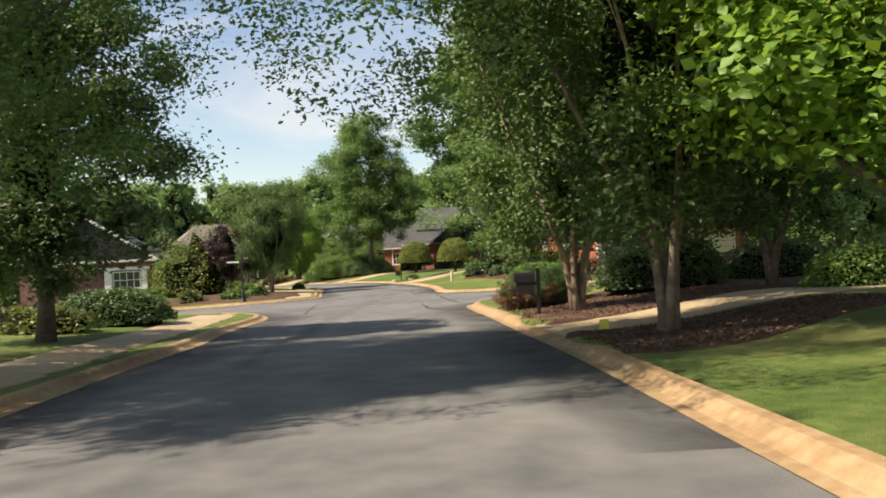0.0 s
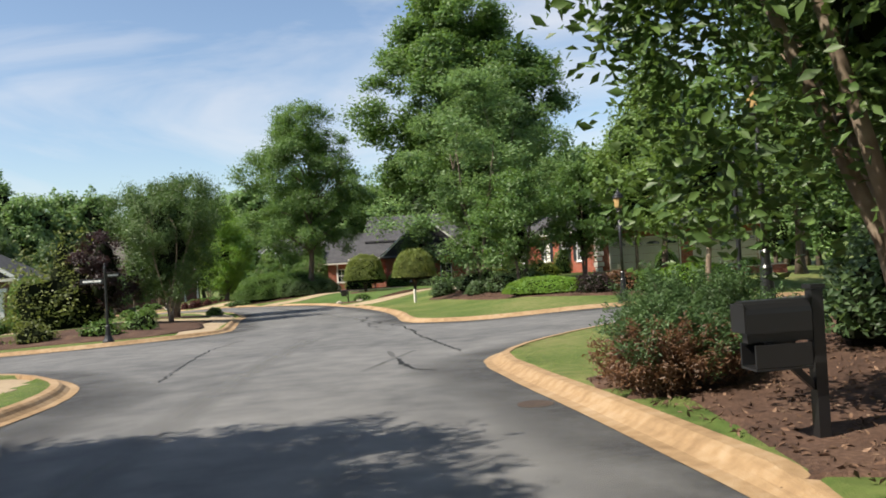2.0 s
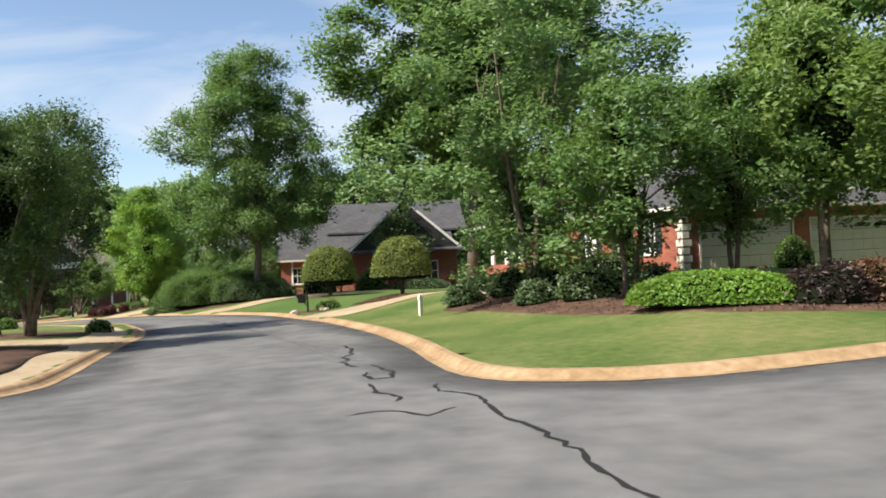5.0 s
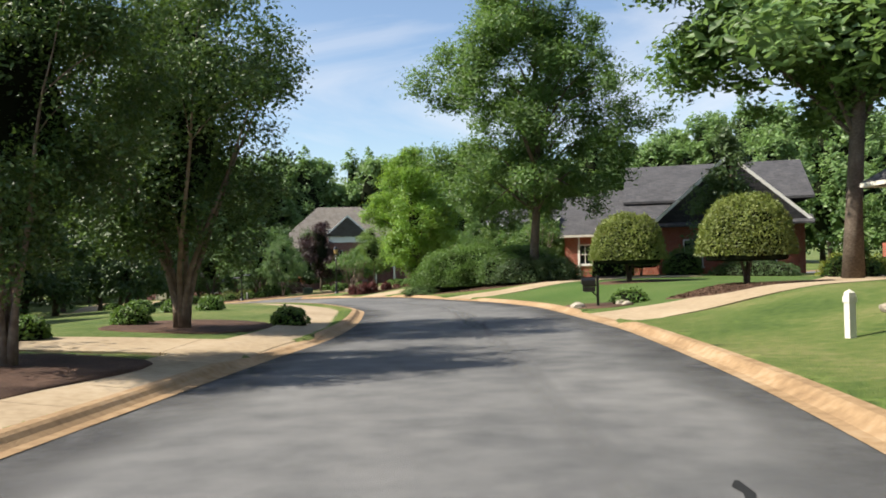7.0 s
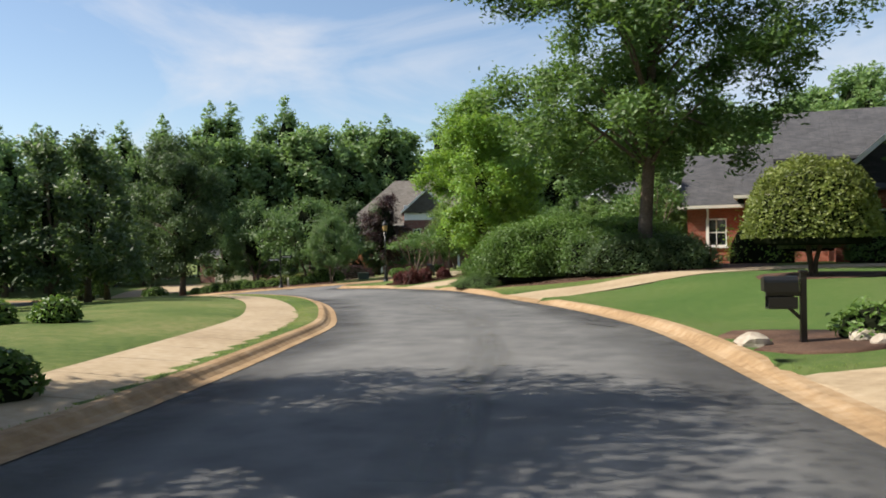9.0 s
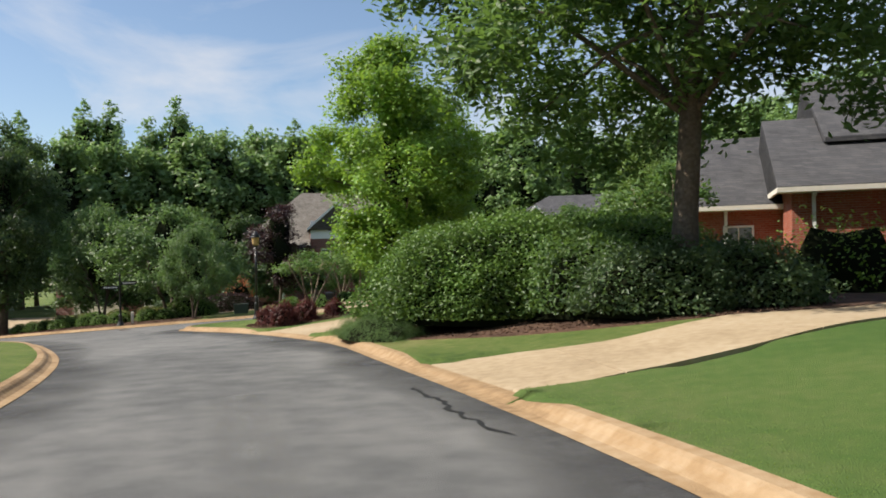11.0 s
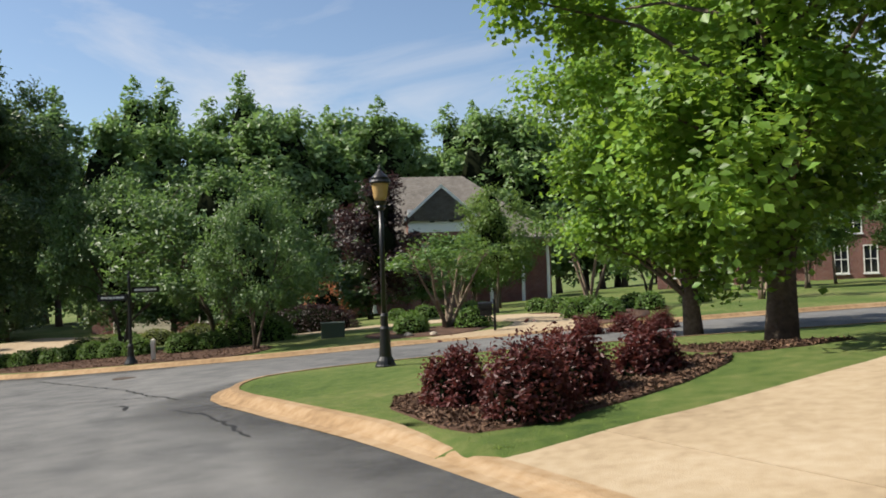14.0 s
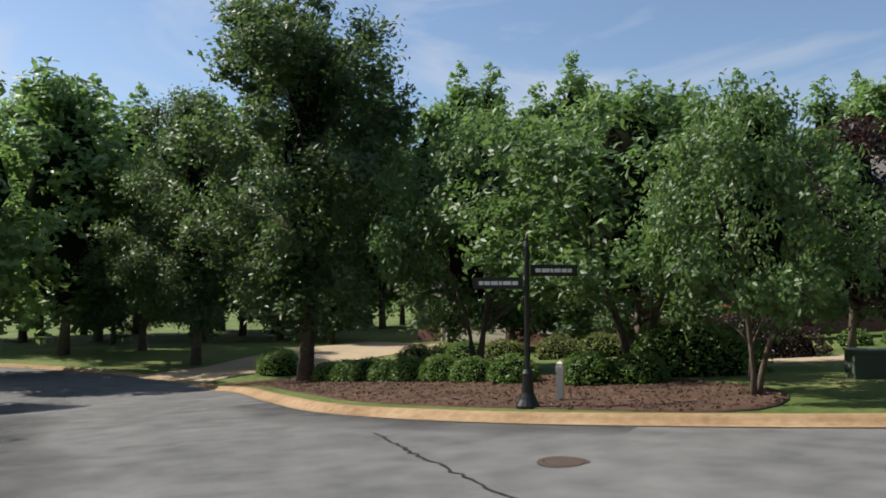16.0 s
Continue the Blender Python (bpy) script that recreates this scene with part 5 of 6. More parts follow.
# ---- street furniture ----
def street_lamp():
    root = thing("street_lamp", "black iron street lamp with amber glass lantern", "street lamp", group="street lamps")
    b = Build().lathe([(0.21, -0.1), (0.21, 0.03), (0.19, 0.05), (0.17, 0.12), (0.125, 0.20), (0.11, 0.42), (0.095, 0.70), (0.10, 0.73), (0.075, 0.78), (0.07, 0.95), (0.085, 0.98), (0.06, 1.03)], 16)
    child("base", b.mesh("base", M["iron"], False), root, "fluted flaring cast base")
    child("pole", Build().lathe([(0.052, 1.034), (0.05, 2.2), (0.045, 3.04)], 14).mesh("pole", M["iron"], True), root)
    child("collar", Build().lathe([(0.06, 3.044), (0.10, 3.09), (0.075, 3.13), (0.115, 3.18), (0.12, 3.22)], 14).mesh("collar", M["iron"]), root)
    child("lantern", Build().lathe([(0.11, 3.224), (0.135, 3.30), (0.17, 3.55), (0.172, 3.56)], 16).mesh("lantern", M["lamp_glass"], True), root, "amber ribbed glass lantern")
    child("rim", Build().lathe([(0.205, 3.564), (0.215, 3.59), (0.195, 3.62), (0.19, 3.64)], 16).mesh("rim", M["iron"]), root)
    child("cap", Build().lathe([(0.19, 3.644), (0.15, 3.70), (0.085, 3.76), (0.045, 3.82), (0.03, 3.84), (0.035, 3.86), (0.012, 3.90), (0.004, 3.95)], 16).mesh("cap", M["iron"], True), root)
    return root


lamp = street_lamp()
home(lamp, -30.65, 63.2, 0.94)
put(lamp, 8.15, 9.7, 1.0)
put(lamp, 7.95, -5.4, 1.0)


def sign_post(x, y, turn, blades):
    root = thing("street_sign", "black street sign post with white lettered name boards", "street sign", (x, y, lz(x, y)), turn)
    child("base", Build().lathe([(0.19, -0.1), (0.19, 0.05), (0.14, 0.14), (0.10, 0.24), (0.08, 0.5), (0.09, 0.54), (0.055, 0.6)], 14).mesh("base", M["iron"]), root)
    child("pole", Build().lathe([(0.045, 0.604), (0.042, 2.5), (0.05, 2.52), (0.02, 2.62), (0.03, 2.66), (0.005, 2.72)], 12).mesh("pole", M["iron"]), root)
    for z, ang, side in blades:
        bl = child("name_board", Build().box(0.06 * side, -0.015, z - 0.09, 0.85 * side, 0.015, z + 0.09).mesh("name_board", M["iron"]), root, "black name board")
        bl.matrix_basis = pose(0, 0, 0, 0, 0, ang)
        t = Build()
        xx = 0.14
        for w in (0.09, 0.13, 0.05, 0.11, 0.09, 0.07):
            t.box(min(xx * side, (xx + w) * side), -0.019, z - 0.03, max(xx * side, (xx + w) * side), -0.0155, z + 0.03)
            xx += w + 0.015
        child("lettering", t.mesh("lettering", M["sign"]), bl, "pale unreadable lettering")
    return root


sign_post(-9.5, 7.95, 5, [(2.1, 0, -1), (2.28, 80, 1)])
sign_post(8.0, -3.9, 0, [(2.2, 65, 1)])
sign_post(-41.7, 66.9, 48, [(1.95, 0, -1), (2.15, 15, 1)])


def mailbox(x, y, turn, label, size=0.74):
    root = thing("mailbox", label, "mailbox", (x, y, lz(x, y)), turn)
    root.scale = (size, size, size)
    child("post", Build().box(-0.05, -0.05, -0.2, 0.05, 0.05, 1.25).box(-0.065, -0.065, 1.254, 0.065, 0.065, 1.29).mesh("post", M["iron"]), root)
    child("arm", Build().box(-0.62, -0.04, 0.84, -0.054, 0.04, 0.92).add([(-0.4, -0.03, 0.836), (-0.06, -0.03, 0.5), (-0.06, -0.03, 0.42), (-0.48, -0.03, 0.836), (-0.4, 0.03, 0.836), (-0.06, 0.03, 0.5), (-0.06, 0.03, 0.42), (-0.48, 0.03, 0.836)],
          [(0, 1, 2, 3), (7, 6, 5, 4), (0, 4, 5, 1), (1, 5, 6, 2), (2, 6, 7, 3), (3, 7, 4, 0)]).mesh("arm", M["iron"]), root)
    v, f = [], []
    prof = [(-0.12, 0.924), (-0.12, 1.08)] + [(0.12 * math.cos(math.pi - a * math.pi / 8), 1.08 + 0.11 * math.sin(a * math.pi / 8)) for a in range(1, 8)] + [(0.12, 1.08), (0.12, 0.924)]
    n = len(prof)
    for xx in (-0.66, -0.10):
        v += [(xx, p, q) for p, q in prof]
    f = [(i, (i + 1) % n, n + (i + 1) % n, n + i) for i in range(n)] + [tuple(reversed(range(n))), tuple(range(n, 2 * n))]
    child("box", mesh("box", v, f, M["iron"]), root, "black rounded metal box")
    child("door", Build().box(-0.675, -0.115, 0.93, -0.662, 0.115, 1.16).mesh("door", M["iron"]), root)
    child("newspaper_holder", Build().box(-0.6, -0.13, 0.62, -0.12, 0.13, 0.64).box(-0.6, -0.13, 0.644, -0.12, -0.11, 0.83).box(-0.6, 0.11, 0.644, -0.12, 0.13, 0.83).mesh("newspaper_holder", M["iron"]), root)
    return root


mailbox(5.85, -12.55, 10, "black metal mailbox on a post in mulch", 0.85)
mailbox(-6.2, 35.1, 20, "black metal mailbox on a post by the drive")
mailbox(-32.9, 73.0, 30, "black metal mailbox at the far drive")


def marker(x, y, h, w, label):
    root = thing("utility_marker", label, "utility marker", (x, y, lz(x, y)), random.uniform(0, 40))
    child("post", Build().box(-w, -w, -0.2, w, w, h).add([(-w, -w, h), (w, -w, h), (w, w, h), (-w, w, h), (0, 0, h + 0.05)], [(0, 1, 4), (1, 2, 4), (2, 3, 4), (3, 0, 4)]).mesh("post", M["trim"]), root)
    child("cap", Build().box(-w - 0.012, -w - 0.012, h - 0.14, w + 0.012, w + 0.012, h - 0.05).mesh("cap", M["trim"]), root)


marker(-0.5, 23.5, 0.66, 0.055, "weathered cream utility marker post on a lawn")
marker(-41.9, 67.9, 0.62, 0.055, "pale utility marker post in mulch")

tbox = thing("utility_box", "low green-grey electrical cabinet on a lawn", "utility box", (-38.9, 72.9, lz(-38.9, 72.9)), 40)
child("body", Build().box(-0.55, -0.4, -0.05, 0.55, 0.4, 0.62).mesh("body", mat("dull_green_paint", (0.06, 0.08, 0.06), 0.6)), tbox)
tbox.scale = (0.7, 0.7, 0.75)
child("lid", Build().box(-0.58, -0.43, 0.624, 0.58, 0.43, 0.68).mesh("lid", mat("dull_green_lid", (0.075, 0.095, 0.075), 0.55)), tbox)


tag_sign = thing("yard_sign", "small yellow plastic yard sign on a wire stake", "yard sign", (6.87, -19.26, lz(6.87, -19.26)), 15)
child("stake", Build().tube([(0, 0, -0.15), (0, 0, 0.22)], [0.006, 0.006], 6).mesh("stake", M["iron"]), tag_sign)
child("plate", Build().box(-0.07, -0.018, 0.2, 0.07, -0.008, 0.34).mesh("plate", mottled("yellow_plastic", [(0.55, 0.50, 0.05), (0.68, 0.62, 0.10)], (3.0, 20.0), 0.5)), tag_sign, "yellow square plate")


def stone(x, y, r, seed, label="rough tan field stone on the ground"):
    rng = np.random.default_rng(seed)
    bm = bmesh.new()
    bmesh.ops.create_icosphere(bm, subdivisions=2, radius=r)
    for v in bm.verts:
        v.co *= 1 + 0.35 * noise.noise(v.co / r * 1.3 + Vector((seed, 0, 0)))
        v.co.z *= 0.6
    me = bpy.data.meshes.new("stone")
    bm.to_mesh(me)
    bm.free()
    me.materials.append(M["stone"])
    ob = tagged(new("stone", me), label, "stone", "stones in the beds")
    ob.matrix_basis = pose(x, y, lz(x, y) + r * 0.2, 0, 0, float(rng.uniform(0, 360)))


for k, (x, y, r) in enumerate([(0.9, 25.6, 0.28), (1.5, 25.2, 0.35), (0.4, 25.9, 0.2), (2.0, 25.9, 0.25), (-6.8, 34.9, 0.22), (-5.5, 35.3, 0.2), (-5.3, 34.9, 0.15),
                               (-35.4, 72.0, 0.15), (-34.6, 72.2, 0.13)]):
    stone(x, y, r, k)


# low brick walls along the wide drive
def drive_wall(pts, h0, h1):
    root = tagged(new("garden_wall"), "low curved brick retaining wall along a drive", "garden wall")
    p = rounded_open(pts)
    for course in range(3):
        n = len(p) - 1
        for i in range(n):
            a, b = p[i], p[i + 1]
            h = h0 + (h1 - h0) * i / n
            z = lz(*a) - 0.02 + course * 0.075
            if course * 0.075 > h:
                continue
            d = (b - a) / np.linalg.norm(b - a)
            q = child("brick", BRICK, root)
            q.matrix_basis = pose(float(a[0] + d[0] * 0.1), float(a[1] + d[1] * 0.1), float(z), 0, 0, math.degrees(math.atan2(d[1], d[0])) + random.uniform(-1.5, 1.5))


def rounded_open(pts, step=0.215):
    p = np.array(pts, float)
    seg = np.linalg.norm(np.diff(p, axis=0), axis=1)
    s = np.concatenate([[0], np.cumsum(seg)])
    t = np.arange(0, s[-1], step)
    return np.stack([np.interp(t, s, p[:, 0]), np.interp(t, s, p[:, 1])], 1)


BRICK = Build().box(-0.1, -0.11, 0.004, 0.1, 0.11, 0.071).mesh("brick", mottled("drive_brick", [(0.15, 0.08, 0.05), (0.23, 0.125, 0.08), (0.30, 0.19, 0.13)], (2.0, 15.0), 0.9, 0.3, 40.0))
drive_wall([(-21.95, 55.9), (-21.6, 56.5), (-21.2, 57.0)], 0.14, 0.05)
drive_wall([(-21.2, 58.4), (-20.6, 59.4), (-19.8, 60.8), (-19.2, 61.8)], 0.14, 0.05)


# ---- shrubs and hedges ----
def shrub(name, label, sx, sy, sz, leaf, leaf_size, count, seed, category="shrub", rough=0.1, core=True, low=0.0, squash=0.5, shaggy=0.06):
    """A rounded shrub on the ground at the origin: dark inside, leaves over it."""
    rng = np.random.default_rng(seed)
    root = thing(name, label, category)
    d = rng.normal(size=(count, 3))
    d[:, 2] = np.where(d[:, 2] < low, np.abs(d[:, 2]) * 0.9, d[:, 2])
    d /= np.linalg.norm(d, axis=1)[:, None]
    lump = np.array([noise.noise(Vector(q) * 2.6 + Vector((seed, 0, 0))) for q in d])
    knob = np.array([noise.noise(Vector((q[0] * sx, q[1] * sy, q[2] * sz)) * 3.2 + Vector((0, seed, 0))) for q in d])
    r = 1 + rough * lump + 0.06 * knob + rng.normal(0, shaggy * 0.5, count) - np.abs(rng.normal(0, shaggy, count))
    # boxy rounding
    e = (np.abs(d) ** 2.6).sum(1) ** (-1 / 2.6)
    p = d * (r * (0.5 * e + 0.5))[:, None] * np.array([sx, sy, sz])
    p[:, 2] = p[:, 2] * 0.94 + 0.06 * sz
    p[:, 2] = np.maximum(p[:, 2], 0.02)
    child("foliage", leaf_mesh("foliage", p, d * 1.2 + np.array([0, 0, 0.4]), leaf_size, leaf, rng, squash), root)
    # added solid, coloured near-black as the shade behind the outer leaves
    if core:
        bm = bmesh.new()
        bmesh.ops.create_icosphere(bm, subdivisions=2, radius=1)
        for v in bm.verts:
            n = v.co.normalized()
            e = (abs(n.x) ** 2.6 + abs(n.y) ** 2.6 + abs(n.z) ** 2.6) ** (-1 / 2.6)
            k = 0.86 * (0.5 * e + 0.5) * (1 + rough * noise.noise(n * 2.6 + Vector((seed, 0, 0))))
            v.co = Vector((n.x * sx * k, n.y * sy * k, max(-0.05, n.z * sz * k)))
        me = bpy.data.meshes.new("shade_core")
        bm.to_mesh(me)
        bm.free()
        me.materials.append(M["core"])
        child("shade_core", me, root)
    return root


def lay(root, x, y, turn=0, dz=0.0, scale=1.0):
    return home(root, x, y, scale, turn, dz)


# the corner by the first drive
def juniper(label, reach, rise, sprays, seed, dead_below=0.42):
    """A spreading juniper: arching sprays of fine needles, brown and bare low down."""
    rng = np.random.default_rng(seed)
    root = thing("juniper_bush", label, "shrub")
    live, dead, lf, df = [], [], [], []
    twigs = Build()
    for _ in range(sprays):
        a, el = rng.uniform(0, math.tau), rng.uniform(0.12, 1.25)
        ln = rng.uniform(0.7, 1.05)
        tip = np.array((math.cos(a) * math.cos(el) * reach[0], math.sin(a) * math.cos(el) * reach[1], 0.12 + math.sin(el) * rise)) * ln
        tip[2] += rng.uniform(-0.05, 0.12)
        base = tip * np.array([0.25, 0.25, 0.1])
        d = (tip - base) / np.linalg.norm(tip - base) + np.array([0, 0, 0.45])
        twigs.tube([base, base + (tip - base) * 0.5 + np.array([0, 0, -0.06]), tip], [0.012, 0.008, 0.003], 4, False)
        brown = tip[2] < dead_below * rise * rng.uniform(0.6, 1.3)
        k = 190
        t = rng.uniform(0.5, 1.12, k)
        q = base + (tip - base) * t[:, None] + np.array([0, 0, 0.16]) * np.maximum(0, t - 0.75)[:, None]
        q += rng.normal(size=(k, 3)) * (0.085 * (1.15 - t) + 0.03)[:, None]
        q[:, 2] = np.maximum(q[:, 2], 0.03)
        (dead if brown else live).append(q)
        (df if brown else lf).append(np.tile(d, (k, 1)))
    child("foliage", leaf_mesh("foliage", np.concatenate(live), np.concatenate(lf), 0.028, M["leaf_juniper"], rng, 0.3, 0.6), root)
    child("dead_foliage", leaf_mesh("dead_foliage", np.concatenate(dead), np.concatenate(df), 0.028, M["leaf_rust"], rng, 0.28, 0.6), root, "dry brown needles")
    child("twigs", twigs.mesh("twigs", M["bark"], True), root, "bare grey-brown twigs")
    return root


lay(juniper("spreading juniper with green tips and dead brown underside", (1.35, 1.0), 0.95, 260, 21), 6.0, -8.7, 30)
lay(juniper("juniper bush with brown dead patches near the kerb", (1.05, 0.85), 0.72, 150, 22, 0.75), 5.5, -9.75, 60)
lay(shrub("hedge", "tall dark evergreen hedge behind mulch", 2.4, 1.1, 1.5, M["leaf_dark"], 0.06, 4500, 23, "hedge"), 9.4, -7.7, 40)
lay(shrub("hedge", "clipped dark evergreen hedge with sunlit top", 3.0, 0.9, 1.15, M["leaf_hedge"], 0.06, 4500, 24, "hedge"), 14.8, -9.0, 38)
lay(shrub("hedge", "clipped dark evergreen hedge behind tree trunks", 3.2, 1.0, 1.3, M["leaf_dark"], 0.06, 4000, 25, "hedge"), 14.0, -2.8, 40)
# left of the start
lay(shrub("hedge", "dark rounded evergreen hedge near the sidewalk", 1.7, 1.2, 1.0, M["leaf_dark"], 0.06, 4200, 26, "hedge"), -6.2, -10.2, 20)
lay(shrub("shrub", "pale green flowering border plants by the sidewalk", 1.4, 1.0, 0.6, M["leaf_olive"], 0.06, 2200, 27, rough=0.5, shaggy=0.2), -6.6, -13.0, 0)
# before the house with the white window
lay(shrub("clipped_evergreen", "tall rounded clipped evergreen beside a brick house", 1.05, 1.05, 2.9, M["leaf_hedge"], 0.06, 4200, 31), -20.3, 21.4)
lay(shrub("conifer", "feathery grey-green conifer with loose tiered sprays", 1.9, 1.9, 3.6, M["leaf_olive"], 0.10, 4200, 32, rough=0.9, shaggy=0.3), -17.0, 18.6)
lay(shrub("hedge", "low clipped box hedge under a white window", 2.0, 0.6, 0.75, M["leaf_hedge"], 0.05, 2200, 33, "hedge"), -24.4, 20.2, 18)
lay(shrub("shrub", "round dark green shrub by a brick wall", 0.9, 0.8, 0.8, M["leaf_hedge"], 0.05, 1600, 34), -21.4, 19.8)
lay(shrub("shrub", "dark reddish round shrub on a lawn", 0.7, 0.6, 0.65, M["leaf_purple"], 0.05, 1200, 35), -17.4, 11.2)
for k, (x, y) in enumerate([(-11.0, 10.4), (-13.2, 9.8), (-15.4, 9.6), (-18.0, 9.4), (-10.4, 12.4)]):
    lay(shrub("border_plant", "loose low olive-green border plant in mulch", 0.75, 0.6, 0.5 + 0.15 * (k % 3), M["leaf_olive" if k % 2 else "leaf_hedge"], 0.06, 900, 40 + k, rough=0.5, shaggy=0.25), x, y, k * 40)
for k, (x, y) in enumerate([(-16.2, 26.2), (-13.2, 28.7), (-15.0, 22.0), (-20.8, 33.4), (-19.9, 34.2), (-22.0, 33.0)]):
    lay(shrub("shrub", "small dark green shrub beside the sidewalk", 0.5, 0.45, 0.5, M["leaf_hedge"], 0.05, 700, 52 + k), x, y)
# the side-road corner lawn
lay(shrub("hedge", "bright green clipped hedge with rounded top", 1.7, 0.95, 0.66, M["leaf_bright"], 0.045, 7000, 61, "hedge", 0.06, shaggy=0.04), 5.7, 13.7, -18)
lay(shrub("shrub", "dark red barberry bush in a mulch bed", 0.9, 0.7, 0.75, M["leaf_purple"], 0.05, 1500, 62, shaggy=0.15), 7.6, 12.9)
lay(shrub("shrub", "rounded rust-tinted shrub in a mulch bed", 0.8, 0.7, 0.8, M["leaf_rust"], 0.05, 1500, 63, shaggy=0.12), 8.6, 13.1)
lay(shrub("shrub", "round dark green shrub in a mulch bed", 0.9, 0.8, 0.8, M["leaf_hedge"], 0.05, 1700, 64), 9.6, 13.2)
lay(shrub("hedge", "bright green clipped hedge beside the side road", 1.9, 0.95, 1.0, M["leaf_bright"], 0.045, 6000, 65, "hedge", 0.06, shaggy=0.04), 11.6, 13.7, 15)
lay(shrub("shrub", "round boxwood on a raised brick bed", 0.8, 0.8, 0.8, M["leaf_bright"], 0.05, 1500, 66), 17.0, 24.0)
lay(shrub("clipped_evergreen", "pointed clipped evergreen between house windows", 0.6, 0.6, 1.5, M["leaf_hedge"], 0.05, 1600, 67), 8.0, 31.2)
lay(shrub("clipped_evergreen", "clipped evergreen by a house corner", 0.7, 0.7, 1.2, M["leaf_hedge"], 0.05, 1600, 68), 13.8, 28.6)
for k, (x, y, s) in enumerate([(2.6, 24.4, 0.9), (3.6, 22.6, 1.0), (2.9, 20.6, 0.7), (4.2, 19.2, 0.9), (5.0, 21.4, 1.1), (0.9, 24.4, 0.7), (5.6, 17.6, 0.8), (1.6, 26.0, 0.7)]):
    lay(shrub("shrub", "dark shaded shrub under trees", s, s * 0.9, s * 0.95, M["leaf_dark"], 0.06, 1300, 70 + k, rough=0.3, shaggy=0.12), x, y, k * 50)
for k, (x, y) in enumerate([(4.2, 30.4), (5.4, 31.4), (6.6, 29.0), (3.4, 52.0), (4.8, 52.6), (2.2, 51.2)]):
    lay(shrub("shrub", "yellow-green rounded shrub before a house", 1.0, 0.9, 0.9, M["leaf_yellow"], 0.06, 1600, 80 + k, rough=0.3, shaggy=0.1), x, y)
# round the oak
lay(shrub("hedge", "large glossy holly hedge with rounded mounded top", 3.3, 2.2, 2.42, M["leaf_hedge"], 0.042, 52000, 91, "hedge", 0.16, shaggy=0.07, squash=0.55), -17.0, 54.4, 35)
lay(shrub("hedge", "large dark holly hedge behind an oak", 2.6, 2.0, 2.3, M["leaf_hedge"], 0.042, 26000, 92, "hedge", 0.14, shaggy=0.07, squash=0.55), -14.6, 57.0, 30)
lay(shrub("shrub", "loose grey-green shrub beside a holly hedge", 1.3, 1.2, 1.75, M["leaf_mid"], 0.05, 6500, 93, rough=0.3, shaggy=0.15), -14.8, 53.0)
lay(shrub("shrub", "broad dark azalea under an oak", 1.6, 1.2, 1.35, M["leaf_dark"], 0.05, 8000, 94, rough=0.25, shaggy=0.1), -13.2, 52.1, 20)
lay(shrub("shrub", "broad dark rounded azalea by a lawn", 1.45, 1.2, 1.3, M["leaf_dark"], 0.05, 8000, 95, rough=0.25, shaggy=0.1), -11.7, 53.0, 20)
lay(shrub("ground_juniper", "low spreading grey-green ground juniper at the kerb", 1.4, 0.75, 0.55, M["leaf_cool"], 0.022, 24000, 96, rough=0.4, shaggy=0.2, squash=0.22), -19.3, 52.3, -38)
lay(shrub("shrub", "loose yellow-green shrub against brick", 1.6, 1.2, 1.9, M["leaf_bright"], 0.06, 2600, 97, rough=0.6, shaggy=0.3), -9.6, 60.0)
lay(shrub("clipped_evergreen", "round dark clipped shrub by a brick wall", 1.1, 1.0, 1.5, M["leaf_hedge"], 0.06, 2600, 98), -5.3, 57.0)
lay(shrub("shrub", "low dark foundation shrubs along brick", 2.6, 0.7, 0.8, M["leaf_dark"], 0.05, 2600, 99), -1.6, 52.3, -38)
lay(shrub("shrub", "dark rounded shrub beside a drive", 1.2, 1.0, 1.0, M["leaf_hedge"], 0.05, 1800, 100), 2.4, 49.0)
lay(shrub("shrub", "low plants round a mailbox post", 0.6, 0.5, 0.45, M["leaf_hedge"], 0.05, 700, 101, shaggy=0.2), -5.3, 35.6)
# red barberries
for k, (x, y, s) in enumerate([(-26.9, 58.75, 0.42), (-25.75, 58.0, 0.5), (-25.65, 59.1, 0.46), (-26.0, 59.6, 0.40), (-25.1, 60.1, 0.38), (-29.4, 71.2, 0.5), (-28.6, 71.9, 0.5), (-27.8, 72.6, 0.5)]):
    lay(shrub("barberry_bush", "deep red barberry bush with feathery shoots", s * 0.88, s * 0.84, s * 1.4, M["leaf_red"], 0.03, 5500, 110 + k, rough=0.3, shaggy=0.22), x, y, k * 60)
# clipped balls along the far kerb
for k, (x, y) in enumerate([(-54.4, 71.4), (-53.2, 71.3), (-52.0, 71.2), (-50.8, 71.0), (-49.6, 70.9), (-48.3, 70.8), (-46.9, 70.6), (-45.4, 70.4), (-43.2, 70.3), (-42.4, 70.8)]):
    lay(shrub("clipped_shrub", "clipped round boxwood in a shaded row", 0.72, 0.66, 0.72 + 0.05 * (k % 3), M["leaf_hedge"], 0.045, 1500, 130 + k, rough=0.08), x, y, 0, 0.0, 0.82)
lay(shrub("clipped_shrub", "large dome-shaped clipped shrub under trees", 1.5, 1.3, 1.15, M["leaf_hedge"], 0.05, 3200, 145), -42.6, 73.2)
lay(shrub("hedge", "long purple-leaved clipped hedge on the far lawn", 2.1, 1.0, 1.25, M["leaf_purple"], 0.05, 3600, 146, "hedge"), -44.6, 79.2, 30)
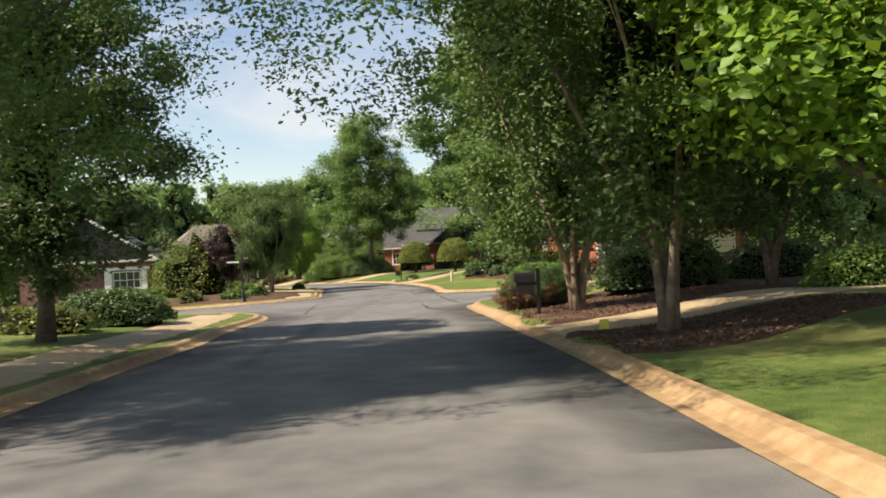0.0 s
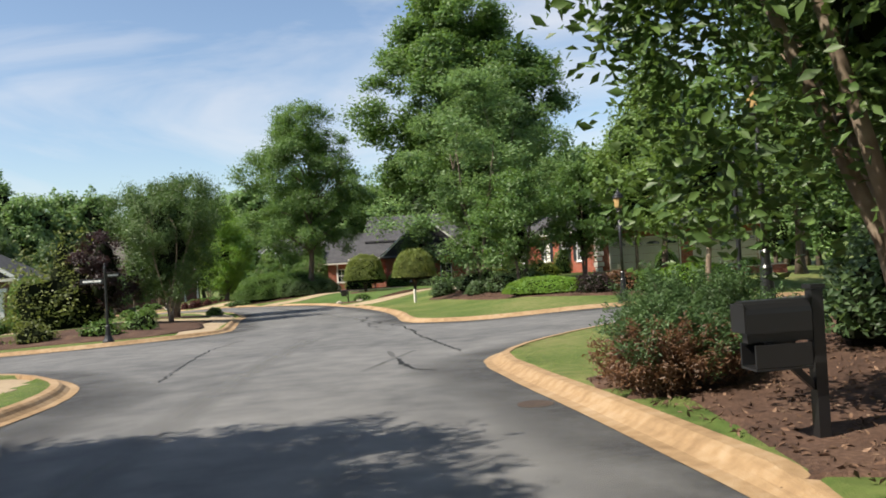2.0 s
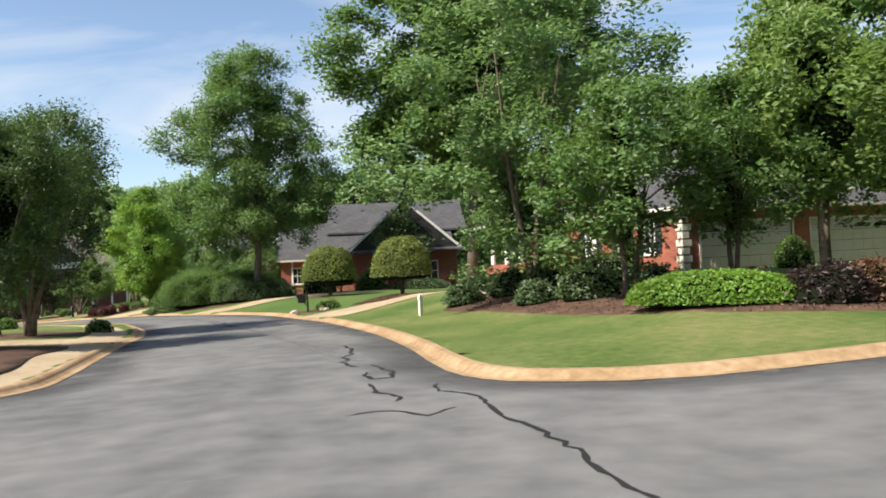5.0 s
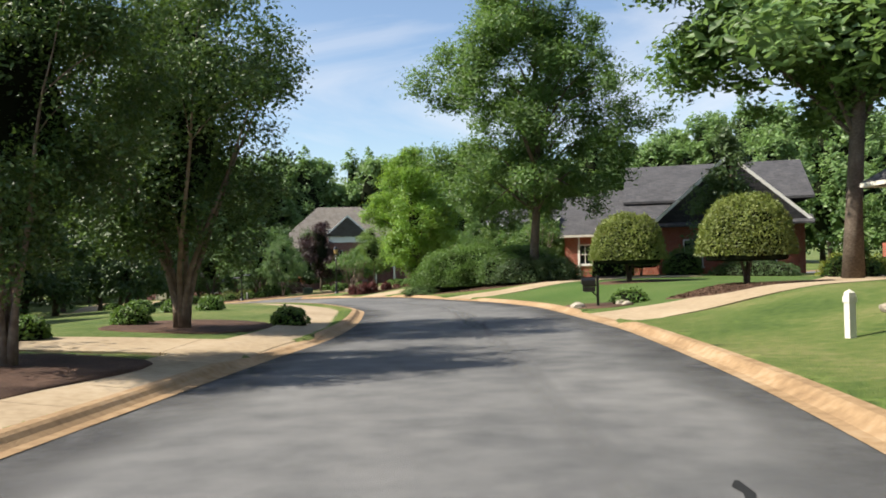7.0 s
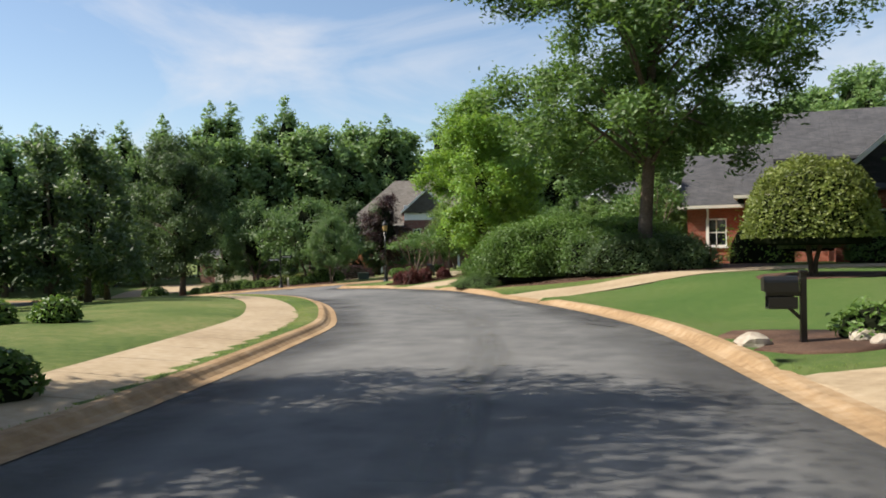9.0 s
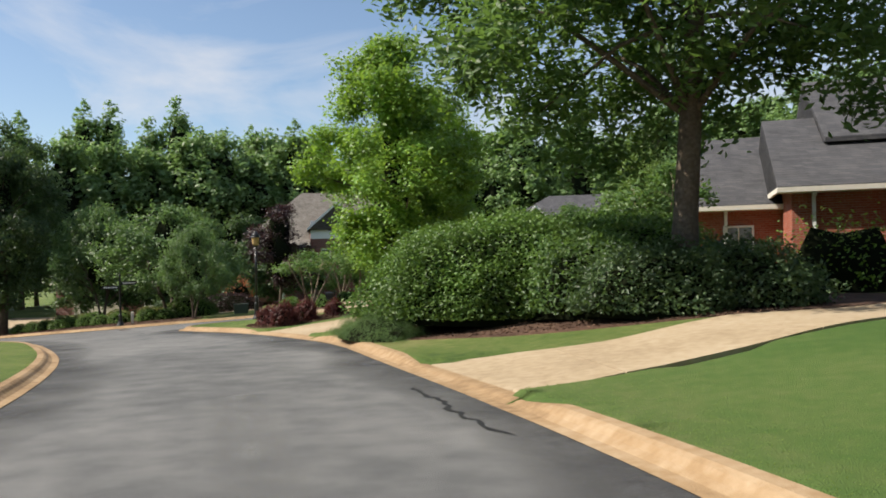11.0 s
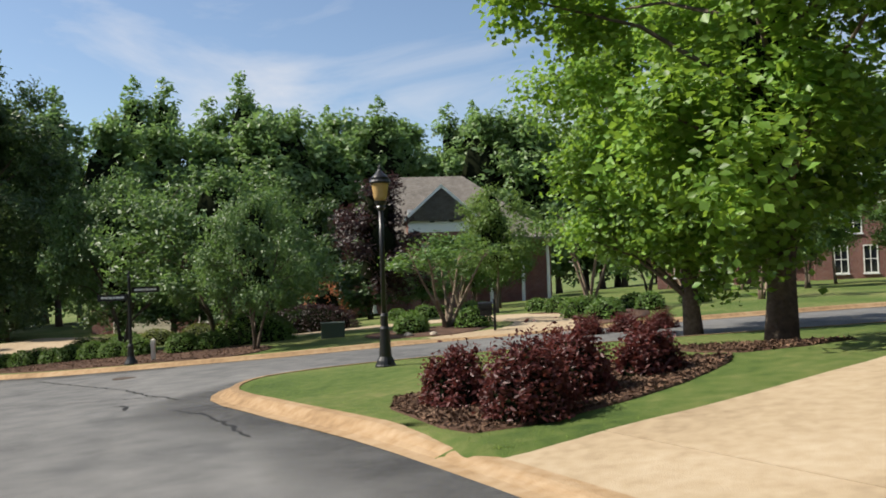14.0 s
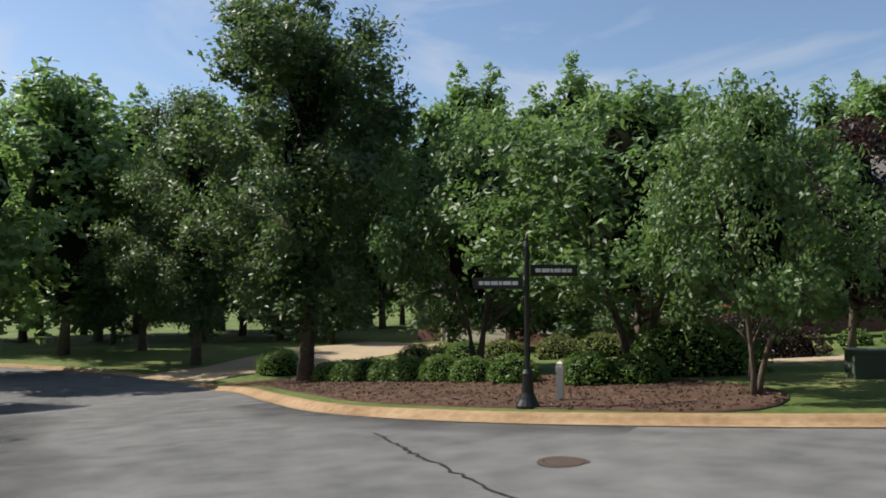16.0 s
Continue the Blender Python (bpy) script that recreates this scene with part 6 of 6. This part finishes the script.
lay(shrub("hedge", "green clipped hedge end on the far lawn", 0.9, 0.9, 1.3, M["leaf_olive"], 0.05, 1500, 147, "hedge"), -46.8, 78.3, 30)
for k, (x, y) in enumerate([(-44.6, 86.4), (-43.4, 87.2), (-42.0, 86.2), (-40.6, 87.0), (-39.6, 86.0), (-36.8, 74.6), (-36.0, 73.2), (-34.4, 74.6), (-35.2, 75.6), (-31.6, 77.0), (-30.9, 78.2), (-31.9, 79.0), (-32.8, 79.9),
                            (-33.9, 81.4), (-30.4, 76.0), (-29.8, 79.8), (-31.0, 82.0), (-29.0, 84.0), (-36.0, 84.5), (-34.0, 86.0)]):
    lay(shrub("clipped_shrub", "clipped round boxwood by a far drive", 0.55 + 0.05 * (k % 3), 0.55, 0.6 + 0.06 * (k % 2), M["leaf_hedge"], 0.05, 800, 150 + k, rough=0.08), x, y)
for k, (x, y) in enumerate([(-63, 74.4), (-61.8, 73.8), (-57.2, 79.8), (-55.6, 80.4), (-53.6, 81.4), (-52.0, 82.0), (-58.6, 80.0), (-60.2, 79.6)]):
    lay(shrub("shrub", "rounded green shrub near the far drive", 1.0, 0.9, 0.9, M["leaf_olive" if k > 2 else "leaf_hedge"], 0.06, 1200, 180 + k), x, y)
lay(shrub("shrub", "salmon-orange flowering shrub against a far house", 0.9, 0.9, 1.7, M["leaf_orange"], 0.08, 900, 190, rough=0.5, shaggy=0.3), -45.8, 81.6, 0, 0.7)

raised = thing("raised_bed", "low brick raised bed holding a boxwood", "raised bed", (17.0, 24.0, lz(17, 24)), 20)
for y0 in (-0.95, 0.85):
    child("wall", Build().box(-1.6, y0, -0.2, 1.6, y0 + 0.1, 0.34).mesh("wall", M["brick"]), raised)
for x0 in (-1.6, 1.5):
    child("wall", Build().box(x0, -0.846, -0.2, x0 + 0.1, 0.846, 0.34).mesh("wall", M["brick"]), raised)
child("coping", Build().box(-1.64, -0.99, 0.344, 1.64, 0.99, 0.39).mesh("coping", M["stone"]), raised)

# ---- trees ----
crape = make_tree("crape_myrtle", "crape myrtle with pale smooth stems and dense dark crown", 7.8, 3.9, 1.9, vase, 7, M["leaf_crape"], M["bark_pale"], 0.06, 400, 150, 0.82, 3, 0.085, 0.27, 44, fork=0.9, core=0.28)
home(crape, 6.75, -12.35, (1.0, 1.0, 1.02))
put(crape, 7.95, -18.3, 1.0, 70)
put(crape, 10.4, -6.6, 1.0, 120)
put(crape, 12.2, -8.4, 0.9, 200)
put(crape, -11.9, 19.05, (0.72, 0.72, 0.78), 140)
put(crape, -14.4, 25.9, (1.0, 1.0, 1.02), 200)
oak = make_tree("willow_oak", "tall willow oak with fine airy dark green crown", 16.8, 5.9, 3.4, tall, 1, M["leaf_mid"], M["bark"], 0.10, 520, 125, 0.95, 5, 0.25, 0.3, 40, squash=0.42, core=0)
home(oak, -12.85, 52.9, (1.12, 1.12, 1.04))
put(oak, -7.0, -25.2, (0.85, 0.85, 1.05), 70, "tall willow oak shading the start of the street")
tower = make_tree("oak_tree", "very tall dense green oak behind smaller trees", 23, 6.2, 6.0, tall, 1, M["leaf_mid"], M["bark"], 0.13, 560, 110, 1.25, 6, 0.27, 0.3, 24)
home(tower, 1.9, 44.6, (1.28, 1.28, 1.06))
birch = make_tree("river_birch", "river birch with pale grey-green leaves and several stems", 11.4, 3.8, 0.8, oval, 5, M["leaf_birch"], M["bark"], 0.075, 340, 165, 0.7, 7, 0.1, 0.2, 30, core=0)
home(birch, 3.2, 23.1, (1.34, 1.34, 1.0))
ash = make_tree("shade_tree", "mid-green broad shade tree with drooping leafy sprays", 9.8, 3.9, 2.0, oval, 2, M["leaf_mid"], M["bark"], 0.12, 280, 60, 0.8, 8, 0.14, 0.16, 24)
home(ash, 4.9, 17.6, (0.62, 0.62, 0.56))
put(ash, 7.9, 18.6, 0.56, 90)
tulip = make_tree("tulip_tree", "conical bright green tree in leaf layers", 14.0, 5.2, 2.6, cone, 1, M["leaf_lime"], M["bark"], 0.14, 420, 48, 0.95, 10, 0.2, 0.25, 20)
home(tulip, 12.6, 23.5, (0.82, 0.82, 0.90))
light = make_tree("young_tree", "light green young tree with thin pale trunk", 7.2, 2.9, 2.1, oval, 1, M["leaf_lime"], M["bark_pale"], 0.09, 190, 70, 0.75, 12, 0.1, 0.25, 16, core=0.2)
home(light, 11.9, 12.9, (1.3, 1.3, 0.98))
put(light, 10.4, 18.9, 1.0, 80)
put(ash, 18.5, 21, 1.35, 40)
maple = make_tree("maple_tree", "bright lime-green maple with full rounded crown", 10.6, 3.1, 1.6, oval, 1, M["leaf_bright"], M["bark"], 0.065, 360, 190, 0.75, 9, 0.19, 0.25, 30, squash=0.75)
home(maple, -23.9, 62.6, (1.08, 1.08, 0.95))
put(maple, -26.4, 69.8, (1.1, 1.1, 1.0), 120)
put(maple, 10.4, -22.2, (1.2, 1.2, 1.05), 60)
pear = make_tree("pear_tree", "large dark ornamental pear tree with upright crown", 12.5, 4.6, 2.0, oval, 1, M["leaf_dark"], M["bark"], 0.105, 400, 95, 0.92, 11, 0.26, 0.25, 24)
home(pear, -56.4, 71.7, (1.0, 1.0, 1.08))
put(pear, -67.9, 72.9, (0.86, 0.86, 1.0), 60)
put(pear, -77.5, 74.0, 0.85, 100)
put(pear, -4.7, -15.4, (0.72, 0.72, 0.66), 30)
cherry = make_tree("cherry_tree", "broad low spreading tree with grey-green leaves", 6.6, 4.3, 1.5, dome, 3, M["leaf_cool"], M["bark"], 0.10, 320, 70, 0.72, 14, 0.11, 0.3, 36, core=0.24)
home(cherry, -44.1, 73.0)
put(cherry, -49.8, 73.4, (0.74, 0.74, 1.12), 100)
put(cherry, -39.4, 69.6, (0.46, 0.46, 0.74), 30)
over = make_tree("street_tree", "broad street tree overhanging the road", 11.5, 7.6, 2.7, dome, 1, M["leaf_mid"], M["bark"], 0.042, 900, 230, 0.75, 15, 0.18, 0.3, 14, core=0.0)
home(over, -1.7, -22.5, (1.08, 0.60, 1.0))
purple = make_tree("plum_tree", "purple-leaved plum tree with rounded crown", 7.2, 2.7, 1.3, oval, 1, M["leaf_purple"], M["bark"], 0.10, 250, 55, 0.65, 16, 0.12, 0.25, 40, core=0.3)
home(purple, -43.4, 83.1)
put(purple, -14.6, 18.0, 0.62, 40)
trimmed = make_tree("crape_myrtle", "flat-topped trimmed crape myrtle with pale knotted stems", 4.4, 2.1, 2.6, dome, 5, M["leaf_mid"], M["bark_pale"], 0.09, 100, 55, 0.5, 17, 0.07, 0.3, 40, core=0)
home(trimmed, -35.6, 75.0, (1.15, 1.15, 0.72))
put(trimmed, -32.4, 80.9, 1.0, 80)
put(trimmed, -30.0, 87.5, 1.0, 160)
put(trimmed, -26.5, 84.0, 0.95, 20)
put(light, -38.6, 85.8, 0.85, 0)
put(ash, -41.5, 92.5, 0.55, 200)
put(trimmed, -44.5, 93.5, 1.05, 100)
put(cherry, -49.0, 97.0, 0.55, 20)
put(ash, -45.5, 97.5, 0.5, 120)
put(tulip, -15.61, 66.18, (0.44, 0.44, 0.44), 40, "rounded bright green tree behind a hedge")
put(trimmed, -14.14, 59.79, 0.85, 60)
put(light, -29.0, 98.0, 0.85, 50)
put(ash, -25.5, 95.0, 0.62, 50)
put(ash, -31.5, 99.0, 0.66, 150)
put(ash, -21.0, 97.0, 0.6, 250)
put(cherry, -35.0, 101.0, 0.85, 70)
put(light, -24.4, 101.0, 0.85, 150)
dark = make_tree("magnolia_tree", "dense dark evergreen magnolia", 7.5, 2.6, 0.6, cone, 1, M["leaf_dark"], M["bark"], 0.12, 150, 60, 0.75, 18, 0.15, 0.25, 20)
home(dark, -2.7, 54.4, (0.95, 0.95, 1.06))
put(pear, -29.5, 27.0, 0.6, 30)
for k, (x, y, s) in enumerate([(-30.5, 41.5, 0.8), (-32.5, 44.5, 0.9), (-34.5, 47, 0.85), (-31.5, 36.5, 0.9), (-33, 39.5, 0.95), (-37.5, 48.5, 0.8), (-41, 50.5, 0.9), (-31.5, 33, 1.0), (-33, 30, 1.1)]):
    put(dark, x, y, s, k * 70)
def clipped_tree():
    """A tree clipped to a flat-bottomed dome on a short forked trunk."""
    root = shrub("topiary_tree", "clipped round-headed tree with short forked trunk", 1.75, 1.75, 2.15, M["leaf_clipped"], 0.05, 15000, 19, "tree", 0.07, True, 0.0, 0.5, 0.05)
    for ob in root.children:
        ob.matrix_basis = pose(0, 0, 0.85)
    for k in range(3):
        a = k * 2.1
        child("stem", Build().tube([(0.05 * math.cos(a), 0.05 * math.sin(a), -0.1), (0.09 * math.cos(a), 0.09 * math.sin(a), 0.4), (0.3 * math.cos(a), 0.3 * math.sin(a), 1.1)], [0.075, 0.06, 0.045], 8).mesh("stem", M["bark"], True), root)
    return root


for k, (x, y, q) in enumerate([(-84.0, 74.5, 1.0), (-82.0, 79.5, 1.1), (-80.0, 84.0, 1.2), (-77.5, 86.0, 1.0), (-74.6, 84.6, 0.85), (-66.4, 87.0, 1.05), (-63.6, 89.0, 1.1), (-60.5, 90.5, 1.0), (-57.0, 90.8, 0.9), (-54.0, 92.4, 1.1), (-51.0, 93.6, 1.0)]):
    put(dark, x, y, (q * 1.15, q * 1.15, q), k * 53)
topiary = clipped_tree()
home(topiary, -6.8, 46.4, (0.94, 0.94, 1.02))
put(topiary, -1.9, 38.2, (0.86, 0.86, 0.98), 80)
put(topiary, -7.6, 57.4, 0.6, 80)

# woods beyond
poplar = make_tree("forest_tree", "tall tulip poplar at the edge of the woods", 20.5, 3.7, 1.5, spire, 1, M["leaf_far_hazed"], M["bark"], 0.25, 300, 20, 0.82, 13, 0.28, 0.3, 5, flat=1.0, lobe=0.30, core=0.36)
pine = make_tree("forest_tree", "tall rounded hardwood at the edge of the woods", 15, 4.6, 1.2, oval, 1, M["leaf_far_hazed"], M["bark"], 0.27, 280, 18, 0.92, 20, 0.28, 0.3, 5, flat=0.95, lobe=0.28, core=0.36)
home(poplar, -72, 130)
home(pine, -60, 136)
rng = random.Random(4)
edge = np.array([(-96, 30), (-92, 55), (-88, 82), (-82, 106), (-70, 126), (-48, 138), (-20, 140), (4, 128), (30, 120), (44, 95), (48, 70), (46, 45)], float)
seg = np.concatenate([[0], np.cumsum(np.linalg.norm(np.diff(edge, axis=0), axis=1))])
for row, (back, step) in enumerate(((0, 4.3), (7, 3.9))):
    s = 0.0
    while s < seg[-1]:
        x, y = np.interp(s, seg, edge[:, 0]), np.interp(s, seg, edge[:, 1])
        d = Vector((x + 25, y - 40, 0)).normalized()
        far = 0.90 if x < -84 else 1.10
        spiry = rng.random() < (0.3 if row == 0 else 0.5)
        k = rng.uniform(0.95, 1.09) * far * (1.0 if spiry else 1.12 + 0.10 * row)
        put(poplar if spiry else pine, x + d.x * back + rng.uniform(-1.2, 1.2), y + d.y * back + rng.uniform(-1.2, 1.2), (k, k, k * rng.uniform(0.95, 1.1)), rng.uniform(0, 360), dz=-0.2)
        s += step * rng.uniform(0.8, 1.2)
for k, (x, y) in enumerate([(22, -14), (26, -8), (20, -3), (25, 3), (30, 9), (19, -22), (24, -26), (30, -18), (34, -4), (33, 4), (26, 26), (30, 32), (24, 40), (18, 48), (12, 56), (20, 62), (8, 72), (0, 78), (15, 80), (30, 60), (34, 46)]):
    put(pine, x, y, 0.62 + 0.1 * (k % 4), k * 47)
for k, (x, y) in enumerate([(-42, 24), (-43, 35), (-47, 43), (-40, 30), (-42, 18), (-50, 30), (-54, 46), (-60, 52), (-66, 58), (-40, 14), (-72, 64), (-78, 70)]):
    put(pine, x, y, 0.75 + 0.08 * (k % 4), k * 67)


# ---- parked vehicles ----
def car(name, label, x, y, turn, paint, l=4.8, w=1.9, h=1.75, bed=False):
    root = thing(name, label, "car", (x, y, lz(x, y) + 0.03), turn)
    # side outline, front at +x
    side = [(-l / 2, 0.35), (-l / 2, 0.95), (-l / 2 + 0.12, 1.05), (-l / 2 + 0.3, h - 0.1), (-l / 2 + 0.6, h), (l * 0.08, h), (l * 0.22, 1.08), (l / 2 - 0.15, 0.95), (l / 2, 0.75), (l / 2, 0.35)]
    if bed:
        side = [(-l / 2, 0.45), (-l / 2, 1.05), (-l * 0.08, 1.05), (-l * 0.06, h - 0.05), (0.0, h), (l * 0.16, h), (l * 0.27, 1.12), (l / 2 - 0.1, 1.0), (l / 2, 0.8), (l / 2, 0.45)]
    n = len(side)
    v, f = [], []
    for yy, k in ((-w / 2, 0.94), (-w / 2 * 0.97, 1.0), (w / 2 * 0.97, 1.0), (w / 2, 0.94)):
        for px, pz in side:
            inset = 0.12 if pz > 1.1 else 0.0
            v.append((px * (0.985 if k < 1 else 1), yy * (1 - inset / (w / 2)), 0.35 + (pz - 0.35) * (0.97 if k < 1 else 1)))
    for r in range(3):
        for i in range(n):
            j = (i + 1) % n
            f.append((r * n + i, r * n + j, (r + 1) * n + j, (r + 1) * n + i))
    f += [tuple(reversed(range(n))), tuple(range(3 * n, 4 * n))]
    child("body", mesh("body", v, f, paint, False), root)
    child("rear_window", Build().box(-l / 2 + (0.1 if not bed else l * 0.42), -w * 0.36, 1.12, -l / 2 + (0.2 if not bed else l * 0.43), w * 0.36, h - 0.18).mesh("rear_window", M["glass"]), root)
    for s in (-1, 1):
        child("side_window", Build().box(-l * 0.36 if not bed else 0.0, s * w * 0.455 - 0.02, 1.14, l * 0.12, s * w * 0.455 + 0.02, h - 0.14).mesh("side_window", M["glass"]), root)
        child("tail_light", Build().box(-l / 2 - 0.015, s * w * 0.40 - 0.1, 0.78, -l / 2 + 0.05, s * w * 0.40 + 0.1, 1.06).mesh("tail_light", M["tail"]), root)
        child("headlight", Build().box(l / 2 - 0.12, s * w * 0.36 - 0.16, 0.68, l / 2 + 0.012, s * w * 0.36 + 0.16, 0.84).mesh("headlight", M["white"]), root)
        for cx in (-l * 0.30, l * 0.31):
            wheel = Build()
            ring = [(0.2, -0.1), (0.33, -0.11), (0.355, -0.07), (0.355, 0.07), (0.33, 0.11), (0.2, 0.1)]
            vv, ff = [], []
            for k in range(20):
                a = math.tau * k / 20
                vv += [(r * math.cos(a), q, r * math.sin(a)) for r, q in ring]
            for k in range(20):
                for i in range(6):
                    ff.append((k * 6 + i, k * 6 + (i + 1) % 6, ((k + 1) % 20) * 6 + (i + 1) % 6, ((k + 1) % 20) * 6 + i))
            wo = child("wheel", mesh("tyre", vv, ff, M["rubber"], False), root, "black tyre")
            wo.matrix_basis = pose(cx, s * (w / 2 - 0.08), 0.355)
            child("rim", Build().tube([(0, -0.09, 0), (0, 0.09, 0)], [0.2, 0.2], 14).mesh("rim", M["chrome"]), wo)
    child("bumper", Build().box(-l / 2 - 0.06, -w * 0.46, 0.42, -l / 2 - 0.004, w * 0.46, 0.62).mesh("bumper", M["chrome"] if bed else M["iron"]), root)
    child("number_plate", Build().box(-l / 2 - 0.075, -0.16, 0.66, -l / 2 - 0.062, 0.16, 0.82).mesh("number_plate", M["sign"]), root, "pale plate with no readable marks")
    return root


car("sport_utility_vehicle", "dark navy sport utility vehicle parked on the drive", -17.6, 65.0, 50, M["paint_navy"], 4.9, 1.95, 1.85)
car("pickup_truck", "white pickup truck parked at a far drive", -23.2, 121, 75, M["paint_white"], 5.4, 1.95, 1.85, True)
car("sedan", "red car parked at a far drive", -19.0, 121.5, 75, M["paint_red"], 4.5, 1.8, 1.45)
